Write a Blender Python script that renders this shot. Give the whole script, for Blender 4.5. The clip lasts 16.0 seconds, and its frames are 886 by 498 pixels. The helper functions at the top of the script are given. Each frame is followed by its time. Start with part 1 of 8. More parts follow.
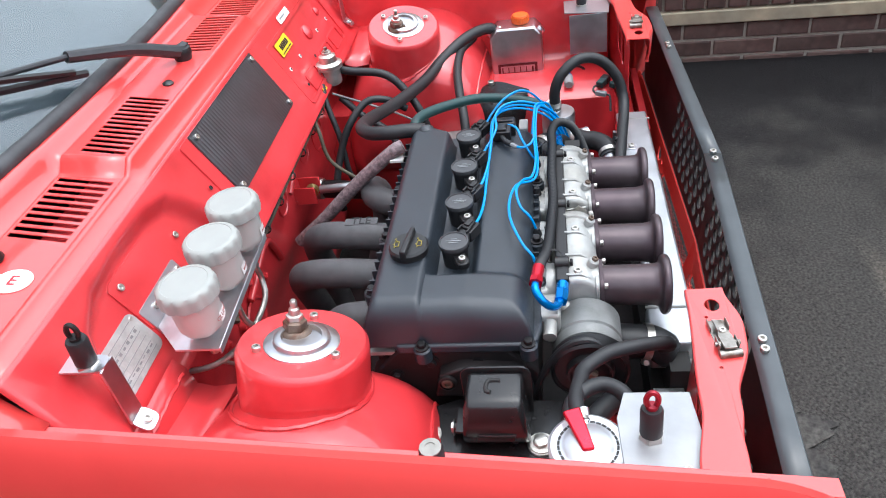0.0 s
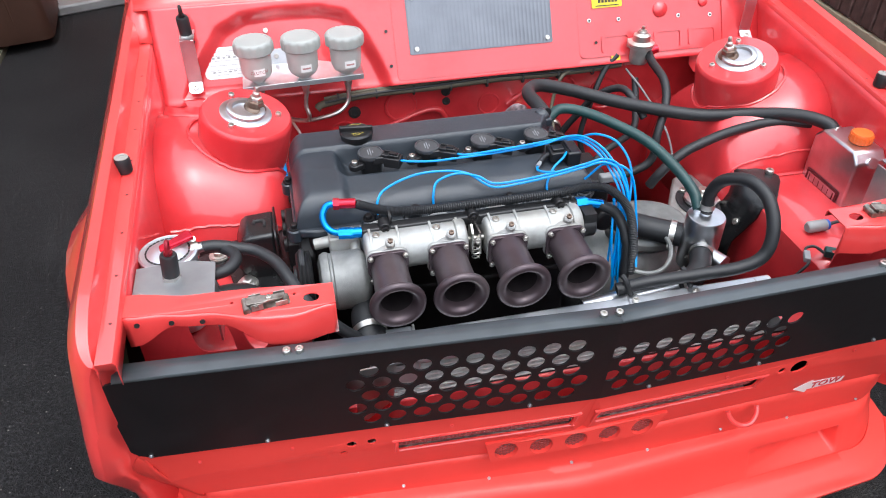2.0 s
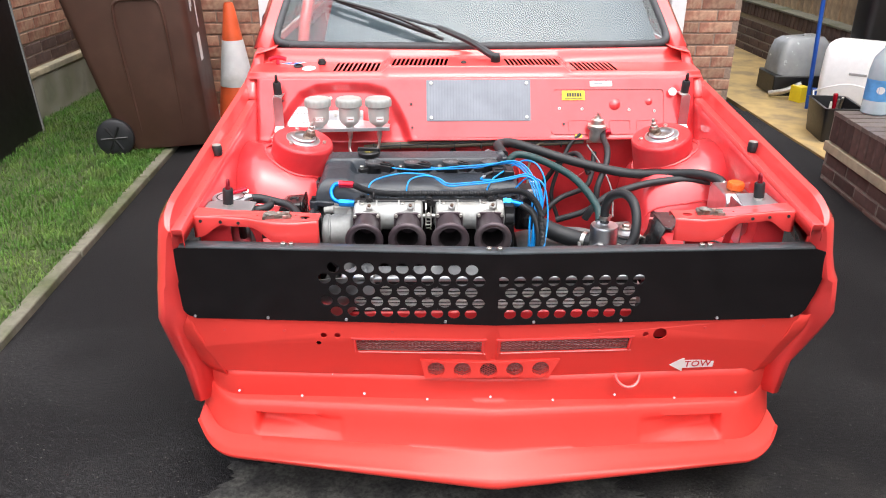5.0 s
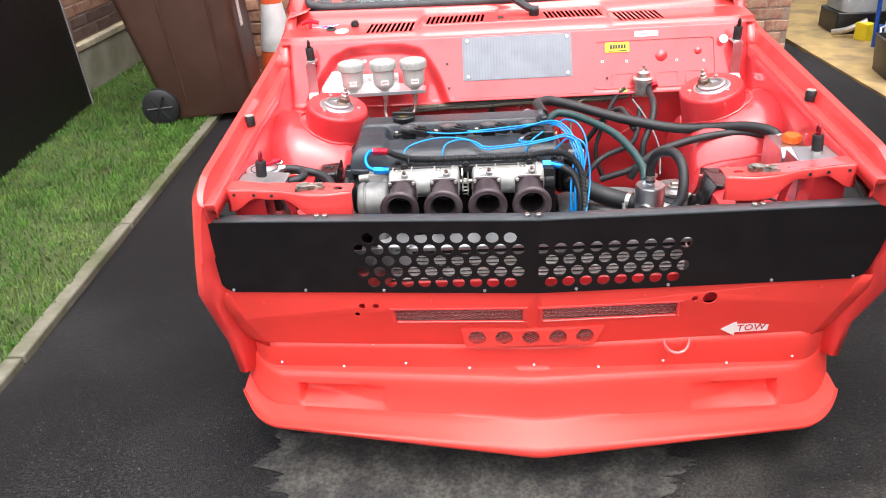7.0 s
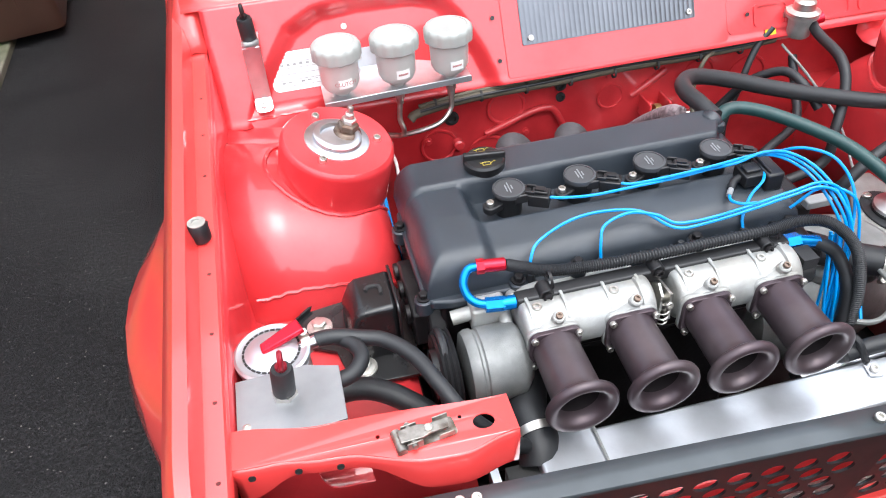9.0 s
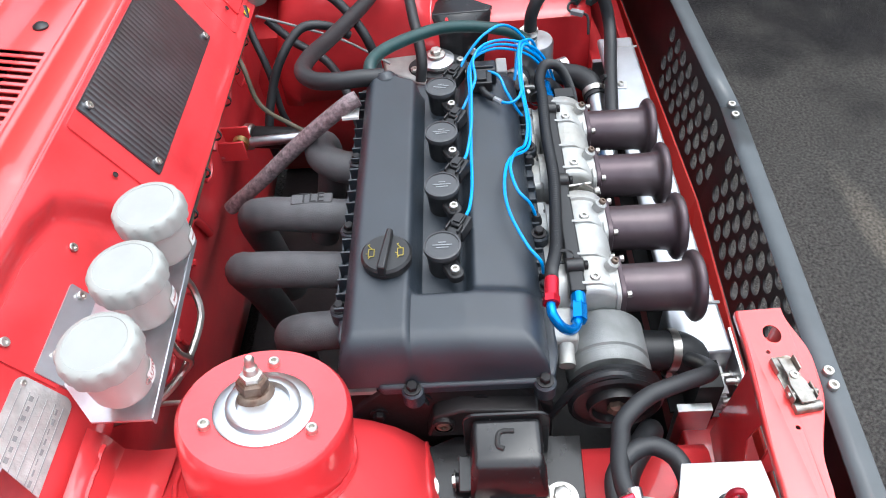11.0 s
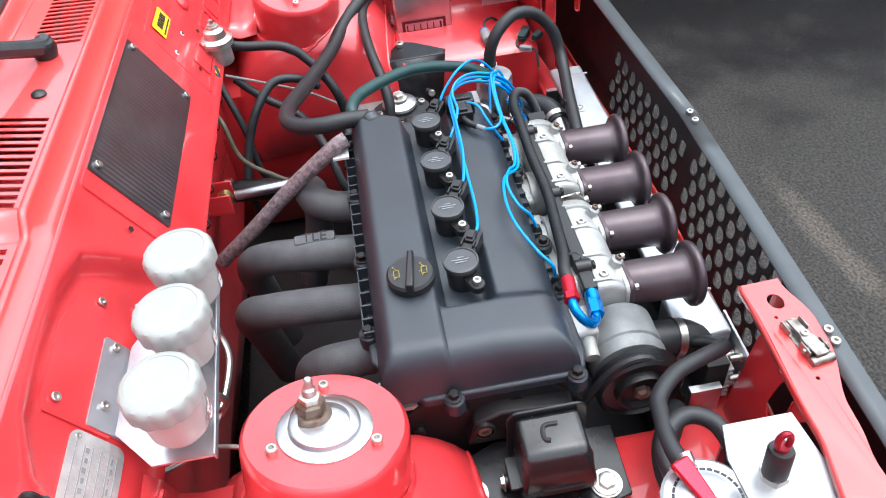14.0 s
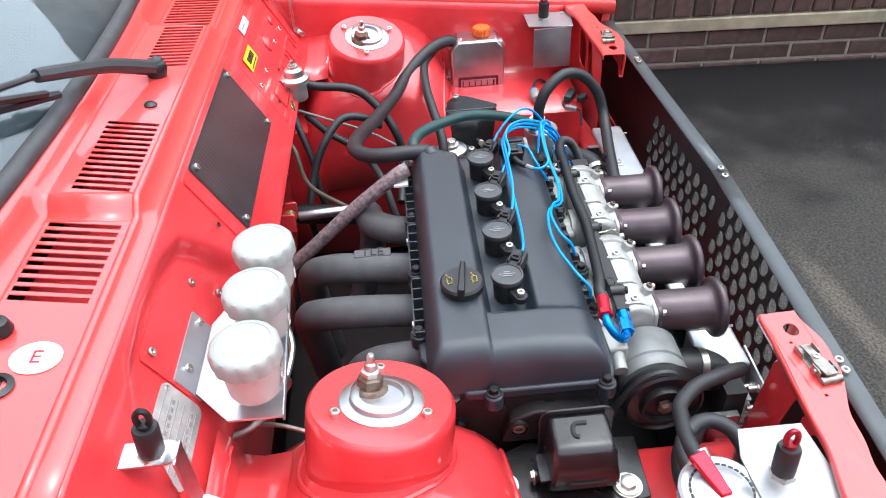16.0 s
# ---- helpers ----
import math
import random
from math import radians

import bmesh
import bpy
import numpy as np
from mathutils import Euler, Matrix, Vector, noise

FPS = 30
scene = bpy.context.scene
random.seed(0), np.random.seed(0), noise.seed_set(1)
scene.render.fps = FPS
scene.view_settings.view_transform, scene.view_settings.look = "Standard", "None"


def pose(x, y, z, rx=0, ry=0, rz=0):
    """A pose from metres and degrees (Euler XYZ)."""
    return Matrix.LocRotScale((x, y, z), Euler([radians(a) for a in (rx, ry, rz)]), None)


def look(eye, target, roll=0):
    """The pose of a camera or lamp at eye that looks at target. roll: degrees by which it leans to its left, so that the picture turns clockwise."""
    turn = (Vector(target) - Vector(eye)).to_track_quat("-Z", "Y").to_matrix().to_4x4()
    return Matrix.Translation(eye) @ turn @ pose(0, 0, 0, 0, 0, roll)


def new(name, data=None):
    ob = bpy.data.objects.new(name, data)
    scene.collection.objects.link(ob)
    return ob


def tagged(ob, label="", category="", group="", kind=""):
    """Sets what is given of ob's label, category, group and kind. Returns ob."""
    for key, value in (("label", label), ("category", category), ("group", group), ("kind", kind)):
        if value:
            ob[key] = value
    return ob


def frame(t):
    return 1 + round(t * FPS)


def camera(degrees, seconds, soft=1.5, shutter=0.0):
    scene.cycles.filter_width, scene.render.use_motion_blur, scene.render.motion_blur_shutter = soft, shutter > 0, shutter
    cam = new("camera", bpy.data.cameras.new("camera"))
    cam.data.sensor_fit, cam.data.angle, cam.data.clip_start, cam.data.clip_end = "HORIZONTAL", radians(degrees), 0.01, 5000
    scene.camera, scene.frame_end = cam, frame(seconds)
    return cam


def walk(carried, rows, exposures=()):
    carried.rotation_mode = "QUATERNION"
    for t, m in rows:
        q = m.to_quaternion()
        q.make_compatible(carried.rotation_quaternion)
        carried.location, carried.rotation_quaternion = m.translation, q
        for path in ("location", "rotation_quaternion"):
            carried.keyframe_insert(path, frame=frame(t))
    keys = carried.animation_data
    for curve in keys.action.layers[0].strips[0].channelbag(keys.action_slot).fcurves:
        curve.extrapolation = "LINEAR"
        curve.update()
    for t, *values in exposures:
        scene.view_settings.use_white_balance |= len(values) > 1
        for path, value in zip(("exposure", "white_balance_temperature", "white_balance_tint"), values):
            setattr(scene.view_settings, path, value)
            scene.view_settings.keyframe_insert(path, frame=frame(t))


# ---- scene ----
cam = camera(62.0, 16.0, soft=1.05)
PATH = [
    (0, (-1.062, 0.225, 1.324), (0.486, 0.547, 0.099), -9.8),
    (0.5, (-0.939, -0.08, 1.325), (0.441, 0.622, 0.059), -9.8),
    (1, (-0.817, -0.385, 1.336), (0.138, 0.832, 0.068), -9.1),
    (1.5, (-0.597, -0.532, 1.356), (-0.025, 0.924, 0.11), -5.0),
    (2, (-0.39, -0.676, 1.342), (-0.048, 0.855, 0.101), -0.1),
    (2.5, (-0.209, -0.871, 1.308), (-0.263, 0.753, 0.142), -2.4),
    (3, (-0.236, -1.011, 1.309), (-0.137, 0.726, 0.321), 0.8),
    (3.5, (-0.305, -1.21, 1.287), (-0.066, 0.625, 0.529), 0.2),
    (4, (-0.283, -1.315, 1.281), (-0.125, 0.552, 0.581), 0.3),
    (4.5, (-0.196, -1.364, 1.288), (-0.146, 0.465, 0.481), -0.8),
    (4.7, (-0.172, -1.372, 1.288), (-0.123, 0.448, 0.459), -0.1),
    (6.8, (-0.107, -1.342, 1.304), (-0.181, 0.441, 0.401), -3.0),
    (7, (-0.117, -1.322, 1.291), (-0.217, 0.437, 0.345), -3.6),
    (7.5, (-0.218, -1.132, 1.294), (-0.261, 0.62, 0.33), -1.4),
    (8, (-0.371, -0.877, 1.326), (-0.283, 0.852, 0.324), -2.6),
    (8.5, (-0.434, -0.632, 1.316), (-0.273, 0.978, 0.142), -3.7),
    (9, (-0.505, -0.339, 1.285), (-0.223, 1.124, -0.050), -4.2),
    (9.5, (-0.583, -0.115, 1.262), (0.09, 1.126, -0.154), -6.3),
    (9.7, (-0.631, -0.033, 1.277), (0.222, 0.929, -0.254), -4.1),
    (11.8, (-0.848, 0.408, 1.31), (0.536, 0.344, -0.132), -9.4),
    (12, (-0.856, 0.413, 1.311), (0.552, 0.354, -0.108), -9.5),
    (12.5, (-0.863, 0.421, 1.314), (0.568, 0.353, -0.081), -8.7),
    (13, (-0.867, 0.425, 1.316), (0.566, 0.341, -0.077), -8.0),
    (13.5, (-0.867, 0.429, 1.316), (0.561, 0.334, -0.082), -7.4),
    (14, (-0.864, 0.433, 1.316), (0.559, 0.33, -0.086), -6.9),
    (14.5, (-0.86, 0.438, 1.315), (0.561, 0.329, -0.088), -6.6),
    (15, (-0.862, 0.446, 1.315), (0.555, 0.332, -0.093), -6.2),
    (15.5, (-0.894, 0.467, 1.319), (0.535, 0.331, -0.074), -4.8),
    (16, (-0.982, 0.48, 1.333), (0.575, 0.417, 0.08), -3.6),
]
EXPOSURES = [(0, 1.10, 5950, 7), (1.0, 1.00, 5950, 7), (1.5, 1.02, 6000, 7), (2.2, 1.17, 6100, 9), (2.8, 1.40, 6350, 11), (3.5, 1.48, 6350, 10), (4.5, 1.34, 6450, 10), (7, 1.54, 6550, 11), (8, 1.60, 6400, 10), (9, 1.42, 6150, 8), (9.5, 1.20, 6050, 7), (12, 1.30, 5950, 6), (16, 1.34, 5950, 6)]
walk(cam, [(t, look(eye, target, roll)) for t, eye, target, roll in PATH], EXPOSURES)

# ---- world and light: a bright overcast sky ----
world = bpy.data.worlds.new("sky")
scene.world = world
world.use_nodes = True
wn, wl = world.node_tree.nodes, world.node_tree.links
sky = wn.new("ShaderNodeTexSky")
sky.sky_type, sky.sun_disc = "NISHITA", False
sky.sun_elevation, sky.sun_rotation = radians(74), radians(160)
sky.air_density, sky.dust_density = 1.0, 4.0
hs = wn.new("ShaderNodeHueSaturation")
hs.inputs["Saturation"].default_value = 0.42
wl.new(sky.outputs[0], hs.inputs["Color"])
wl.new(hs.outputs[0], wn["Background"].inputs["Color"])
wn["Background"].inputs["Strength"].default_value = 0.15
sun = new("sun", bpy.data.lights.new("sun", "SUN"))
sun.data.energy, sun.data.angle, sun.data.color = 1.3, radians(125), (1.0, 0.99, 0.97)
sun.matrix_world = look((0.6, -1.5, 6), (0, 0.3, 0))


# ---- materials ----
def material(name, color, rough=0.5, metal=0.0, vary=0.12, scale=30.0, bump=0.0, bump_scale=None, coat=0.0, second=None, second_amount=0.3, second_scale=4.0, random_vary=0.0, trans=0.0, spec=0.5):
    m = bpy.data.materials.new(name)
    m.use_nodes = True
    n, l = m.node_tree.nodes, m.node_tree.links
    b = n["Principled BSDF"]
    b.inputs["Metallic"].default_value = metal
    b.inputs["Coat Weight"].default_value = coat
    b.inputs["Coat Roughness"].default_value = 0.06
    b.inputs["Transmission Weight"].default_value = trans
    b.inputs["Specular IOR Level"].default_value = spec
    tc = n.new("ShaderNodeTexCoord")
    nz = n.new("ShaderNodeTexNoise")
    nz.inputs["Scale"].default_value, nz.inputs["Detail"].default_value = scale, 5
    l.new(tc.outputs["Object"], nz.inputs["Vector"])
    ramp = n.new("ShaderNodeMapRange")
    ramp.inputs["From Min"].default_value, ramp.inputs["From Max"].default_value = 0.3, 0.7
    ramp.inputs["To Min"].default_value, ramp.inputs["To Max"].default_value = 1 - vary, 1 + vary
    l.new(nz.outputs["Fac"], ramp.inputs["Value"])
    rgb = n.new("ShaderNodeRGB")
    rgb.outputs[0].default_value = (*color, 1)
    last = rgb.outputs[0]
    if second:
        nz2 = n.new("ShaderNodeTexNoise")
        nz2.inputs["Scale"].default_value, nz2.inputs["Detail"].default_value = second_scale, 6
        l.new(tc.outputs["Object"], nz2.inputs["Vector"])
        mr2 = n.new("ShaderNodeMapRange")
        mr2.inputs["From Min"].default_value, mr2.inputs["From Max"].default_value = 0.62 - second_amount * 0.5, 0.72 - second_amount * 0.3
        l.new(nz2.outputs["Fac"], mr2.inputs["Value"])
        mx = n.new("ShaderNodeMix")
        mx.data_type = "RGBA"
        l.new(mr2.outputs[0], mx.inputs["Factor"])
        l.new(last, mx.inputs["A"])
        mx.inputs["B"].default_value = (*second, 1)
        last = mx.outputs["Result"]
    if random_vary:
        oi = n.new("ShaderNodeObjectInfo")
        mr3 = n.new("ShaderNodeMapRange")
        mr3.inputs["To Min"].default_value, mr3.inputs["To Max"].default_value = 1 - random_vary, 1 + random_vary
        l.new(oi.outputs["Random"], mr3.inputs["Value"])
        mu = n.new("ShaderNodeMath")
        mu.operation = "MULTIPLY"
        l.new(ramp.outputs[0], mu.inputs[0])
        l.new(mr3.outputs[0], mu.inputs[1])
        amount = mu.outputs[0]
    else:
        amount = ramp.outputs[0]
    vm = n.new("ShaderNodeVectorMath")
    vm.operation = "SCALE"
    l.new(last, vm.inputs[0])
    l.new(amount, vm.inputs["Scale"])
    l.new(vm.outputs[0], b.inputs["Base Color"])
    rr = n.new("ShaderNodeMapRange")
    rr.inputs["To Min"].default_value, rr.inputs["To Max"].default_value = max(0.02, rough * 0.8), min(1, rough * 1.25)
    l.new(nz.outputs["Fac"], rr.inputs["Value"])
    l.new(rr.outputs[0], b.inputs["Roughness"])
    if bump:
        nb = n.new("ShaderNodeTexNoise")
        nb.inputs["Scale"].default_value, nb.inputs["Detail"].default_value = bump_scale or scale * 4, 4
        l.new(tc.outputs["Object"], nb.inputs["Vector"])
        bp = n.new("ShaderNodeBump")
        bp.inputs["Strength"].default_value, bp.inputs["Distance"].default_value = bump, 0.002
        l.new(nb.outputs["Fac"], bp.inputs["Height"])
        l.new(bp.outputs[0], b.inputs["Normal"])
    return m


RED = material("red_paint", (0.75, 0.056, 0.053), 0.36, vary=0.06, scale=9, bump=0.07, bump_scale=45, coat=1.0, spec=0.5)
RED_FIBRE = material("red_glass_fibre", (0.78, 0.056, 0.044), 0.46, vary=0.05, scale=7, bump=0.08, bump_scale=40, coat=0.2, spec=0.35)
RED_BAY = material("red_bay_paint", (0.66, 0.038, 0.045), 0.40, vary=0.10, scale=14, bump=0.45, bump_scale=24, coat=1.0, second=(0.54, 0.024, 0.030), second_scale=8, second_amount=0.25)
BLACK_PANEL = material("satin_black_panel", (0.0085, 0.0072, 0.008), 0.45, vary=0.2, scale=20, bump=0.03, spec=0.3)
# nose panel's satin black made paler: the sky's reflection is in the colour
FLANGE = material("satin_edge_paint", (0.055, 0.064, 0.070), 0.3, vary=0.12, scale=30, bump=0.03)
BLACK = material("black_plastic", (0.010, 0.010, 0.011), 0.38, vary=0.15, scale=60, bump=0.1, bump_scale=700)
COVER = material("cam_cover_plastic", (0.0215, 0.0275, 0.0355), 0.32, spec=0.6, vary=0.12, scale=25, bump=0.25, bump_scale=1400)
RUBBER = material("black_rubber", (0.014, 0.015, 0.017), 0.5, vary=0.2, scale=60, bump=0.1, bump_scale=300)
OLD_RUBBER = material("weathered_seal_rubber", (0.045, 0.046, 0.05), 0.55, vary=0.3, scale=40, bump=0.2, bump_scale=90)
WIPER = material("faded_black_paint", (0.03, 0.032, 0.036), 0.45, vary=0.25, scale=50, bump=0.1)
GREEN_RUBBER = material("dark_green_hose", (0.012, 0.045, 0.045), 0.45, vary=0.2, scale=60, bump=0.1, bump_scale=300)
DARK = material("dark_steel", (0.010, 0.009, 0.010), 0.42, metal=0.0, spec=0.3, vary=0.3, scale=30, bump=0.2, second=(0.018, 0.015, 0.015))
ALU = material("brushed_aluminium", (0.60, 0.61, 0.635), 0.3, metal=1.0, vary=0.1, scale=40, bump=0.05, bump_scale=500)
DULL_CAST = material("dull_grey_casting", (0.21, 0.215, 0.21), 0.5, metal=0.5, vary=0.2, scale=45, bump=0.35, bump_scale=700)
DULL_ALU = material("dull_aluminium_sheet", (0.31, 0.32, 0.33), 0.34, metal=0.6, vary=0.12, scale=25, bump=0.05, bump_scale=300)
CAST = material("cast_aluminium", (0.385, 0.39, 0.38), 0.48, metal=0.55, vary=0.14, scale=45, bump=0.35, bump_scale=700, second=(0.34, 0.335, 0.31), second_scale=22)
STEEL = material("zinc_steel", (0.6, 0.58, 0.54), 0.35, metal=1.0, vary=0.2, scale=80)
WORN_STEEL = material("worn_plated_steel", (0.30, 0.285, 0.26), 0.42, metal=0.8, vary=0.35, scale=90, bump=0.2, second=(0.16, 0.12, 0.09), second_scale=50)
PALE_WASHER = material("pale_washer", (0.27, 0.26, 0.235), 0.45, vary=0.15, scale=90)
MESH_RED = material("dusty_red_mesh", (0.30, 0.045, 0.042), 0.5, vary=0.15, scale=60)
RIVET_DARK = material("dark_rivet_head", (0.10, 0.012, 0.012), 0.5, vary=0.1)
RUSTY = material("worn_steel", (0.19, 0.14, 0.11), 0.5, metal=0.7, vary=0.3, scale=90, second=(0.12, 0.06, 0.04), second_scale=60)
# near-black tone that puts the shade inside the trumpets into colour
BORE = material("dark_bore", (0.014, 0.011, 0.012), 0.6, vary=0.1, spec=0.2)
TRUMPET = material("bronze_anodised", (0.070, 0.050, 0.058), 0.36, metal=0.5, vary=0.12, scale=30, bump=0.05, second=(0.10, 0.08, 0.085), second_scale=9)
HEADER = material("ceramic_black_pipe", (0.07, 0.07, 0.074), 0.55, vary=0.25, scale=40, bump=0.4, bump_scale=900)
WRAP = material("heat_wrap_sleeve", (0.21, 0.16, 0.168), 0.55, vary=0.6, scale=150, bump=1.0, bump_scale=260)
BLUE = material("blue_silicone_wire", (0.004, 0.27, 0.70), 0.35, vary=0.08, scale=40)
BLUE_AN = material("blue_anodised", (0.008, 0.22, 0.66), 0.2, metal=0.7, vary=0.1, scale=60)
PIN_RED = material("dark_red_anodised", (0.26, 0.012, 0.025), 0.35, metal=0.4, vary=0.12, scale=60)
RED_AN = material("red_anodised", (0.55, 0.01, 0.03), 0.25, metal=0.6, vary=0.1, scale=60)
PLASTIC_WHITE = material("translucent_reservoir", (0.54, 0.54, 0.51), 0.35, vary=0.05, scale=25, bump=0.03)
CAP_WHITE = material("white_cap", (0.32, 0.33, 0.312), 0.4, vary=0.05, scale=30, bump=0.04)
ORANGE = material("orange_cap_plastic", (0.75, 0.13, 0.02), 0.35, vary=0.05)
WHITE = material("white_vinyl", (0.8, 0.8, 0.78), 0.4, vary=0.04)
OIL_MARK = material("faded_yellow_mark", (0.34, 0.27, 0.04), 0.5, vary=0.2)
YELLOW = material("yellow_vinyl", (0.75, 0.58, 0.02), 0.4, vary=0.05)
FADED_INK = material("faded_red_ink", (0.45, 0.22, 0.21), 0.5, vary=0.2, scale=90)
BLACK_INK = material("black_ink", (0.02, 0.02, 0.02), 0.5, vary=0.05)
DARK_LABEL = material("dark_red_print", (0.09, 0.008, 0.012), 0.55, vary=0.15)
RED_INK = material("red_ink", (0.5, 0.02, 0.03), 0.5, vary=0.05)
LABEL_BLUE = material("pale_blue_paper", (0.10, 0.33, 0.66), 0.5, vary=0.15, scale=30)
BLUE_INK = material("blue_ink", (0.02, 0.2, 0.6), 0.4, vary=0.05)
BRASS = material("brass_fitting", (0.45, 0.33, 0.14), 0.4, metal=0.9, vary=0.2, scale=70)
FINS = material("radiator_fins", (0.62, 0.61, 0.6), 0.5, metal=0.1, vary=0.2, scale=90)
# near black for shade in gaps; black rubber bits use it too
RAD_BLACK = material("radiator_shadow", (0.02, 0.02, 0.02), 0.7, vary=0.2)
OLIVE = material("olive_loom", (0.085, 0.072, 0.048), 0.6, vary=0.2, scale=50)
BRICK = material("buff_red_brick", (0.33, 0.15, 0.10), 0.85, vary=0.22, scale=35, bump=0.6, bump_scale=150, second=(0.40, 0.24, 0.16), second_scale=9, random_vary=0.28)
BRICK_DARK = material("brown_engineering_brick", (0.09, 0.052, 0.045), 0.7, vary=0.25, scale=35, bump=0.5, bump_scale=150, second=(0.11, 0.07, 0.06), second_scale=12, random_vary=0.25)
HOUSE_MORTAR = material("pinkish_buff_mortar", (0.27, 0.195, 0.15), 0.95, vary=0.2, scale=60, bump=0.5)
MORTAR = material("mortar", (0.30, 0.275, 0.235), 0.95, vary=0.15, scale=60, bump=0.5)
STONE_BAND = material("sandstone_band", (0.42, 0.36, 0.25), 0.9, vary=0.15, scale=20, bump=0.3, second=(0.3, 0.27, 0.2))
RENDER_PLINTH = material("grey_plinth", (0.34, 0.32, 0.26), 0.9, vary=0.15, scale=12, bump=0.3, second=(0.2, 0.2, 0.14), second_scale=3)
KERB = material("concrete_edging", (0.165, 0.158, 0.118), 0.9, vary=0.2, scale=40, bump=0.5, second=(0.09, 0.10, 0.05))
GRASS = material("grass_blades", (0.058, 0.150, 0.016), 0.6, vary=0.4, scale=9, second=(0.11, 0.18, 0.034), second_scale=5)
SOIL = material("lawn_soil", (0.05, 0.07, 0.02), 0.95, vary=0.3, scale=30, bump=0.5)
BIN = material("brown_bin_plastic", (0.062, 0.028, 0.018), 0.5, vary=0.1, scale=12, bump=0.1, bump_scale=300, second=(0.075, 0.036, 0.024))
CONE_ORANGE = material("cone_orange", (0.72, 0.11, 0.03), 0.5, vary=0.12, scale=14, bump=0.05)
CONE_WHITE = material("cone_sleeve", (0.68, 0.7, 0.7), 0.5, vary=0.12, scale=9, second=(0.5, 0.5, 0.47))
UPVC = material("white_upvc", (0.78, 0.79, 0.79), 0.35, vary=0.04)
TIMBER = material("fence_timber", (0.44, 0.315, 0.19), 0.75, vary=0.25, scale=18, bump=0.3, second=(0.28, 0.19, 0.12), random_vary=0.18)
DECK = material("yellow_paving", (0.36, 0.25, 0.10), 0.8, vary=0.2, scale=9, bump=0.3, second=(0.22, 0.16, 0.08))
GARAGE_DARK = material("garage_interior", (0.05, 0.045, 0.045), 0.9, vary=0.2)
INTERIOR = material("cabin_trim", (0.02, 0.018, 0.018), 0.8, vary=0.2)
# sunshade tone, made bluer and lighter for sky reflected in the screen
SHADE = material("pale_sunshade", (0.06, 0.08, 0.10), 0.5, vary=0.12, scale=3, second=(0.075, 0.09, 0.105), second_scale=2)
TUB = material("clear_grey_tub", (0.45, 0.47, 0.48), 0.25, vary=0.15, scale=12, trans=0.3)
BLUE_DARK = material("blue_painted_metal", (0.012, 0.075, 0.36), 0.35, vary=0.1)
GREY_PLASTIC = material("grey_plastic", (0.25, 0.25, 0.25), 0.5, vary=0.1)
PRINT = material("pale_print", (0.24, 0.25, 0.26), 0.5, vary=0.05)


def glass(name, tint=(0.92, 0.96, 0.96)):
    m = bpy.data.materials.new(name)
    m.use_nodes = True
    b = m.node_tree.nodes["Principled BSDF"]
    b.inputs["Base Color"].default_value = (*tint, 1)
    b.inputs["Roughness"].default_value, b.inputs["IOR"].default_value, b.inputs["Transmission Weight"].default_value = 0.01, 1.5, 1.0
    return m


GLASS = glass("windscreen_glass", (0.80, 0.86, 0.86))
CLEAR = material("cloudy_clear_plastic", (0.62, 0.74, 0.80), 0.15, vary=0.08, scale=20, trans=0.45)


CARBON = material("ribbed_alloy_sheet", (0.165, 0.172, 0.19), 0.33, metal=0.95, vary=0.10, scale=20, bump=0.04, bump_scale=200)


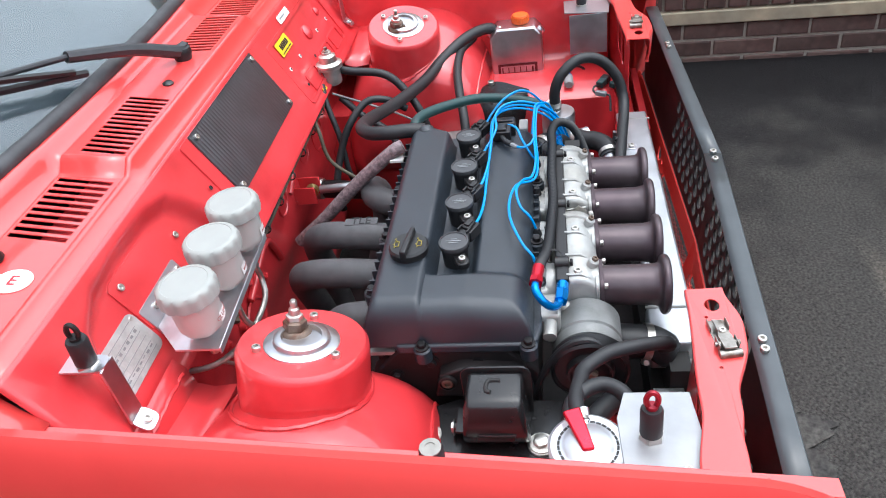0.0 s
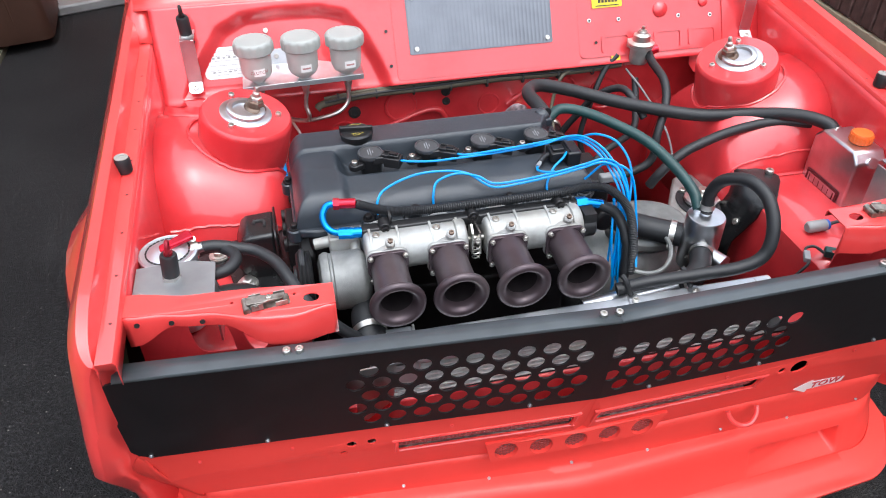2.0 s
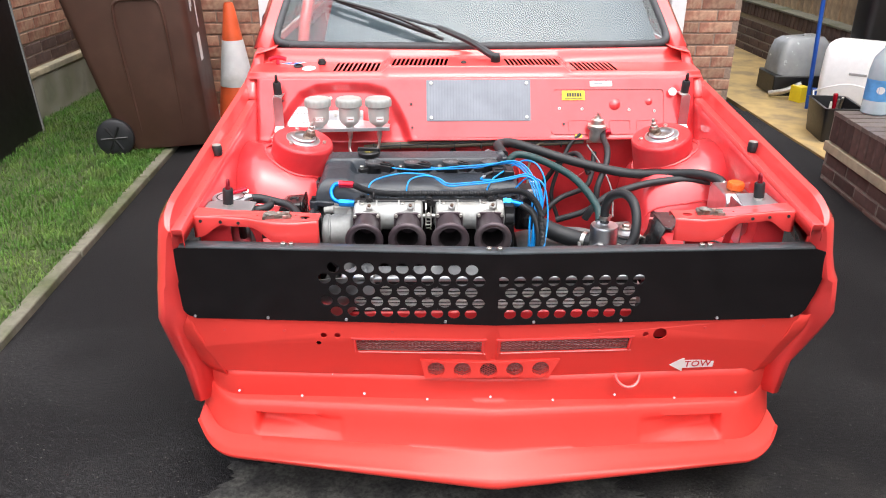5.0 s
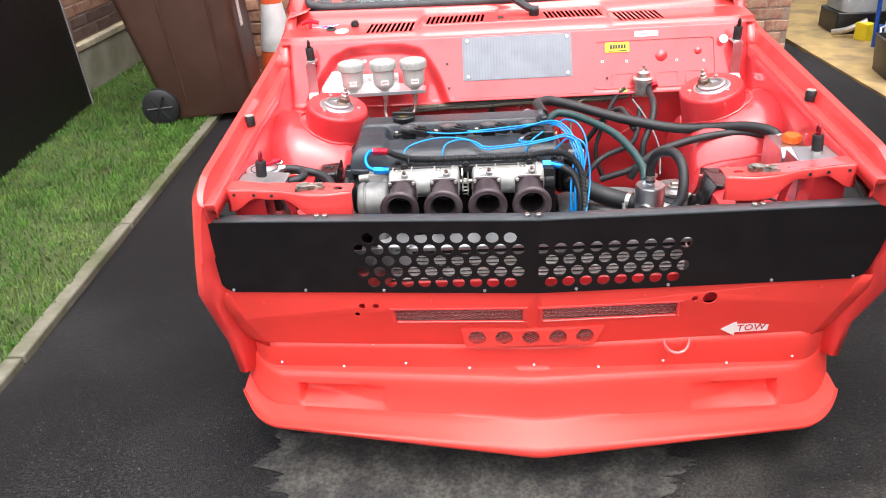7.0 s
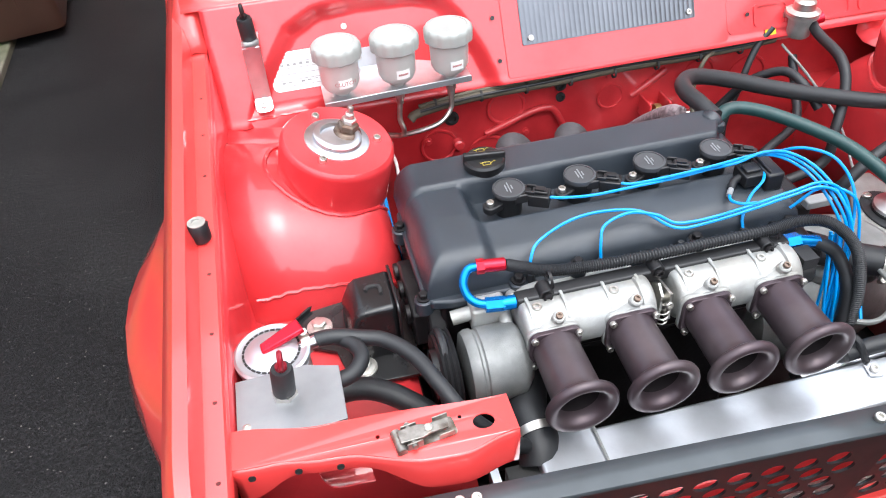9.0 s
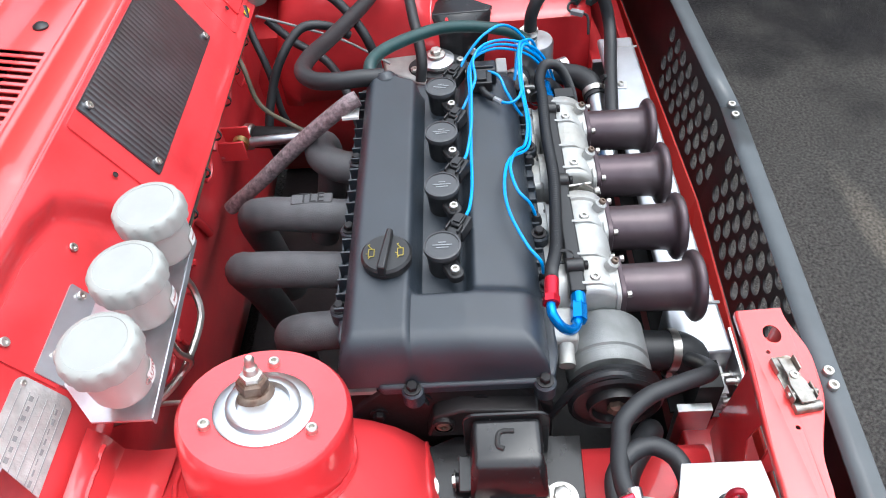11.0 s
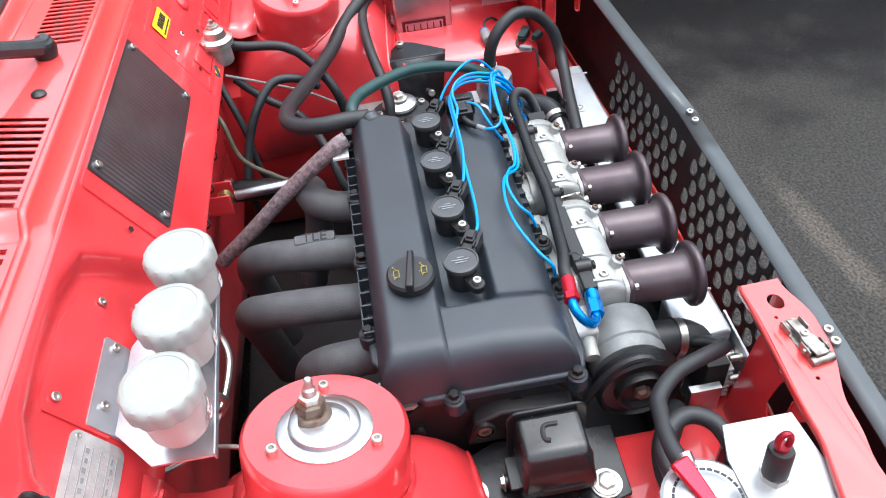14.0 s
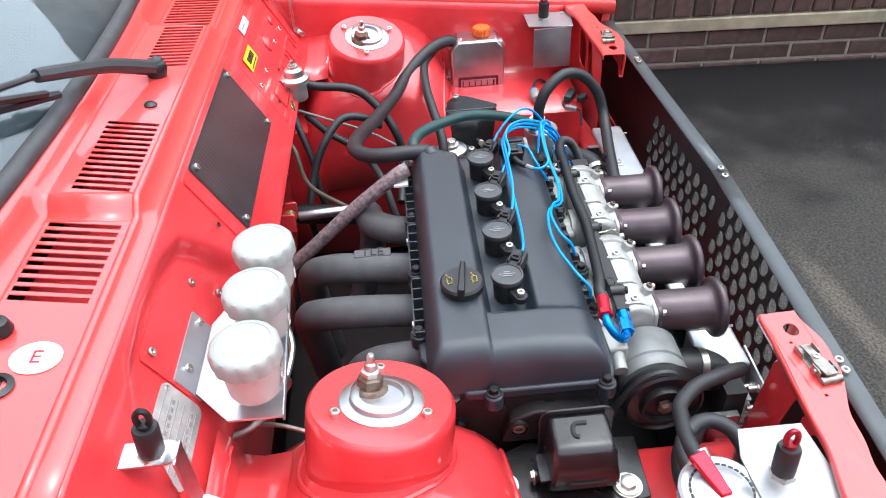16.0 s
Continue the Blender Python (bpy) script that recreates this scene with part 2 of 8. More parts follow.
def asphalt():
    m = material("wet_asphalt", (0.0205, 0.0200, 0.0206), 0.55, spec=0.13, vary=0.75, scale=130, bump=1.0, bump_scale=200, second=(0.0115, 0.011, 0.0118), second_scale=1.7, second_amount=0.55)
    n, l = m.node_tree.nodes, m.node_tree.links
    b = n["Principled BSDF"]
    v = n.new("ShaderNodeTexVoronoi")
    v.inputs["Scale"].default_value = 260
    l.new(n["Texture Coordinate"].outputs["Object"], v.inputs["Vector"])
    bp = [x for x in n if x.type == "BUMP"][0]
    bp.inputs["Distance"].default_value = 0.0024
    l.new(v.outputs["Distance"], bp.inputs["Height"])
    # scattered pale chips in the surface
    chip = n.new("ShaderNodeTexVoronoi")
    chip.inputs["Scale"].default_value = 150
    l.new(n["Texture Coordinate"].outputs["Object"], chip.inputs["Vector"])
    sep = n.new("ShaderNodeSeparateColor")
    l.new(chip.outputs["Color"], sep.inputs[0])
    pick = n.new("ShaderNodeMath")
    pick.operation = "GREATER_THAN"
    pick.inputs[1].default_value = 0.965
    l.new(sep.outputs["Red"], pick.inputs[0])
    near = n.new("ShaderNodeMath")
    near.operation = "LESS_THAN"
    near.inputs[1].default_value = 0.30
    l.new(chip.outputs["Distance"], near.inputs[0])
    both = n.new("ShaderNodeMath")
    both.operation = "MULTIPLY"
    l.new(pick.outputs[0], both.inputs[0])
    l.new(near.outputs[0], both.inputs[1])
    mx = n.new("ShaderNodeMix")
    mx.data_type = "RGBA"
    l.new(both.outputs[0], mx.inputs["Factor"])
    src = b.inputs["Base Color"].links[0].from_socket
    l.new(src, mx.inputs["A"])
    mx.inputs["B"].default_value = (0.10, 0.097, 0.09, 1)
    # a worn paler area and a tan streak, blurred by noise
    out = mx.outputs["Result"]
    for (cx, cy), turn, (sx, sy), (r0, r1), amount, color in (((0.25, -0.62), 0.0, (1.15, 0.85), (0.35, 1.05), 0.85, (0.050, 0.048, 0.044, 1)), ((0.30, -0.575), 6.0, (0.30, 0.05), (0.3, 1.1), 0.55, (0.12, 0.108, 0.088, 1))):
        mp = n.new("ShaderNodeMapping")
        mp.vector_type = "TEXTURE"
        mp.inputs["Location"].default_value = (cx, cy, 0)
        mp.inputs["Rotation"].default_value = (0, 0, radians(turn))
        mp.inputs["Scale"].default_value = (sx, sy, 1)
        l.new(n["Texture Coordinate"].outputs["Object"], mp.inputs["Vector"])
        ln = n.new("ShaderNodeVectorMath")
        ln.operation = "LENGTH"
        l.new(mp.outputs[0], ln.inputs[0])
        nz = n.new("ShaderNodeTexNoise")
        nz.inputs["Scale"].default_value, nz.inputs["Detail"].default_value = 5.0, 8.0
        l.new(n["Texture Coordinate"].outputs["Object"], nz.inputs["Vector"])
        ad = n.new("ShaderNodeMath")
        ad.operation = "MULTIPLY_ADD"
        ad.inputs[1].default_value = 1.4
        l.new(nz.outputs[0], ad.inputs[0])
        l.new(ln.outputs["Value"], ad.inputs[2])
        rg_ = n.new("ShaderNodeMapRange")
        rg_.interpolation_type = "SMOOTHSTEP"
        rg_.inputs["From Min"].default_value, rg_.inputs["From Max"].default_value = r0 + 0.7, r1 + 0.7
        rg_.inputs["To Min"].default_value, rg_.inputs["To Max"].default_value = amount, 0.0
        l.new(ad.outputs[0], rg_.inputs["Value"])
        m3 = n.new("ShaderNodeMix")
        m3.data_type = "RGBA"
        l.new(rg_.outputs[0], m3.inputs["Factor"])
        l.new(out, m3.inputs["A"])
        m3.inputs["B"].default_value = color
        out = m3.outputs["Result"]
    # the grain stays on the paler area too
    gn = n.new("ShaderNodeTexNoise")
    gn.inputs["Scale"].default_value, gn.inputs["Detail"].default_value = 150, 3.0
    l.new(n["Texture Coordinate"].outputs["Object"], gn.inputs["Vector"])
    gr = n.new("ShaderNodeMapRange")
    gr.inputs["From Min"].default_value, gr.inputs["From Max"].default_value = 0.3, 0.7
    gr.inputs["To Min"].default_value, gr.inputs["To Max"].default_value = 0.42, 1.75
    l.new(gn.outputs[0], gr.inputs["Value"])
    sc = n.new("ShaderNodeVectorMath")
    sc.operation = "SCALE"
    l.new(out, sc.inputs[0])
    l.new(gr.outputs[0], sc.inputs["Scale"])
    l.new(sc.outputs[0], b.inputs["Base Color"])
    return m


ASPHALT = asphalt()
CONCRETE = material("dry_concrete", (0.066, 0.064, 0.058), 0.7, spec=0.2, vary=0.5, scale=110, bump=0.7, bump_scale=170, second=(0.035, 0.034, 0.033), second_scale=11, second_amount=0.42)
# wet coping brick, its base colour paled by the sky's sheen on top
COPING = material("wet_coping_brick", (0.20, 0.16, 0.14), 0.3, vary=0.25, scale=30, bump=0.4, bump_scale=120, random_vary=0.2)
RAD_ALU = material("bright_folded_alloy", (0.52, 0.54, 0.57), 0.34, metal=0.75, vary=0.1, scale=25, bump=0.1, bump_scale=120)


# ---- mesh tools ----
class Geo:
    def __init__(self):
        self.v, self.f = [], []

    def add(self, vs, fs):
        k = len(self.v)
        self.v += [tuple(p) for p in vs]
        self.f += [tuple(i + k for i in q) for q in fs]
        return self

    def box(self, x0, x1, y0, y1, z0, z1, m=None):
        vs = [Vector((x, y, z)) for x in (x0, x1) for y in (y0, y1) for z in (z0, z1)]
        if m is not None:
            vs = [m @ p for p in vs]
        return self.add(vs, [(0, 1, 3, 2), (4, 6, 7, 5), (0, 4, 5, 1), (2, 3, 7, 6), (0, 2, 6, 4), (1, 5, 7, 3)])

    def lathe(self, prof, p0, axis=(0, 0, 1), n=24, caps=True):
        """prof: rows of (radius, height along the axis from p0)."""
        a = Vector(axis).normalized()
        u = a.orthogonal().normalized()
        w = a.cross(u)
        p0 = Vector(p0)
        vs, fs = [], []
        for r, h in prof:
            for k in range(n):
                c = 2 * math.pi * k / n
                vs.append(p0 + a * h + (u * math.cos(c) + w * math.sin(c)) * r)
        for j in range(len(prof) - 1):
            for k in range(n):
                fs.append((j * n + k, j * n + (k + 1) % n, (j + 1) * n + (k + 1) % n, (j + 1) * n + k))
        if caps:
            fs.append(tuple(range(n))[::-1])
            fs.append(tuple(range((len(prof) - 1) * n, len(prof) * n)))
        return self.add(vs, fs)

    def cyl(self, p0, p1, r, r1=None, n=20, b=0.0):
        d = Vector(p1) - Vector(p0)
        h = d.length
        r1 = r if r1 is None else r1
        prof = [(r, 0), (r1, h)] if not b else [(r - b, 0), (r, b), (r1, h - b), (r1 - b, h)]
        return self.lathe(prof, p0, d, n)

    def tube(self, pts, r, n=12, steps=8, closed=False):
        ps = spline(pts, steps)
        rs = r if isinstance(r, (list, tuple)) else None
        vs, fs, up = [], [], None
        m = len(ps)
        for i, p in enumerate(ps):
            t = (ps[min(i + 1, m - 1)] - ps[max(i - 1, 0)]).normalized()
            if up is None:
                up = t.orthogonal().normalized()
            up = (up - t * up.dot(t)).normalized()
            w = t.cross(up)
            rad = r if rs is None else rs[0] + (rs[1] - rs[0]) * i / (m - 1)
            for k in range(n):
                c = 2 * math.pi * k / n
                vs.append(p + (up * math.cos(c) + w * math.sin(c)) * rad)
        for j in range(m - 1):
            for k in range(n):
                fs.append((j * n + k, j * n + (k + 1) % n, (j + 1) * n + (k + 1) % n, (j + 1) * n + k))
        fs.append(tuple(range(n))[::-1])
        fs.append(tuple(range((m - 1) * n, m * n)))
        return self.add(vs, fs)

    def loft(self, rows):
        """A grid of points, row by row."""
        n = len(rows[0])
        vs = [p for row in rows for p in row]
        fs = [(j * n + k, j * n + k + 1, (j + 1) * n + k + 1, (j + 1) * n + k) for j in range(len(rows) - 1) for k in range(n - 1)]
        return self.add(vs, fs)

    def prism(self, poly, h0, h1, m=None):
        """A polygon of (x, y), from height h0 to h1, laid by the matrix m."""
        n = len(poly)
        vs = [Vector((x, y, h)) for h in (h0, h1) for x, y in poly]
        if m is not None:
            vs = [m @ p for p in vs]
        return self.add(vs, [tuple(range(n))[::-1], tuple(range(n, 2 * n))] + [(k, (k + 1) % n, n + (k + 1) % n, n + k) for k in range(n)])

    def move(self, m):
        self.v = [tuple(m @ Vector(p)) for p in self.v]
        return self

    def bend(self, f):
        self.v = [tuple(f(*p)) for p in self.v]
        return self


def spline(pts, steps=8):
    """A smooth line through the points."""
    ps = [Vector(p) for p in pts]
    if len(ps) < 3:
        return ps
    ps = [ps[0] * 2 - ps[1]] + ps + [ps[-1] * 2 - ps[-2]]
    out = []
    for i in range(1, len(ps) - 2):
        a, b, c, d = ps[i - 1 : i + 3]
        for k in range(steps):
            t = k / steps
            out.append(0.5 * ((2 * b) + (c - a) * t + (2 * a - 5 * b + 4 * c - d) * t * t + (3 * b - a - 3 * c + d) * t**3))
    return out + [ps[-2]]


def flat(outline, holes=(), depth=0.002, res=1):
    """A sheet in the plane of x and y with openings through it."""
    cu = bpy.data.curves.new("sheet", "CURVE")
    cu.dimensions, cu.fill_mode, cu.extrude = "2D", "BOTH", depth / 2
    for ring in (outline, *holes):
        sp = cu.splines.new("POLY")
        sp.points.add(len(ring) - 1)
        for q, (x, y) in zip(sp.points, ring):
            q.co = (x, y, 0, 1)
        sp.use_cyclic_u = True
    return from_curve(cu)


def lettering(text, size, depth=0.0006):
    cu = bpy.data.curves.new("text", "FONT")
    cu.body, cu.size, cu.extrude, cu.align_x, cu.align_y, cu.resolution_u = text, size, depth, "CENTER", "CENTER", 2
    return from_curve(cu)


def from_curve(cu):
    ob = new("sheet", cu)
    dg = bpy.context.evaluated_depsgraph_get()
    me = bpy.data.meshes.new_from_object(ob.evaluated_get(dg))
    bm = bmesh.new()
    bm.from_mesh(me)
    bmesh.ops.remove_doubles(bm, verts=bm.verts, dist=1e-6)
    bm.to_mesh(me)
    bm.free()
    g = Geo().add([v.co for v in me.vertices], [p.vertices for p in me.polygons])
    bpy.data.objects.remove(ob)
    bpy.data.curves.remove(cu)
    bpy.data.meshes.remove(me)
    return g


def ring(cx, cy, r, n=20, ry=None):
    return [(cx + r * math.cos(2 * math.pi * k / n), cy + (ry or r) * math.sin(2 * math.pi * k / n)) for k in range(n)]


def rounded(x0, x1, y0, y1, r, n=5):
    pts = []
    for cx, cy, a in ((x1 - r, y1 - r, 0), (x0 + r, y1 - r, 90), (x0 + r, y0 + r, 180), (x1 - r, y0 + r, 270)):
        pts += [(cx + r * math.cos(radians(a + 90 * k / n)), cy + r * math.sin(radians(a + 90 * k / n))) for k in range(n + 1)]
    return pts


def mesh(name, g, mat, smooth=38):
    me = bpy.data.meshes.new(name)
    me.from_pydata([tuple(p) for p in g.v], [], g.f)
    bm = bmesh.new()
    bm.from_mesh(me)
    bmesh.ops.recalc_face_normals(bm, faces=bm.faces)
    bm.to_mesh(me)
    bm.free()
    me.materials.append(mat)
    if smooth:
        me.shade_smooth()
        me.set_sharp_from_angle(angle=radians(smooth))
    return me


def thing(name, label, category, at=(0, 0, 0), group="", kind=""):
    ob = new(name)
    ob.empty_display_size = 0.05
    ob.location = at
    return tagged(ob, label, category, group, kind)


def part(name, g, mat, parent=None, label="", bevel=0.0, solid=0.0, smooth=38, segs=2):
    """One mesh object; g in world coordinates, under a thing or a part."""
    ob = new(name, mesh(name, g, mat, smooth))
    if parent is not None:
        attach(ob, parent)
    if solid:
        s = ob.modifiers.new("solid", "SOLIDIFY")
        s.thickness, s.offset = solid, 0
    if bevel:
        b = ob.modifiers.new("bevel", "BEVEL")
        b.width, b.segments, b.limit_method, b.angle_limit = bevel, segs, "ANGLE", radians(35)
    if label:
        tagged(ob, label)
    return ob


def attach(ob, parent):
    ob.parent = parent
    ob.matrix_parent_inverse = parent.matrix_basis.inverted() if parent.parent is None else Matrix.Identity(4)


SHARED = {}


def screw(parent, at, axis=(0, 0, 1), r=0.006, h=0.005, mat=None, name="screw", socket=True):
    """A small cap screw; all of one size share a mesh."""
    mat = mat or STEEL
    key = (r, h, mat.name, socket)
    if key not in SHARED:
        g = Geo()
        if socket:
            g.lathe([(r * 0.95, 0), (r, h * 0.15), (r, h * 0.85), (r * 0.85, h), (r * 0.5, h), (r * 0.5, h * 0.4)], (0, 0, 0), n=12)
        else:
            g.lathe([(r * 1.5, 0), (r * 1.5, h * 0.25), (r * 1.02, h * 0.3)], (0, 0, 0), n=14)
            g.lathe([(r, h * 0.25), (r, h * 0.9), (r * 0.8, h)], (0, 0, 0), n=6)
        SHARED[key] = mesh(name, g, mat, 30)
    ob = new(name, SHARED[key])
    ob.matrix_basis = Matrix.Translation(at) @ Vector(axis).to_track_quat("Z", "Y").to_matrix().to_4x4()
    if parent is not None:
        m = ob.matrix_basis.copy()
        attach(ob, parent)
        ob.matrix_basis = m
    return ob


def sstep(a, b, x):
    t = min(1, max(0, (x - a) / (b - a)))
    return t * t * (3 - 2 * t)

# ---- ground and surroundings ----
WALL_Y = 3.62


def wall_x(y):
    """The inner face of the low garden wall beside the drive."""
    return 1.79 + 0.075 * y


g = Geo().add([(-60, -60, -0.012), (60, -60, -0.012), (60, 60, -0.012), (-60, 60, -0.012)], [(0, 1, 2, 3)])
ground = tagged(part("ground", g, ASPHALT), "dark wet asphalt ground reaching into the distance", "ground", kind="structure")
g = Geo().loft([[(x, y, 0.0015 * math.sin(7 * x + 3 * y)) for x in np.linspace(-1.5, 2.3, 20)] for y in np.linspace(-3.2, WALL_Y, 30)])
tagged(part("driveway", g, ASPHALT), "dark grey damp asphalt drive under the red car", "driveway", kind="structure")
rng = random.Random(4)


def ragged(corners, wob, n=46):
    """A closed outline with torn edges."""
    out = []
    for (x0, y0), (x1, y1) in zip(corners, corners[1:] + corners[:1]):
        ph = rng.uniform(0, 6)
        for k in range(n):
            t = k / n
            w = wob * (0.6 * math.sin(9 * t + ph) + 0.5 * math.sin(23 * t + 2 * ph) + rng.uniform(-0.4, 0.4)) * math.sin(math.pi * t) ** 0.5
            out.append((x0 + (x1 - x0) * t + w * (abs(y1 - y0) > abs(x1 - x0)), y0 + (y1 - y0) * t + w * (abs(y1 - y0) <= abs(x1 - x0))))
    return out


g = flat(ragged([(-0.655, 0.118), (-0.60, -0.20), (-0.15, -0.28), (0.22, -0.20), (0.40, 0.118)], 0.05), depth=0.002).move(pose(0, 0, 0.0045))
tagged(part("concrete_patch", g, CONCRETE), "worn pale dry concrete under the nose of the car", "concrete patch", kind="structure")

g = Geo()
y = -3.2
edge = lambda x, y, z: (x + 0.012 - 0.042 * y, y, z)
kerb = thing("kerb", "weathered concrete edging between lawn and drive", "kerb", (-1.53, 0, 0), kind="structure")
while y < 2.75:
    gk = Geo().box(-1.56, -1.505, y, y + 0.905, -0.05, 0.018).bend(edge)
    part("kerb_stone", gk, KERB, kerb, bevel=0.006)
    y += 0.915
g = Geo().loft([[(x, y, 0.004 + 0.012 * noise.noise((x * 2, y * 2, 0))) for x in np.linspace(-4.2, -1.55, 24)] for y in np.linspace(-3.2, 5.3, 50)]).bend(edge)
lawn = tagged(part("lawn", g, SOIL), "dark earth and thatch under the lawn grass", "lawn", kind="structure")
rg = np.random.default_rng(3)
N, FAR = 44000, 17000
bx = np.concatenate([rg.uniform(-2.66, -1.545, N), rg.uniform(-4.1, -1.545, FAR)])
by = np.concatenate([rg.uniform(-0.6, 5.2, N), rg.uniform(-3.2, -0.6, FAR)])
N += FAR
by = np.where((bx > -1.80) & (by > WALL_Y - 0.03), by - 2.2, by)
bx = bx + 0.012 - 0.042 * by
h, ang, lean = rg.uniform(0.018, 0.046, N), rg.uniform(0, 2 * np.pi, N), rg.uniform(0.1, 0.8, N)
w = 0.0022
dx, dy = np.cos(ang), np.sin(ang)
tri = np.zeros((N, 5, 3))
for k, (f0, side) in enumerate(((0, -1), (0, 1), (0.55, 0.8), (0.55, -0.8))):
    tri[:, k, 0] = bx + dx * lean * h * f0 * f0 - dy * w * side
    tri[:, k, 1] = by + dy * lean * h * f0 * f0 + dx * w * side
    tri[:, k, 2] = h * f0 + 0.004
tri[:, 4, 0], tri[:, 4, 1], tri[:, 4, 2] = bx + dx * lean * h, by + dy * lean * h, h * (1 - 0.3 * lean)
idx = np.arange(N)[:, None] * 5
me = bpy.data.meshes.new("grass")
me.from_pydata(tri.reshape(-1, 3).tolist(), [], (idx + [0, 1, 2, 3]).tolist() + (idx + [3, 2, 4]).tolist())
me.materials.append(GRASS)
tagged(new("grass", me), "short bright green lawn grass beside the drive", "grass", kind="stuff")


def brick_face(parent, x0, length, z0, rows, frame_m, mat, bl=0.215, bh=0.065, joint=0.01, depth=0.05, skip=None, soldier=False):
    """Bricks on a wall's face: x along the wall, z up, proud of it along -y; frame_m lays it in the world."""
    key = (bl, bh, mat.name, depth)
    if key not in SHARED:
        b = 0.004
        gb = Geo()
        q = [(-bl / 2, -bh / 2), (bl / 2, -bh / 2), (bl / 2, bh / 2), (-bl / 2, bh / 2)]
        qi = [(sx * (bl / 2 - b), sz * (bh / 2 - b)) for sx, sz in ((-1, -1), (1, -1), (1, 1), (-1, 1))]
        gb.add([(x, 0, z) for x, z in q] + [(x, -depth + b, z) for x, z in q] + [(x, -depth, z) for x, z in qi],
               [(k, (k + 1) % 4, 4 + (k + 1) % 4, 4 + k) for k in range(4)] + [(4 + k, 4 + (k + 1) % 4, 8 + (k + 1) % 4, 8 + k) for k in range(4)] + [(8, 9, 10, 11)])
        SHARED[key] = mesh("brick", gb, mat, 30)
    for j in range(rows):
        off = 0 if soldier else (j % 2) * (bl + joint) / 2
        z = z0 + (j + 0.5) * (bh + joint)
        for k in range(int((length + off) / (bl + joint)) + 1):
            xa = x0 - off + k * (bl + joint)
            xa, xb = max(xa, x0), min(xa + bl, x0 + length)
            if xb - xa < 0.035 or (skip and skip((xa + xb) / 2, z)):
                continue
            ob = new("brick", SHARED[key])
            attach(ob, parent)
            ob.matrix_basis = frame_m @ Matrix.Translation(((xa + xb) / 2, rng.uniform(-0.002, 0.002), z)) @ Matrix.Diagonal(((xb - xa) / bl, 1, 1, 1))


# the house behind the car: brick wall, garage opening with a white frame, brick pier
DOOR_X0, DOOR_X1, DOOR_H = -0.985, 1.45, 2.15
g = Geo().box(-1.94, -1.75, WALL_Y + 0.26, 8, 0, 2.9).box(-1.94, DOOR_X0 - 0.09, WALL_Y - 0.004, WALL_Y + 0.25, 0, 2.9)
g.box(DOOR_X1 + 0.09, 1.92, WALL_Y - 0.004, WALL_Y + 0.25, 0, 2.9).box(DOOR_X0 - 0.09, DOOR_X1 + 0.09, WALL_Y + 0.012, WALL_Y + 0.25, DOOR_H, 2.9)
wall_house = tagged(part("wall_house", g, HOUSE_MORTAR), "red-buff brick house wall round the garage opening", "wall", kind="structure")
brick_face(wall_house, -1.94, 0.845, 0.0, 26, Matrix.Translation((0, WALL_Y + 0.04, 0)), BRICK)
brick_face(wall_house, DOOR_X1 + 0.10, 0.37, 0.0, 26, Matrix.Translation((0, WALL_Y + 0.04, 0)), BRICK)
g = Geo().box(DOOR_X0 - 0.10, DOOR_X0, WALL_Y - 0.03, WALL_Y + 0.1, 0, DOOR_H).box(DOOR_X1, DOOR_X1 + 0.10, WALL_Y - 0.03, WALL_Y + 0.1, 0, DOOR_H).box(DOOR_X0, DOOR_X1, WALL_Y - 0.03, WALL_Y + 0.1, DOOR_H - 0.1, DOOR_H)
tagged(part("door_frame", g, UPVC, bevel=0.006), "white painted frame of the open garage doorway", "door frame", kind="structure")
# unseen wall, added to keep bright sky out of the bay's reflections
tagged(part("wall_house_upper", Geo().box(-1.94, 1.92, WALL_Y, WALL_Y + 0.25, 2.9, 6.0), BRICK), "plain brick upper storey over the garage", "wall", kind="structure")
g = Geo().add([(-1.7, WALL_Y + 0.25, 0), (1.8, WALL_Y + 0.25, 0), (1.8, 8, 0), (-1.7, 8, 0)], [(0, 1, 2, 3)])
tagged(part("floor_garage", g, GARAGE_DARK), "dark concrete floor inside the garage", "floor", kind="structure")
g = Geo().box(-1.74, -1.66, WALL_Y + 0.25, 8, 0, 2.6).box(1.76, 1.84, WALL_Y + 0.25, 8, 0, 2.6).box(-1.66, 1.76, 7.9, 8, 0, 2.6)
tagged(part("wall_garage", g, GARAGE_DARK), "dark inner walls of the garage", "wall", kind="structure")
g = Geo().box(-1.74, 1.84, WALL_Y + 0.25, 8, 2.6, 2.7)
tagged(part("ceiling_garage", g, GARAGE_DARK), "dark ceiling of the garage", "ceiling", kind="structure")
gs = thing("garage_shelf", "dark red metal shelf unit standing inside the garage", "shelf", (-0.7, 4.6, 0))
part("frame", Geo().box(-0.93, -0.5, 4.4, 4.8, 0, 1.6), RED_INK, gs, bevel=0.01)

# garden wall at the lawn's side: pale plinth, a band of dark bricks, brick above
SIDE_X = -2.66
g = Geo().box(SIDE_X - 0.25, SIDE_X - 0.045, 0.2, 5.4, 0.3, 1.9)
wall_side = tagged(part("wall_side", g, HOUSE_MORTAR), "brick side wall over a pale plinth beside the lawn", "wall", kind="structure")
part("plinth", Geo().box(SIDE_X - 0.25, SIDE_X, 0.2, 5.35, 0, 0.285), RENDER_PLINTH, wall_side, bevel=0.01)
part("stone_band", Geo().box(SIDE_X - 0.25, SIDE_X + 0.012, 0.2, 5.35, 0.285, 0.325), STONE_BAND, wall_side, bevel=0.006)
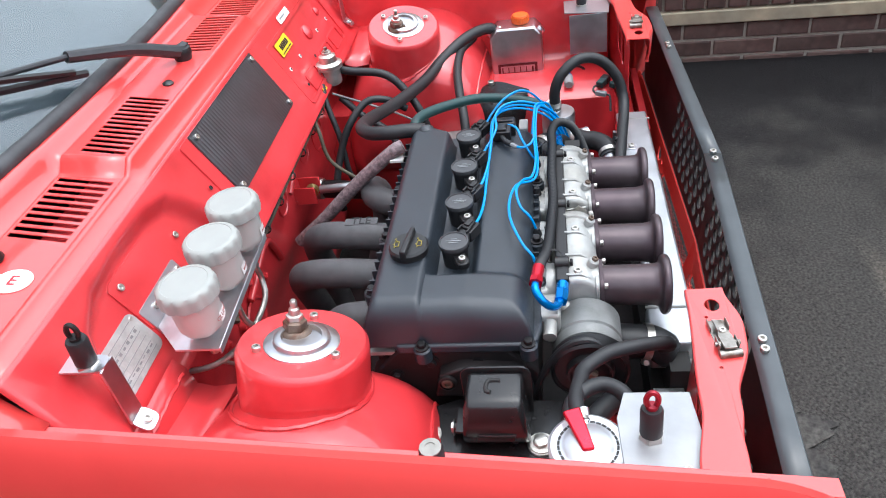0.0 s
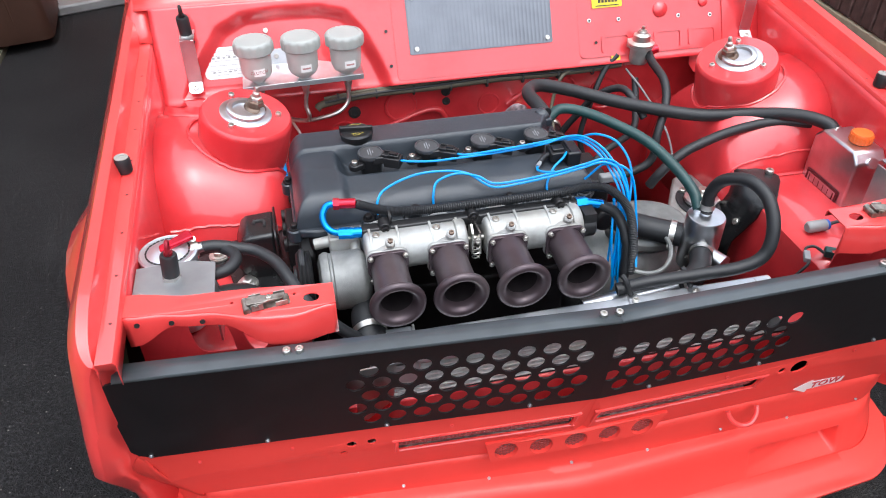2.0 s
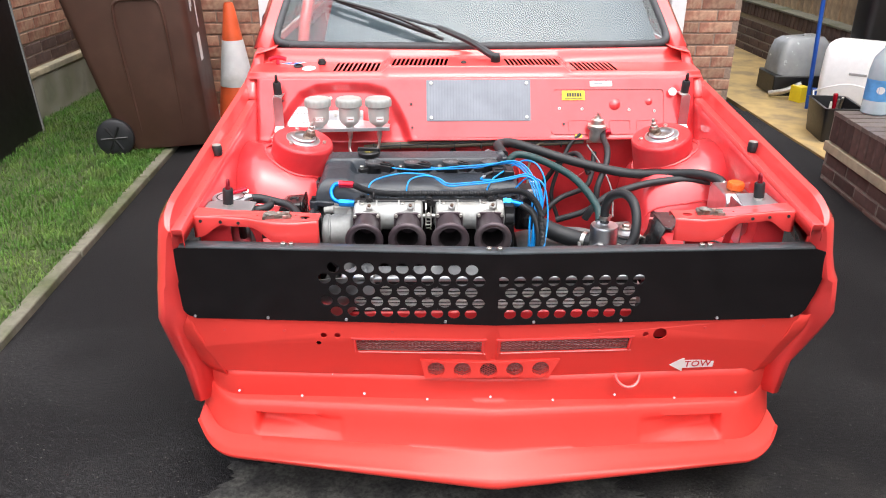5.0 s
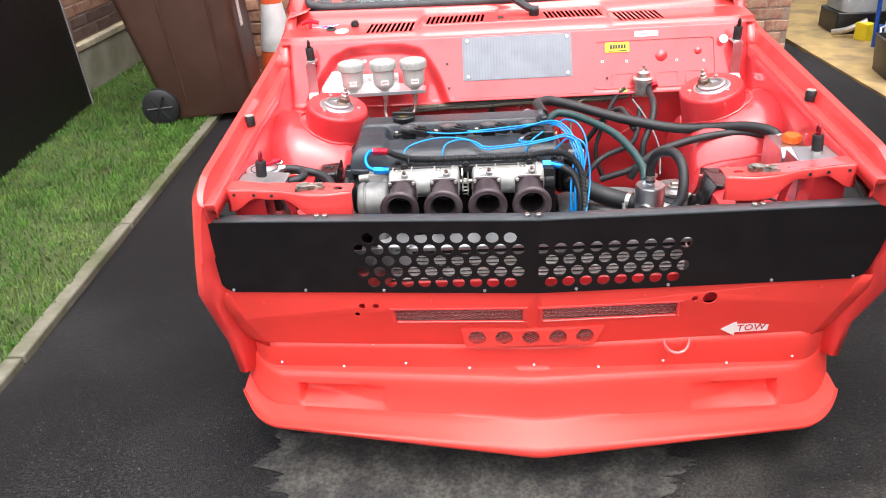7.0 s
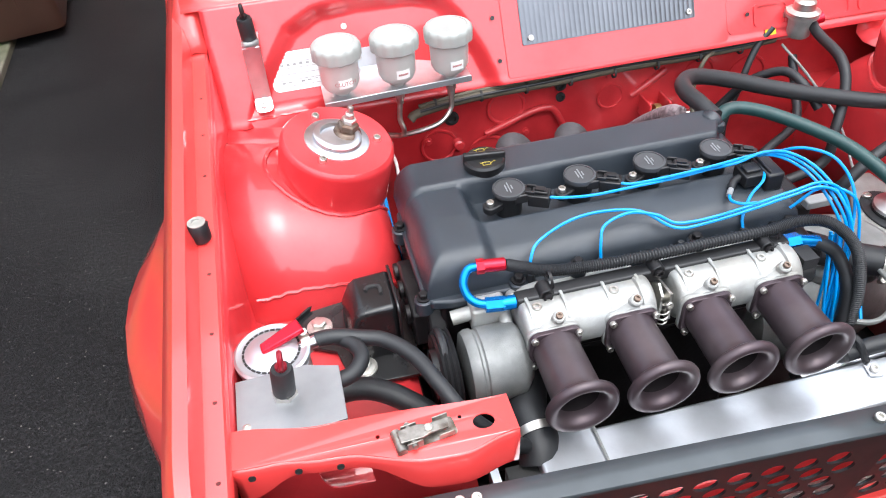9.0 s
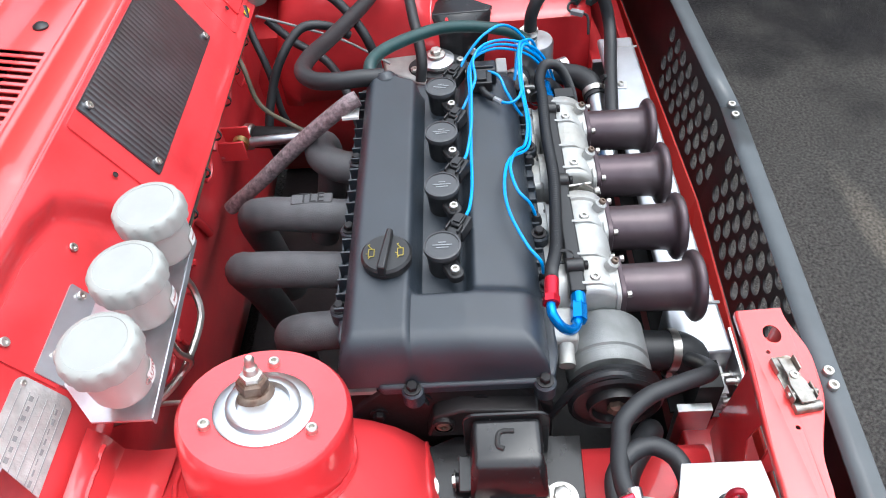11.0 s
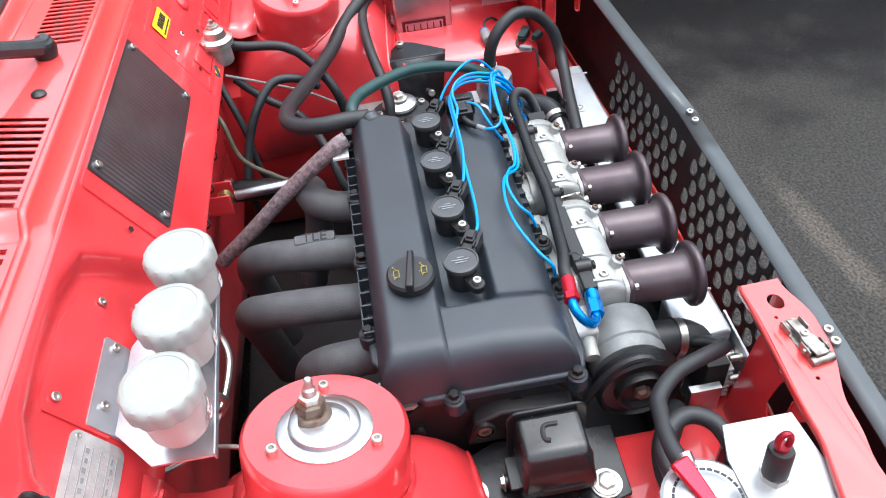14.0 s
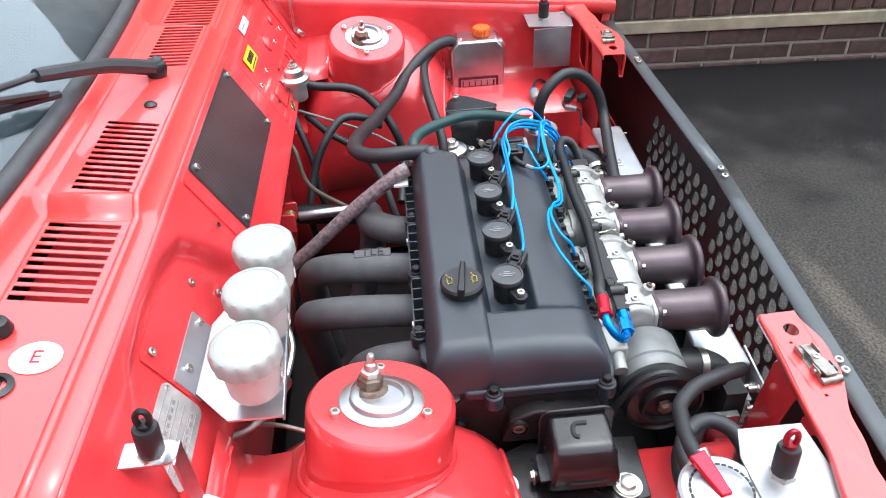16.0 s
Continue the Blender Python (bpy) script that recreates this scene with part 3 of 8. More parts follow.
sm = Matrix.Translation((SIDE_X - 0.09, 0, 0)) @ pose(0, 0, 0, 0, 0, 90)
brick_face(wall_side, 0.9, 4.45, 0.33, 2, sm, BRICK_DARK)
brick_face(wall_side, 2.0, 3.35, 0.48, 11, sm, BRICK)
g = Geo().box(SIDE_X, -1.9, 5.35, 5.5, 0, 1.9)
tagged(part("wall_end", g, BRICK), "brick wall closing the strip of lawn", "wall", kind="structure")

# plain walls closing the street side, out of the walk's sight
tagged(part("wall_street", Geo().box(-14, 14, -12.2, -12, 0, 3.4), BRICK), "plain brick house front across the street", "wall", kind="structure")
tagged(part("wall_neighbour", Geo().box(-8.2, -8, -12, 8, 0, 4.2), BRICK), "plain brick flank of the neighbouring house", "wall", kind="structure")

# low wall along the other side of the drive
DIR = math.degrees(math.atan2(1, 0.075))


def along(y0):
    """x runs along the wall (towards +y), -y faces the drive."""
    return Matrix.Translation((wall_x(y0), y0, 0)) @ pose(0, 0, 0, 0, 0, DIR)


L = 5.2
W0 = along(-2.95) @ Matrix.Diagonal((1, -1, 1, 1))
g = Geo().box(0, L, -0.045, 0.25, -0.02, 0.35).move(W0)
low_wall = tagged(part("wall_garden", g, MORTAR), "low dark brick garden wall with a sandstone band and brick coping", "wall", kind="structure")
brick_face(low_wall, 0, L, -0.047, 3, along(-2.95) @ pose(0, 0, 0, 0, 0, 180) @ Matrix.Diagonal((-1, 1, 1, 1)), BRICK_DARK, bh=0.0565)
part("stone_band", Geo().box(0, L, -0.065, 0.2, 0.155, 0.205).move(W0), STONE_BAND, low_wall, bevel=0.004)
brick_face(low_wall, 0, L, 0.208, 1, along(-2.95) @ pose(0, 0, 0, 0, 0, 180) @ Matrix.Diagonal((-1, 1, 1, 1)), BRICK_DARK, bl=0.065, bh=0.135, depth=0.06, soldier=True)
key = "coping"
SHARED[key] = mesh("coping_brick", Geo().box(-0.0325, 0.0325, -0.063, 0.155, 0.345, 0.365), COPING, 30)
for k in range(69):
    ob = new("coping_brick", SHARED[key])
    attach(ob, low_wall)
    ob.matrix_basis = W0 @ Matrix.Translation((0.0375 + k * 0.075, 0, rng.uniform(-0.002, 0.001)))


def board_fence(y0, n, x_of, z0, z1, label):
    """Upright boards side by side, each a piece."""
    fence = thing("fence", label, "fence", (x_of(y0), y0, z0), kind="structure")
    key = ("board", z0, z1)
    if key not in SHARED:
        SHARED[key] = mesh("board", Geo().box(-0.009, 0.009, -0.062, 0.062, z0, z1), TIMBER, 30)
    for k in range(n):
        y = y0 + k * 0.118
        ob = new("board", SHARED[key])
        attach(ob, fence)
        ob.matrix_basis = Matrix.Translation((x_of(y) + 0.012 * (k % 2), y, 0))
    part("rail", Geo().box(x_of(y0) + 0.03, x_of(y0) + 0.07, y0 - 0.05, y0 + n * 0.118, z0 + 0.3, z0 + 0.4).bend(lambda x, y, z: (x - x_of(y0) + x_of(y), y, z)), TIMBER, fence)
    return fence


board_fence(-2.9, 42, lambda y: wall_x(y) + 0.150, 0.365, 1.9, "brown close-boarded timber fence standing on the garden wall")
# paved corner beyond the wall's end, with a second wall and fence
g = Geo().box(2.08, 3.4, 2.28, 8.0, -0.02, 0.012)
tagged(part("paving", g, DECK), "yellow-brown damp paving beside the garage", "paving", kind="structure")
g = Geo().box(2.985, 3.25, 2.3, 8.0, 0, 0.45)
far_wall = tagged(part("wall_far", g, MORTAR), "low brick wall behind the paved corner", "wall", kind="structure")
part("stone_band", Geo().box(2.99, 3.2, 2.3, 8.0, 0.30, 0.34), STONE_BAND, far_wall, bevel=0.004)
fm = Matrix.Translation((3.03, 8.0, 0)) @ pose(0, 0, 0, 0, 0, -90)
brick_face(far_wall, 0, 5.6, 0.0, 4, fm, BRICK_DARK)
brick_face(far_wall, 0, 5.6, 0.342, 1, fm, BRICK_DARK, bl=0.065, bh=0.1, depth=0.06, soldier=True)
part("coping", Geo().box(2.96, 3.25, 2.3, 8.0, 0.452, 0.465), KERB, far_wall)
board_fence(2.3, 48, lambda y: 3.12, 0.465, 2.0, "pale brown close-boarded fence behind the paved corner")


# ---- loose things round the drive ----
def wheelie_bin(at, turn):
    b = thing("wheelie_bin", "tall brown plastic wheelie bin standing on lawn and drive", "wheelie bin")
    rows = []
    for z, w, d in ((0.02, 0.235, 0.235), (0.05, 0.245, 0.245), (0.5, 0.262, 0.292), (0.9, 0.285, 0.328), (0.945, 0.287, 0.333)):
        rows.append([(x, y + d - 0.25, z) for x, y in rounded(-w, w, -d, d, 0.045, 4)])
    rows = [r + [r[0]] for r in rows]
    g = Geo().loft(rows)
    g.add(rows[0][:-1], [tuple(range(len(rows[0]) - 1))])
    part("body", g, BIN, b, smooth=50)
    gp = Geo()
    for s in (-1, 1):
        gp.tube([(-0.236, s * 0.115, 0.06), (-0.263, s * 0.125, 0.5), (-0.275, s * 0.125, 0.70), (-0.279, s * 0.10, 0.775), (-0.280, 0, 0.785)], 0.009, 8)
    part("moulded_rib", gp, BIN, b)
    for x0, x1, z0, z1 in ((-0.17, -0.15, 0.70, 0.84), (-0.13, -0.115, 0.72, 0.82), (-0.10, -0.03, 0.44, 0.58), (-0.015, 0.005, 0.60, 0.80)):
        part("label_bar", Geo().box(x0, x1, -0.2535, -0.2508, z0, z1), WHITE, b, "white printed bar")
    rim = Geo().loft([[(x, y + 0.085, z) for x, y in rounded(-w, w, -d, d, 0.05, 4) + rounded(-w, w, -d, d, 0.05, 4)[:1]] for z, w, d in ((0.90, 0.286, 0.335), (0.90, 0.308, 0.357), (0.955, 0.308, 0.357), (0.955, 0.286, 0.335))])
    part("rim", rim, BIN, b, smooth=30)
    lid = Geo()
    rr = []
    for z, w, d in ((0.945, 0.315, 0.370), (0.975, 0.315, 0.370), (1.0, 0.29, 0.345), (1.03, 0.2, 0.24), (1.04, 0.02, 0.03)):
        q = rounded(-w, w, -d, d, min(w, d) * 0.3, 4)
        rr.append([(x, y + 0.085, z + 0.03 * (y + 0.3)) for x, y in q + q[:1]])
    lid.loft(rr)
    ld = part("lid", lid, BIN, b, smooth=50)
    part("lid_handle", Geo().tube([(-0.14, -0.25, 1.0), (-0.08, -0.28, 1.03), (0.08, -0.28, 1.03), (0.14, -0.25, 1.0)], 0.018, 10), BIN, ld)
    part("axle", Geo().cyl((-0.26, 0.26, 0.1), (0.26, 0.26, 0.1), 0.012), DARK, b)
    for s in (-1, 1):
        w = part("wheel", Geo().lathe([(0.04, -0.025), (0.085, -0.025), (0.1, -0.015), (0.1, 0.015), (0.085, 0.025), (0.07, 0.02), (0.03, 0.022)], (s * 0.262, 0.26, 0.1), (1, 0, 0), 28), RUBBER, b)
        gh = Geo()
        for k in range(6):
            a = k * math.pi / 3
            gh.cyl((s * 0.286, 0.26, 0.1), (s * 0.286, 0.26 + 0.07 * math.cos(a), 0.1 + 0.07 * math.sin(a)), 0.007, n=6)
        part("spokes", gh, BLACK, w)
    b.matrix_basis = pose(at[0], at[1], at[2] + 0.008, 0, -2.5, 0) @ pose(0, 0, 0, 0, 0, turn) @ Matrix.Diagonal((1, 1, 1.07, 1))
    return b


wheelie_bin((-1.664, 2.99, 0.0), 97)


def traffic_cone(at):
    c = thing("traffic_cone", "scuffed orange traffic cone with a white sleeve", "traffic cone", at)
    x, y, z = at
    q = rounded(-0.19, 0.19, -0.19, 0.19, 0.04, 4)
    part("base", Geo().prism(q, 0, 0.05, Matrix.Translation(at) @ pose(0, 0, 0, 0, 0, 20)), GREY_PLASTIC, c, "dirty grey rubber base", bevel=0.01)
    f = lambda h: 0.135 - 0.105 * h / 0.70
    part("lower_cone", Geo().lathe([(f(0), 0.05), (f(0.20), 0.25)], at, n=32), CONE_ORANGE, c)
    part("sleeve", Geo().lathe([(f(0.20) + 0.002, 0.25), (f(0.48) + 0.002, 0.53)], at, n=32), CONE_WHITE, c, "white reflective sleeve")
    part("tip", Geo().lathe([(f(0.48), 0.53), (f(0.68), 0.73), (f(0.7) - 0.004, 0.75), (0.018, 0.75), (0.018, 0.70)], at, n=32), CONE_ORANGE, c)


traffic_cone((-1.355, 3.40, 0.0))
lv = thing("spirit_level", "white straightedge board leaning on the brick wall", "board", (-1.12, 3.5, 0))
LM = Matrix.Translation((-1.165, 3.54, 0)) @ pose(0, 0, 0, -4, 0, 0)
part("board", Geo().box(-0.045, 0.045, -0.011, 0.011, 0.0, 0.81, LM), UPVC, lv, bevel=0.003)
part("emblem", flat(ring(0, 0, 0.03, 24, 0.05), [ring(0, 0, 0.018, 24, 0.034)], 0.001).move(LM @ pose(0, -0.0118, 0.62, 90)), BLACK_INK, lv, "black oval emblem")
part("lettering", Geo().box(-0.010, 0.004, -0.0125, -0.0113, 0.20, 0.42, LM).box(0.008, 0.014, -0.0125, -0.0113, 0.30, 0.40, LM), RED_INK, lv, "faded red print")

bp = thing("black_board", "large flat black board propped upright on the lawn", "board", (-2.55, 2.4, 0))
part("sheet", Geo().prism(rounded(-0.83, 0.83, 0, 1.25, 0.03), -0.012, 0.012, Matrix.Translation((-2.478, 2.345, 0.0)) @ pose(0, 0, 0, 88, 0, 94.9)), BLACK_PANEL, bp)
part("edge_strip", Geo().box(0.826, 0.838, 0.0, 1.2, -0.02, 0.02, Matrix.Translation((-2.478, 2.345, 0.0)) @ pose(0, 0, 0, 88, 0, 94.9)), GREY_PLASTIC, bp)


# ---- the red car: body ----
car = thing("car", "bright red small race car with its bonnet off", "car", (0, 1.4, 0))


def gutter(y):
    return 0.706 + 0.105 * y


def wing(s):
    rows = []
    ys = [-0.012, -0.0116, -0.0105, -0.008, -0.004, 0.002, 0.010, 0.02, 0.035, 0.05, 0.07, 0.1, 0.15, 0.2, 0.25, 0.3, 0.35, 0.4, 0.45, 0.5, 0.55, 0.6, 0.65, 0.7, 0.75, 0.8, 0.85, 0.9, 0.98]
    for j, y in enumerate(ys):
        zg = gutter(y)
        b = 0.099 * math.exp(-(((y - 0.46) / (0.25 if y < 0.46 else 0.21)) ** 2))
        drop = 0.030 * max(0.0, 1 - (y + 0.012) / 0.085) ** 2
        k = 0.020 * (1 - math.sqrt(1 - (1 - min(1, (y + 0.012) / 0.030)) ** 2))
        prof = [(0.636, zg - 0.03), (0.636, zg - 0.006), (0.639, zg - 0.002), (0.658, zg - 0.002), (0.6595, zg + 0.010), (0.6645, zg + 0.027), (0.676, zg + 0.032),
                (0.690, zg + 0.014), (0.702, zg - 0.05), (0.708 + 0.02 * b, zg - 0.09), (0.712 + 0.16 * b, zg - 0.135), (0.716 + 0.52 * b, zg - 0.172), (0.720 + 0.92 * b, zg - 0.212),
                (0.722 + 1.08 * b, zg - 0.27), (0.720 + 1.06 * b, zg - 0.34), (0.712 + 1.0 * b, zg - 0.41), (0.70 + 0.9 * b, zg - 0.5)]
        rows.append([(s * ((x - k * min(1, max(0, (i - 4) / 3))) + (0.014 * sstep(0.66, 0.56, z) if s > 0 and i > 7 else 0) + (0.012 * sstep(0.42, 0.30, z) if s < 0 and i > 9 else 0)), 0.20 - (0.20 - y) * (1 - 0.53 * min(1, max(0, (0.49 - z) / 0.19))) if y < 0.20 else y, max(z - (0.35 * k + drop if 3 < i < 10 else 0), 0.2)) for i, (x, z) in enumerate(prof)])
    rows.insert(0, [(x, -0.0108, z - 0.012) if i < 6 else (x - s * 0.05 * min(1, (i - 5) / 4), y + 0.047 * min(1, (i - 5) / 4), z) for i, (x, y, z) in enumerate(rows[0])])
    g = Geo()
    n = len(rows[0])
    vs = [p for r in rows for p in r]
    fs = []
    for j in range(len(rows) - 1):
        for k in range(n - 1):
            c = [sum(vs[i][a] for i in (j * n + k, j * n + k + 1, (j + 1) * n + k + 1, (j + 1) * n + k)) / 4 for a in range(3)]
            if k > 10 and math.hypot(c[1] - 0.53, c[2] - 0.25) < 0.27:
                continue
            fs.append((j * n + k, j * n + k + 1, (j + 1) * n + k + 1, (j + 1) * n + k))
    g.add(vs, fs)
    w = part("wing", g, RED, car, solid=0.0015, smooth=45)
    for k in range(8):
        y = 0.05 + k * 0.083
        screw(w, (s * 0.646, y, gutter(y) - 0.002), r=0.0026, h=0.0008, mat=RIVET_DARK, name="rivet", socket=False)
    part("bonnet_stop", Geo().lathe([(0.011, 0), (0.012, 0.004), (0.012, 0.02), (0.010, 0.024)], (s * 0.652, 0.354, gutter(0.354)), n=16), RUBBER, w, "black rubber buffer")
    screw(w, (s * 0.652, 0.354, gutter(0.354) + 0.0235), r=0.0105, h=0.0018, mat=PALE_WASHER)
    return w


FLOOR = 0.556
for s in (-1, 1):
    wing(s)
    # inner wing wall with the flat chassis rail beside it
    g = Geo()
    rows = []
    for y in np.linspace(0.10, 0.80, 17):
        zg = gutter(y)
        rows.append([(s * 0.637, y, zg - 0.004), (s * 0.634, y, zg - 0.03), (s * 0.632, y, zg - 0.07), (s * 0.630, y, 0.60), (s * 0.628, y, FLOOR + 0.014), (s * 0.616, y, FLOOR + 0.002), (s * 0.54, y, FLOOR), (s * 0.45, y, FLOOR - 0.002), (s * 0.437, y, FLOOR - 0.012), (s * 0.433, y, 0.40), (s * 0.425, y, 0.22)])
    g.loft(rows)
    inner = part("inner_wing", g, RED_BAY, car, solid=0.0015, smooth=50)
    # rounded wheel housing under the strut tower
    g = Geo()
    rows = []
    for x, q in ((0.634, 1.24), (0.56, 1.18), (0.50, 1.09), (0.455, 1.02), (0.432, 0.95), (0.421, 0.86), (0.415, 0.70), (0.412, 0.4), (0.411, 0.05)):
        row = []
        for a in range(0, 181, 9):
            ca, sa = math.cos(radians(a)), math.sin(radians(a))
            row.append((s * x, 0.545 - math.copysign(abs(ca) ** 0.78, ca) * 0.172 * (0.75 + 0.25 * q), 0.40 + (abs(sa) ** 0.72) * 0.250 * q))
        rows.append(row)
    g.loft(rows)
    hs_ = part("wheel_housing", g, RED_BAY, car, solid=0.0015, smooth=50)
    part("seam_bead", Geo().tube([(s * x, 0.371 + 0.002 * rng.random(), FLOOR + 0.003) for x in np.linspace(0.425, 0.62, 22)], 0.0035, 6, 2), RED_BAY, hs_)
    fold = []
    for k, x in enumerate(np.linspace(0.425, 0.62, 26)):
        fold.append((s * x, 0.405 - 0.02 * (x - 0.39) / 0.23 + 0.0012 * rng.random(), 0.400))
    for k, (x, y, z) in enumerate(fold):
        q = np.interp(abs(x), [0.421, 0.432, 0.455, 0.50, 0.56, 0.634], [0.86, 0.95, 1.02, 1.09, 1.18, 1.24])
        ca = min(0.995, abs(y - 0.545) / (0.172 * (0.75 + 0.25 * q))) ** (1 / 0.78)
        fold[k] = (x, y, 0.401 + max(0.0, 1 - ca * ca) ** 0.36 * 0.250 * q)
    part("seam_bead", Geo().tube(fold, 0.0028, 6, 2), RED_BAY, hs_)
    shelf = Geo().loft([[(s * x, 0.712, 0.700), (s * x, 0.700, 0.684), (s * x, 0.694, 0.655 + 0.006 * k), (s * x, 0.672, 0.648 + 0.008 * k), (s * x, 0.640, 0.652 + 0.008 * k)] for k, x in enumerate((0.47, 0.52, 0.56, 0.60, 0.634))])
    part("closing_shelf", shelf, RED_BAY, hs_, solid=0.0015, smooth=50)
    part("seam_bead", Geo().tube([(s * x, 0.700 + 0.0015 * rng.random(), 0.682 + 0.002 * rng.random()) for x in np.linspace(0.48, 0.63, 20)], 0.003, 6, 2), RED_BAY, hs_)
    # strut tower with weld bead, disc, bush and stud
    c = Vector((-0.472, 0.534, 0.727)) if s < 0 else Vector((0.487, 0.550, 0.727))
    ax = Vector((-s * 0.24, -0.13, 1)).normalized()
    lay = lambda d: Vector(d) - ax * Vector(d).dot(ax)
    g = Geo().lathe([(0.082, -0.16), (0.081, -0.13), (0.080, -0.10), (0.079, -0.010), (0.0778, -0.004), (0.074, 0), (0.032, 0), (0.032, -0.02)], c, ax, 56, caps=False)
    tw = part("strut_tower", g, RED_BAY, car, solid=0.001, smooth=40)
    bead = []
    for k in range(91):
        a = 2 * math.pi * k / 90
        u = Vector((math.cos(a), math.sin(a), 0))
        p = c + Vector((s * 0.022, 0.012, 0)) + u * (0.0840 + 0.0008 * rng.random())
        q = np.interp(abs(p.x), [0.411, 0.412, 0.415, 0.421, 0.432, 0.455, 0.50, 0.56, 0.634], [0.05, 0.4, 0.70, 0.86, 0.95, 1.02, 1.09, 1.18, 1.24])
        ca = min(1, abs(p.y - 0.545) / (0.172 * (0.75 + 0.25 * q))) ** (1 / 0.78)
        p.z = 0.401 + max(0.0, 1 - ca * ca) ** 0.36 * 0.250 * q + 0.0012 * rng.random()
        bead.append(p)
    part("weld_bead", Geo().tube(bead, 0.0032, 6, 2), RED_BAY, tw)
    off = lay((s * 0.002, 0.0, 0))
    sto = lay((-s * 0.014, 0.012, 0))
    part("camber_plate", Geo().lathe([(0.0, 0.0), (0.045, 0.0), (0.045, 0.002), (0.043, 0.003), (0.034, 0.0035), (0.033, 0.009), (0.030, 0.011), (0.024, 0.011), (0.023, 0.005), (0.0, 0.005)], c + off, ax, 40, caps=False), ALU, tw, "machined aluminium bearing plate")
    nut = Geo().lathe([(0.020, 0.004), (0.018, 0.008), (0.0155, 0.010)], c + sto, ax, 20).lathe([(0.0145, 0.009), (0.0145, 0.020), (0.012, 0.022)], c + sto, ax, 6)
    part("strut_nut", nut, RUSTY, tw, "worn steel strut nut")
    part("stud", Geo().lathe([(0.0105, 0.020), (0.0105, 0.028), (0.008, 0.029)], c + sto, ax, 6).lathe([(0.0072, 0.02), (0.0065, 0.036), (0.0045, 0.038), (0.0045, 0.046), (0.003, 0.048)], c + sto, ax, 10), STEEL, tw)
    for k in range(3):
        a = radians(0 + 120 * k) if s < 0 else radians(180 - 120 * k)
        screw(tw, c + lay((math.cos(a), math.sin(a), 0)).normalized() * 0.054, ax, r=0.0055, h=0.007)

# slam panel halves at the front, with headlamp cut-outs
SLAM_BACK = lambda x: 0.081 + 0.010 * sstep(0.38, 0.55, x) + 0.014 * sstep(0.55, 0.637, x)
SLAM_FRONT = lambda x: 0.038 - 0.009 * sstep(0.375, 0.43, x) + 0.024 * sstep(0.46, 0.535, x) + 0.009 * sstep(0.555, 0.60, x) + 0.0012 * math.sin(70 * x)
SLAM_TOP = lambda x: 0.6985 + 0.006 * (x - 0.366) / 0.271
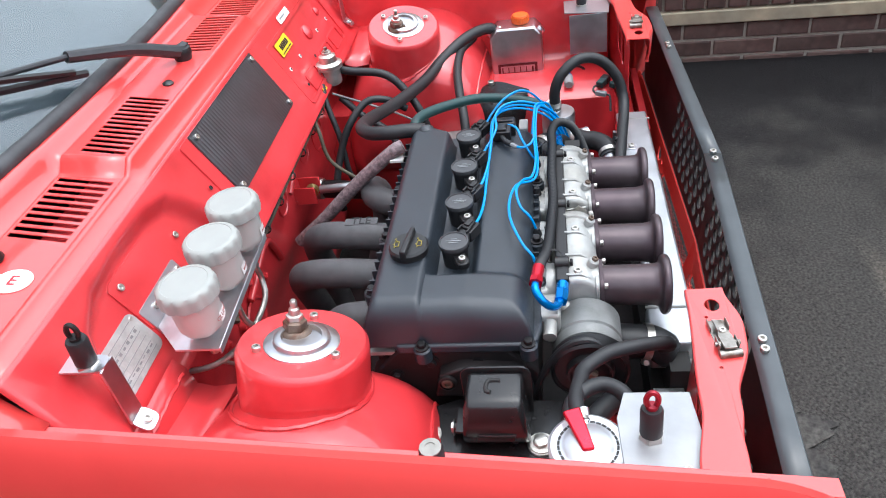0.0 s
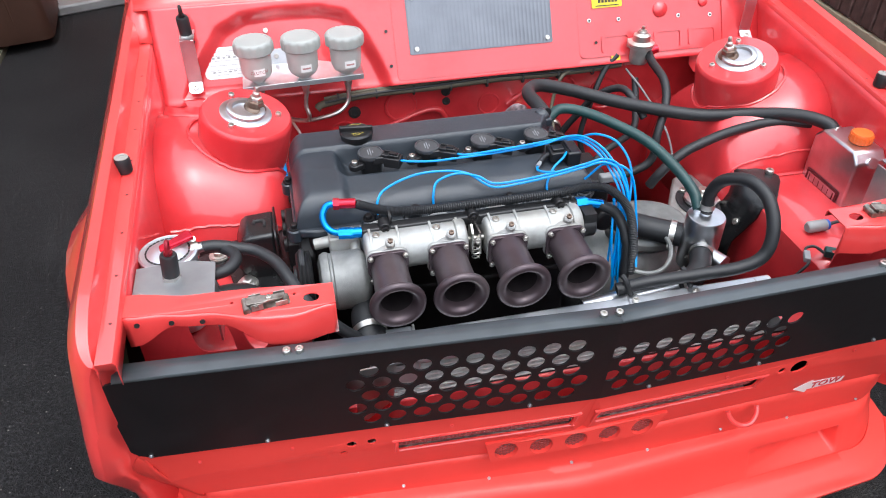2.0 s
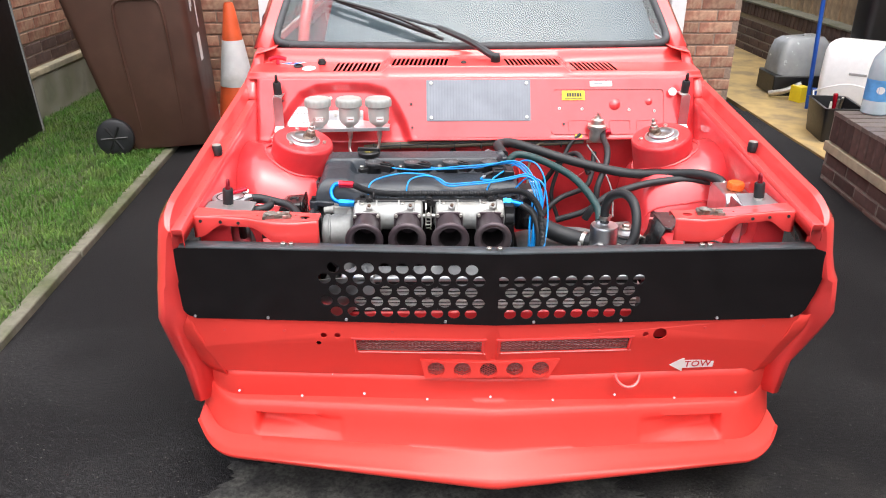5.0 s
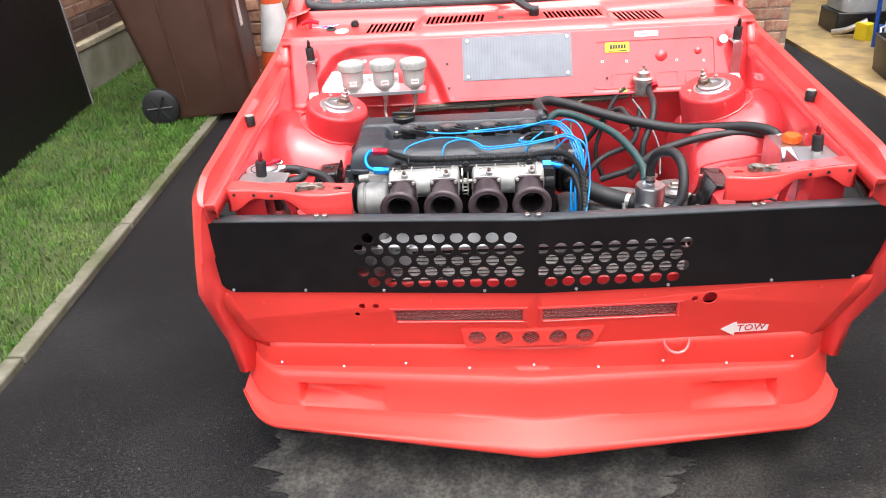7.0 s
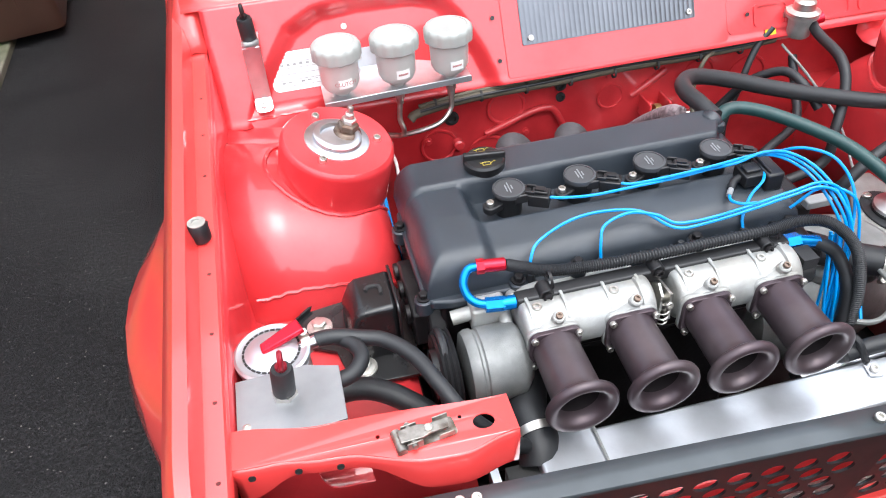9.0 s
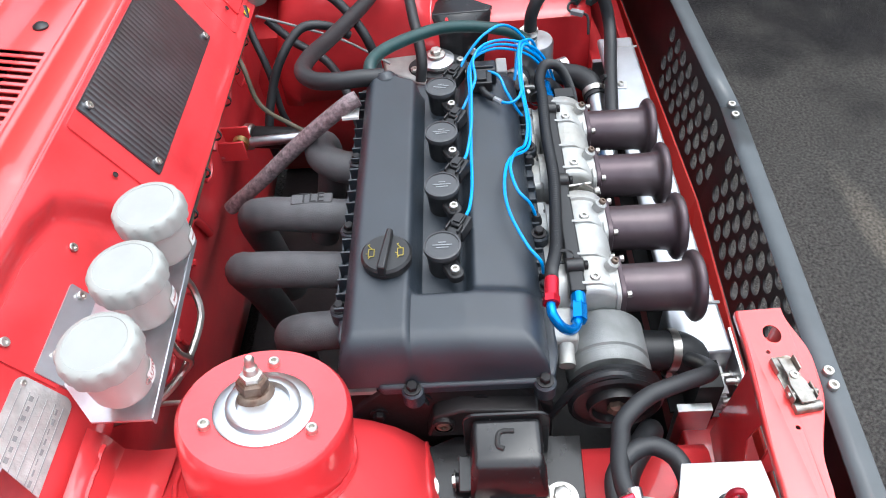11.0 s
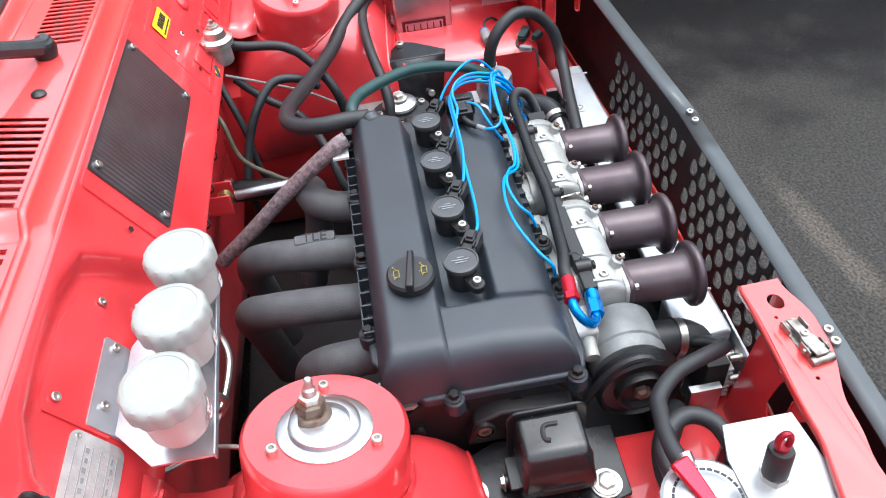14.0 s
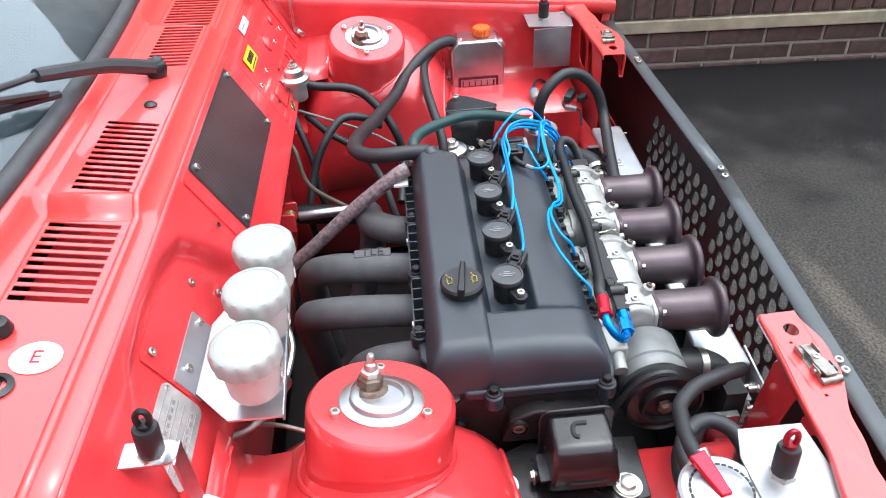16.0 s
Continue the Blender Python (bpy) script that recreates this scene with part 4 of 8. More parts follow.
for s in (-1, 1):
    xs = np.linspace(0.372, 0.637, 34)
    outline = [(s * x, SLAM_BACK(x)) for x in xs] + [(s * x, SLAM_FRONT(x)) for x in xs[::-1]]
    g = flat(outline, [ring(s * 0.402, 0.056, 0.0105, 24, 0.0085), ring(s * 0.423, 0.066, 0.0022, 10), ring(s * 0.502, 0.064, 0.0022, 10)], 0.0016)
    g.bend(lambda x, y, z: (x, y, z + SLAM_TOP(abs(x)) + 0.0012 * math.sin(31 * x) * math.sin(60 * y)))
    sp = part("slam_panel", g, RED, car, smooth=40)
    face = Geo().loft([[(s * x, SLAM_FRONT(x) + d, SLAM_TOP(x) + h if h > -0.01 else 0.650 + 0.034 * sstep(0.455, 0.515, x) - 0.030 * sstep(0.572, 0.628, x) + 0.002 * math.sin(44 * x)) for x in xs] for d, h in ((0.001, 0.0), (-0.001, -0.003), (-0.002, -0.007), (0.0, -0.02), (0.006, -0.02))])
    part("front_lip", face, RED, sp, solid=0.0014, smooth=50)
    for x in (0.540, 0.578, 0.620):
        part("lip_hole", Geo().lathe([(0.0, 0.0), (0.0035, 0.0), (0.0035, 0.0012)], (s * x, SLAM_FRONT(x) - 0.003, SLAM_TOP(x) - 0.0115), (0, -1, 0.1), 12, caps=False), BLACK_INK, sp)
    lip = Geo().loft([[(s * x, SLAM_BACK(x) + d, SLAM_TOP(x) + h) for x in xs] for d, h in ((-0.001, 0.0), (0.0012, -0.002), (0.001, -0.010))])
    part("rear_lip", lip, RED, sp, solid=0.0014, smooth=50)
    # inner headlamp panel with its two openings
    hole_a = [(0.466, 0.612), (0.474, 0.655), (0.486, 0.684), (0.497, 0.686), (0.503, 0.668), (0.501, 0.640), (0.492, 0.604), (0.480, 0.596)]
    hole_b = [(0.512, 0.604), (0.515, 0.640), (0.526, 0.668), (0.545, 0.684), (0.562, 0.684), (0.566, 0.655), (0.556, 0.610)]
    rnd = lambda pts: [tuple(p)[:2] for p in spline([Vector((x, z, 0)) for x, z in pts + pts[:1]], 5)][:-1]
    g = flat([(s * x, z) for x, z in ((0.40, 0.50), (0.637, 0.50), (0.637, 0.696), (0.43, 0.696), (0.415, 0.66))], [[(s * x, z) for x, z in rnd(h)] for h in (hole_a, hole_b)], 0.0016).move(pose(0, 0, 0, 90))
    g.bend(lambda x, y, z: (x, y + SLAM_BACK(abs(x)) - 0.010 + 0.03 * max(0, 0.64 - z), z))
    part("inner_panel", g, RED_BAY, sp, smooth=40)
    part("opening_edge", Geo().tube([(s * x, SLAM_BACK(x) - 0.009 + 0.03 * max(0, 0.64 - z), z) for x, z in hole_a[4:]], 0.0014, 6, 4), RED_BAY, sp)
    # spring catch
    lc = thing("bonnet_catch", "worn plated spring bonnet catch on the red slam panel", "catch", (s * 0.459, 0.055, 0.70), group="bonnet catches")
    m = Matrix.Translation((s * 0.455, 0.055, 0.7005)) @ pose(0, 0, 0, 0, 0, -8 * s) @ Matrix.Diagonal((0.86, 0.86, 1, 1))
    part("base", flat(rounded(-0.030, 0.030, -0.012, 0.012, 0.004), [ring(-0.018, 0, 0.003, 10), ring(0.018, 0, 0.003, 10)], 0.002).move(m @ pose(0, 0, 0.001)), WORN_STEEL, lc)
    part("side_lug", Geo().box(-0.028, -0.010, -0.013, -0.011, 0.002, 0.012, m).box(-0.028, -0.010, 0.011, 0.013, 0.002, 0.012, m).box(0.008, 0.026, -0.013, -0.011, 0.002, 0.009, m).box(0.008, 0.026, 0.011, 0.013, 0.002, 0.009, m), WORN_STEEL, lc, bevel=0.0007)
    part("lever", Geo().prism([(-0.034, -0.008), (-0.01, -0.009), (0.0, -0.006), (0.02, -0.006), (0.024, 0.006), (0.0, 0.006), (-0.01, 0.009), (-0.034, 0.008)], 0.008, 0.0105, m @ pose(0, 0, 0, 0, 4, 0)), WORN_STEEL, lc, bevel=0.0006)
    part("pin", Geo().cyl(m @ Vector((-0.02, -0.016, 0.008)), m @ Vector((-0.02, 0.016, 0.008)), 0.003, n=10).cyl(m @ Vector((-0.034, -0.014, 0.004)), m @ Vector((-0.034, 0.014, 0.004)), 0.005, n=12), WORN_STEEL, lc)
    screw(lc, m @ Vector((0.0, 0, 0.010)), r=0.004, h=0.003)

# black nose panel, slightly veed, with round holes
BOW = lambda x: -0.033 + 0.038 * abs(x) - 0.008 * x
LEANY = lambda x, z: BOW(x) + 0.12 * (0.66 - z)
TILTZ = lambda x, z: z - 0.0125 * min(x, 0) - 0.004 * max(x, 0)
HP, HV = 0.0356, 0.0278
nose = thing("nose_panel", "satin black nose panel with rows of round holes", "panel", (0, 0, 0.57))
for s in (-1, 1):
    holes = []
    for j in range(5):
        z = 0.613 - HV * j
        if s > 0 and j == 0:
            continue
        if s < 0:
            n, x0 = (9, -0.0565) if j % 2 == 0 else (10, -0.0405)
        else:
            n, x0 = (9, 0.008) if j % 2 else (8, 0.027)
        for k in range(n):
            holes.append(ring(x0 + s * k * HP, z, 0.0129, 20))
    edge = [(0.0, 0.474), (0.0, 0.652), (0.652, 0.652), (0.676, 0.644), (0.688, 0.626), (0.690, 0.60), (0.682, 0.54), (0.672, 0.498), (0.662, 0.484), (0.645, 0.476)]
    g = flat([(s * x, z) for x, z in edge], holes, 0.003).move(pose(0, 0, 0, 90)).bend(lambda x, y, z: (x, y + LEANY(x, z), TILTZ(x, z)))
    part("panel_half", g, BLACK_PANEL, nose, smooth=20)
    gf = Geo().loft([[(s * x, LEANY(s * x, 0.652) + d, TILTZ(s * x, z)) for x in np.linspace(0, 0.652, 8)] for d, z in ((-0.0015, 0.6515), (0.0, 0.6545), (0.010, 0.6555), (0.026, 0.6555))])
    # the flange's paler grey is painted sky sheen on the same black
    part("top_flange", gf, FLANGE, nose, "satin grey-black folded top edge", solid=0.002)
    for x in (0.425, 0.441) if s < 0 else (0.418, 0.434):
        screw(nose, (s * x, BOW(s * x) + 0.014, TILTZ(s * x, 0.6565)), r=0.0055, h=0.006)
    for x in (0.647, 0.49, 0.322, 0.11) if s < 0 else (0.645, 0.479, 0.268, 0.079):
        screw(nose, (s * x, LEANY(s * x, 0.482) - 0.0015, TILTZ(s * x, 0.482)), (0, -1, 0), r=0.0035, h=0.003, mat=ALU)
for x in (-0.022, 0.0):
    screw(nose, (x, BOW(x) + 0.013, 0.6565), r=0.0055, h=0.006)

# front valance below it, in two flat halves meeting at the crease
VY = lambda x, z: LEANY(x, 0.478) + 0.006 + (0.478 - z) * 0.04 + 0.30 * sstep(0.47, 0.39, z) * max(0.0, 0.435 - z)
for s in (-1, 1):
    holes = [[(s * x, z) for x, z in rounded(0.012 if s > 0 else 0.030, 0.296 if s > 0 else 0.305, 0.392, 0.428, 0.003)]]
    cx = [-0.130, -0.071] if s < 0 else [0.047, 0.106]
    holes += [ring(x, 0.342, 0.0185, 22) for x in cx]
    small = [(-0.375, 0.44), (-0.345, 0.44)] if s < 0 else [(0.33, 0.437)]
    holes += [ring(x, z, 0.007, 12) for x, z in small]
    holes += [ring(0.362, 0.437, 0.0155, 20)] if s > 0 else [ring(-0.388, 0.417, 0.006, 10)]
    g = flat([(s * x, z) for x, z in [(0.0, 0.479), (0.668, 0.486 if s < 0 else 0.476), (0.645, 0.40), (0.615, 0.32 if s < 0 else 0.302), (0.0, 0.298)]], holes, 0.003).move(pose(0, 0, 0, 90))
    g.bend(lambda x, y, z: (x, y + VY(x, z), z))
    v = part("valance", g, RED_FIBRE, car, smooth=20)
    zb = 0.30 if s < 0 else 0.285
    rows = []
    for q in np.linspace(0, 1, 9):
        zt = 0.486 if s < 0 else 0.476
        z = zt + (zb - zt) * q
        xe = s * (0.668 - 0.053 * q)
        ye = VY(xe, z)
        xo, yo = s * (0.708 + 0.004 * q), ye + 0.012 + 0.065 * q
        rows.append([(xe - s * 0.004, ye + 0.001, z), (xe + s * 0.001, ye + 0.002, z), (xe * 0.55 + xo * 0.45, ye * 0.55 + yo * 0.45 - 0.006, z), (xo, yo, z), (xo + s * 0.016, yo + 0.030, z)])
    part("valance_corner", Geo().loft(rows), RED_FIBRE, v, solid=0.002, smooth=70)
    for x in (0.225, 0.46, 0.59):
        screw(v, (s * x, VY(s * x, 0.452) - 0.002, 0.452), (0, -1, 0), r=0.0032, h=0.0015, mat=RED, name="rivet")
    mg = Geo()
    xa, xb = (0.012, 0.296) if s > 0 else (-0.305, -0.030)
    for k in range(-6, 26):
        for dd in (-1, 1):
            x0 = xa + k * 0.0145
            lo, hi = sorted(((xa - x0) * dd / 1.9, (xb - x0) * dd / 1.9))
            lo, hi = max(0.0, lo), min(0.036, hi)
            if hi - lo > 0.002:
                p0, p1 = (x0 + dd * 1.9 * lo, 0.392 + lo), (x0 + dd * 1.9 * hi, 0.392 + hi)
                mg.cyl((p0[0], VY(p0[0], p0[1]) + 0.006, p0[1]), (p1[0], VY(p1[0], p1[1]) + 0.006, p1[1]), 0.00085, n=5)
    part("mesh_grille", mg, MESH_RED, v, "red expanded-metal mesh")
    fr = [(xa - 0.004, 0.388), (xb + 0.004, 0.388), (xb + 0.004, 0.432), (xa - 0.004, 0.432), (xa - 0.004, 0.388)]
    part("grille_lip", Geo().tube([(x, VY(x, z) - 0.001, z) for (ax_, az_), (bx_, bz_) in zip(fr, fr[1:]) for x, z in ((ax_ + (bx_ - ax_) * q, az_ + (bz_ - az_) * q) for q in (0.02, 0.5, 0.98))], 0.0028, 6, 2), RED, v)
    for cxx in cx + ([-0.012] if s < 0 else []):
        mg = Geo()
        r_ = 0.0190
        for k in range(-5, 6):
            for dd in (-1, 1):
                nx, nz = -0.466 * dd, 0.885
                d = k * 0.0052
                if abs(d) < r_:
                    q = math.sqrt(r_**2 - d * d)
                    mg.cyl((cxx + nx * d - nz * dd * q, VY(cxx, 0.342) - 0.008, 0.342 + nz * d + nx * dd * q), (cxx + nx * d + nz * dd * q, VY(cxx, 0.342) - 0.008, 0.342 + nz * d - nx * dd * q), 0.0010, n=5)
        part("mesh_disc", mg, MESH_RED, v)
boss = flat([(-0.165, 0.366), (-0.155, 0.318), (0.125, 0.318), (0.148, 0.366)], [ring(x, 0.342, 0.0195, 22) for x in (-0.130, -0.071, -0.012, 0.047, 0.106)], 0.014).move(pose(0, 0, 0, 90)).bend(lambda x, y, z: (x, y + VY(x, 0.342) - 0.008, z))
part("valance_boss", boss, RED_FIBRE, car, bevel=0.003)
# the middle one of the five round meshes and a raised boss round them
part("mesh_disc", Geo().lathe([(0.0, 0.0), (0.0185, 0.0), (0.0185, 0.001)], (-0.012, VY(0, 0.342) - 0.003, 0.342), (0, 1, 0), 22, caps=False), DARK, car, "dark round mesh vent")
# added dark sheet, the shade seen through the valance openings
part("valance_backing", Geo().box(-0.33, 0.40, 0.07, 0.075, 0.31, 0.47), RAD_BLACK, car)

# glass-fibre spoiler: swept rows with two recessed ducts
prof = [(0.039, 0.3045), (0.0375, 0.2905), (0.036, 0.270), (0.034, 0.2546), (0.030, 0.2464), (0.018, 0.2429), (0.006, 0.2411), (-0.0015, 0.2363), (-0.0055, 0.2270), (-0.0085, 0.2150), (-0.010, 0.207), (-0.0115, 0.200), (-0.013, 0.1925), (-0.015, 0.1836), (-0.017, 0.176), (-0.019, 0.1689), (-0.0215, 0.161), (-0.024, 0.1533), (-0.0275, 0.1455),
        (-0.031, 0.1428), (-0.048, 0.1335), (-0.068, 0.1228), (-0.084, 0.1142), (-0.0895, 0.1105), (-0.0925, 0.1045), (-0.0925, 0.096), (-0.087, 0.088), (-0.06, 0.085)]
ends = [0.60, 0.612, 0.624, 0.636, 0.648, 0.66, 0.67, 0.68, 0.69, 0.698, 0.705, 0.710, 0.714]
duct = [0.338, 0.344, 0.349, 0.354, 0.36, 0.535, 0.541, 0.546, 0.551, 0.557]
half = sorted(list(np.linspace(0.01, 0.33, 25)) + duct + list(np.linspace(0.37, 0.525, 13)) + list(np.linspace(0.565, 0.592, 4)) + ends)
xs = [-x for x in half[::-1]] + half


def spoiler_at(i, x):
    py, pz = prof[i]
    a = abs(x)
    w = sstep(1, 7, i)
    e = sstep(0.585, 0.66, a)
    if i < 18:
        py += e * 0.75 * (0.039 - 0.0675 * i / 18 - py)
    y = py + (0.039 + 0.049 * w) * a - 0.008 * x * (1 - w) + (8.5 - 2.0 * w) * max(0, a - 0.585) ** 2
    z = pz + a * np.interp(i, (0, 4, 7, 18, 25), (0.022, 0.0, 0.005, 0.030, 0.100) if x < 0 else (0.012, -0.040, -0.035, -0.030, 0.037))
    if 8 <= i <= 18:
        d = sstep(0.342, 0.352, a) * (1 - sstep(0.543, 0.553, a)) * sstep(9, 11, i) * (1 - sstep(15.6, 17.4, i))
        y += d * (0.004 + 0.040 * sstep(0.335, 0.53, a))
    return Vector((x + 0.012 * sstep(0.62, 0.714, -x), y, z))


spoiler = part("front_spoiler", Geo().loft([[spoiler_at(i, x) for x in xs] for i in range(len(prof))]), RED_FIBRE, car, "red glass-fibre front spoiler with two ducts", solid=0.004, smooth=50)
for k in range(9):
    x = -0.590 + k * 0.1465
    screw(spoiler, spoiler_at(3 if k % 2 == 0 else 4, x) + Vector((0, -0.002, 0.0015)), (0, -0.8, 0.5), r=0.0029, h=0.0025, mat=ALU)

# tow arrow and tow loop
TA = pose(0.46, VY(0.46, 0.335) - 0.0035, 0.335, 90 + 10, 0, 3.5)
arrow = tagged(part("tow_arrow", flat([(-0.055, 0), (-0.022, 0.022), (-0.022, 0.012), (0.05, 0.012), (0.05, -0.012), (-0.022, -0.012), (-0.022, -0.022)], depth=0.001).move(TA), WHITE, car), "white arrow sticker")
part("tow_lettering", lettering("TOW", 0.026).move(TA @ pose(0.012, 0, 0.001)), RED_INK, arrow)
tl = [(0.31 + 0.028 * math.cos(a), 0.035 - 0.02 * abs(math.sin(a)), 0.312 - 0.022 * math.sin(a)) for a in np.linspace(0, math.pi, 12)]
part("tow_loop", Geo().tube(tl, 0.0045, 8, 3), RED, car, "red painted tow loop")

# scuttle with vent slots, sloping plenum front and firewall
def slots(x0, x1, n, y0, y1, skew):
    out = []
    for k in range(n):
        x = x0 + (k + 0.5) * (x1 - x0) / n
        w = 0.30 * (x1 - x0) / n
        out.append([(x - w - skew, y0), (x + w - skew, y0), (x + w + skew, y1), (x - w + skew, y1)])
    return out


S_EDGE = 0.803


def scuttle_z(y, x=0.4):
    """The scuttle's height: a raised middle, rising to the screen at the back."""
    b = 0.849 + 0.017 * (1 - sstep(0.252, 0.278, abs(x)))
    z = b + 0.1 * (y - S_EDGE)
    return z + (0.895 - z) * sstep(0.896, 0.916, y)


scuttle = thing("scuttle", "red scuttle panel with four groups of slotted vents", "panel", (0, 0.85, 0.85))
for x0, x1, holes, name in ((-0.66, -0.278, slots(-0.418, -0.283, 10, 0.812, 0.892, 0.004), "outer_panel"), (0.278, 0.66, slots(0.290, 0.418, 10, 0.812, 0.890, -0.006), "outer_panel"),
                            (-0.252, 0.252, slots(-0.246, -0.080, 13, 0.809, 0.876, 0.004) + slots(0.088, 0.247, 13, 0.809, 0.870, -0.004), "middle_panel")):
    lo, hi = max(x0, -0.2515), min(x1, 0.2515)
    g = flat([(x0, S_EDGE), (x1, S_EDGE), (x1, 0.896), (x0, 0.896)], holes, 0.0015).bend(lambda x, y, z: (x, y, z + scuttle_z(y, (x0 + x1) / 2)))
    part(name, g, RED, scuttle, smooth=20)
xs = [-0.66, -0.60, -0.5, -0.4, -0.3] + list(np.linspace(-0.282, -0.248, 9)) + [-0.2, -0.1, 0, 0.1, 0.2] + list(np.linspace(0.248, 0.282, 9)) + [0.3, 0.4, 0.5, 0.6, 0.66]
part("cowl_strip", Geo().loft([[(x, y + 0.03 * (abs(x) / 0.66) ** 3 * (y > 0.90), scuttle_z(y, x) - 0.0002) for x in xs] for y in (0.895, 0.899, 0.903, 0.907, 0.911, 0.916, 0.925)]), RED, scuttle, solid=0.0012, smooth=60)
for s in (-1, 1):
    part("step", Geo().loft([[(s * x, y, scuttle_z(y, x) + 0.0004) for x in np.linspace(0.248, 0.282, 9)] for y in (S_EDGE, 0.84, 0.8965)]), RED, scuttle, solid=0.0012, smooth=60)
part("vent_tray", Geo().add([(-0.6, 0.79, 0.775), (0.6, 0.79, 0.775), (0.6, 0.93, 0.79), (-0.6, 0.93, 0.79)], [(0, 1, 2, 3)]), RED_BAY, scuttle)
rows = []
for d, q in ((0.001, 1.0), (-0.003, 0.985), (-0.0055, 0.93), (-0.006, 0.85), (-0.010, 0.45), (-0.018, 0.15), (-0.026, 0.0)):
    rows.append([(x, S_EDGE + d, 0.835 + (scuttle_z(S_EDGE, x) + 0.0006 - 0.835) * q) for x in xs])
part("scuttle_lip", Geo().loft(rows), RED, scuttle, solid=0.0012, smooth=50)


for s in (-1, 1):
    rows = []
    for y, zi in ((0.745, 0.786), (0.765, 0.806), (0.785, 0.832), (0.798, 0.846), (0.81, 0.851), (0.85, 0.854), (0.885, 0.858), (0.91, 0.888), (0.95, 0.896)):
        zo = gutter(y) + 0.002
        rows.append([(s * 0.634, y, zi - 0.004), (s * 0.652, y, zi), (s * 0.662, y, zi - 0.004), (s * 0.676, y, zi * 0.55 + zo * 0.45), (s * 0.690, y, zo - 0.006)])
    part("scuttle_side", Geo().loft(rows), RED, scuttle, solid=0.0012, smooth=60)


def plenum_y(z):
    return 0.724 + 0.53 * (z - 0.734)


ARCH = [(-0.60, -0.06), (-0.585, -0.02), (-0.551, 0.032), (-0.519, 0.076), (-0.469, 0.100), (-0.403, 0.106), (-0.314, 0.104), (-0.261, 0.090), (-0.235, 0.056), (-0.203, -0.006), (-0.185, -0.06)]
DEEP = 0.022


def recess(u, v):
    """Depth of the arched recess in the bulkhead at u across and v up."""
    top = np.interp(u, [p[0] for p in ARCH], [p[1] for p in ARCH])
    if v > top or not -0.6 < u < -0.185:
        return 0.0
    d = 1.0
    for (ax_, ay_), (bx_, by_) in zip(ARCH[:-1], ARCH[1:]):
        e = Vector((bx_ - ax_, by_ - ay_))
        t = max(0.0, min(1.0, (Vector((u - ax_, v - ay_)).dot(e)) / e.length_squared))
        d = min(d, (Vector((u - ax_, v - ay_)) - e * t).length)
    return DEEP * sstep(0.0, 0.026, d)


SLOPE = math.hypot(1, 0.53)
rows = []
for z in [0.837, 0.832] + list(np.linspace(0.828, 0.70, 28)) + [0.69, 0.682, 0.676]:
    row = []
    for x in list(np.linspace(-0.634, -0.61, 3)) + list(np.linspace(-0.60, -0.16, 74)) + list(np.linspace(-0.14, 0.634, 24)):
        h = recess(x, (z - 0.734) * SLOPE)
        row.append((x, plenum_y(z) - (0.006 if z < 0.68 else 0) + h / SLOPE, z - 0.53 * h / SLOPE))
    rows.append(row)
plenum = part("plenum_wall", Geo().loft(rows), RED_BAY, car, solid=0.0015, smooth=50)
# pressed arch behind the reservoirs and raised flat areas
PM = Matrix.Translation((0, plenum_y(0.734), 0.734)) @ pose(0, 0, 0, 90 - math.degrees(math.atan(0.53)), 0, 0)


def on_plenum(g, h=0.0):
    return g.move(PM @ pose(0, 0, h))


part("access_cover", on_plenum(flat([(-0.425, -0.012), (-0.44, 0.0), (-0.441, 0.07), (-0.43, 0.076), (-0.34, 0.076), (-0.30, 0.066), (-0.272, 0.04), (-0.255, 0.01), (-0.25, -0.012)], depth=0.002), 0.002 - DEEP), RED_BAY, plenum, "red bolted access cover")
part("plate_surround", on_plenum(flat(rounded(-0.175, 0.215, -0.06, 0.108, 0.006), depth=0.003), 0.002), RED_BAY, plenum)
part("pressed_panel", on_plenum(flat(rounded(0.214, 0.552, -0.052, 0.086, 0.014), [rounded(0.221, 0.545, -0.045, 0.079, 0.01)], depth=0.004), 0.002), RED_BAY, plenum)
for x in (0.30, 0.42, 0.50):
    part("pressed_rib", on_plenum(flat(rounded(x - 0.035, x + 0.03, -0.045, -0.008, 0.006), [rounded(x - 0.030, x + 0.025, -0.045, -0.012, 0.005)], depth=0.003), 0.002), RED_BAY, plenum)
part("grommet", on_plenum(Geo().lathe([(0.016, 0), (0.016, 0.004), (0.010, 0.009), (0, 0.010)], (0.402, 0.035, 0), n=20, caps=False)), RED_BAY, plenum)
part("grommet", on_plenum(Geo().lathe([(0.010, 0), (0.010, 0.004), (0.006, 0.007), (0, 0.008)], (0.502, 0.043, 0), n=16, caps=False)), RED_BAY, plenum)
for x, z in ((0.240, 0.024), (0.306, 0.022), (0.443, 0.019), (0.517, 0.015)):
    screw(plenum, PM @ Vector((x, z, 0.002)), PM.to_3x3() @ Vector((0, 0, 1)), r=0.0042, h=0.0015, mat=WHITE)
    part("hole_rim", on_plenum(Geo().lathe([(0, 0), (0.0022, 0), (0.0022, 0.0006)], (x, z, 0.0036), n=10, caps=False)), BLACK_INK, plenum)
for x, z in ((0.252, -0.022), (-0.19, 0.038), (-0.187, -0.03), (-0.56, 0.05), (0.355, -0.005)):
    part("hole_rim", on_plenum(Geo().lathe([(0, 0), (0.0035, 0), (0.0035, 0.001)], (x, z, 0.004), n=10, caps=False)), BLACK_INK, plenum)
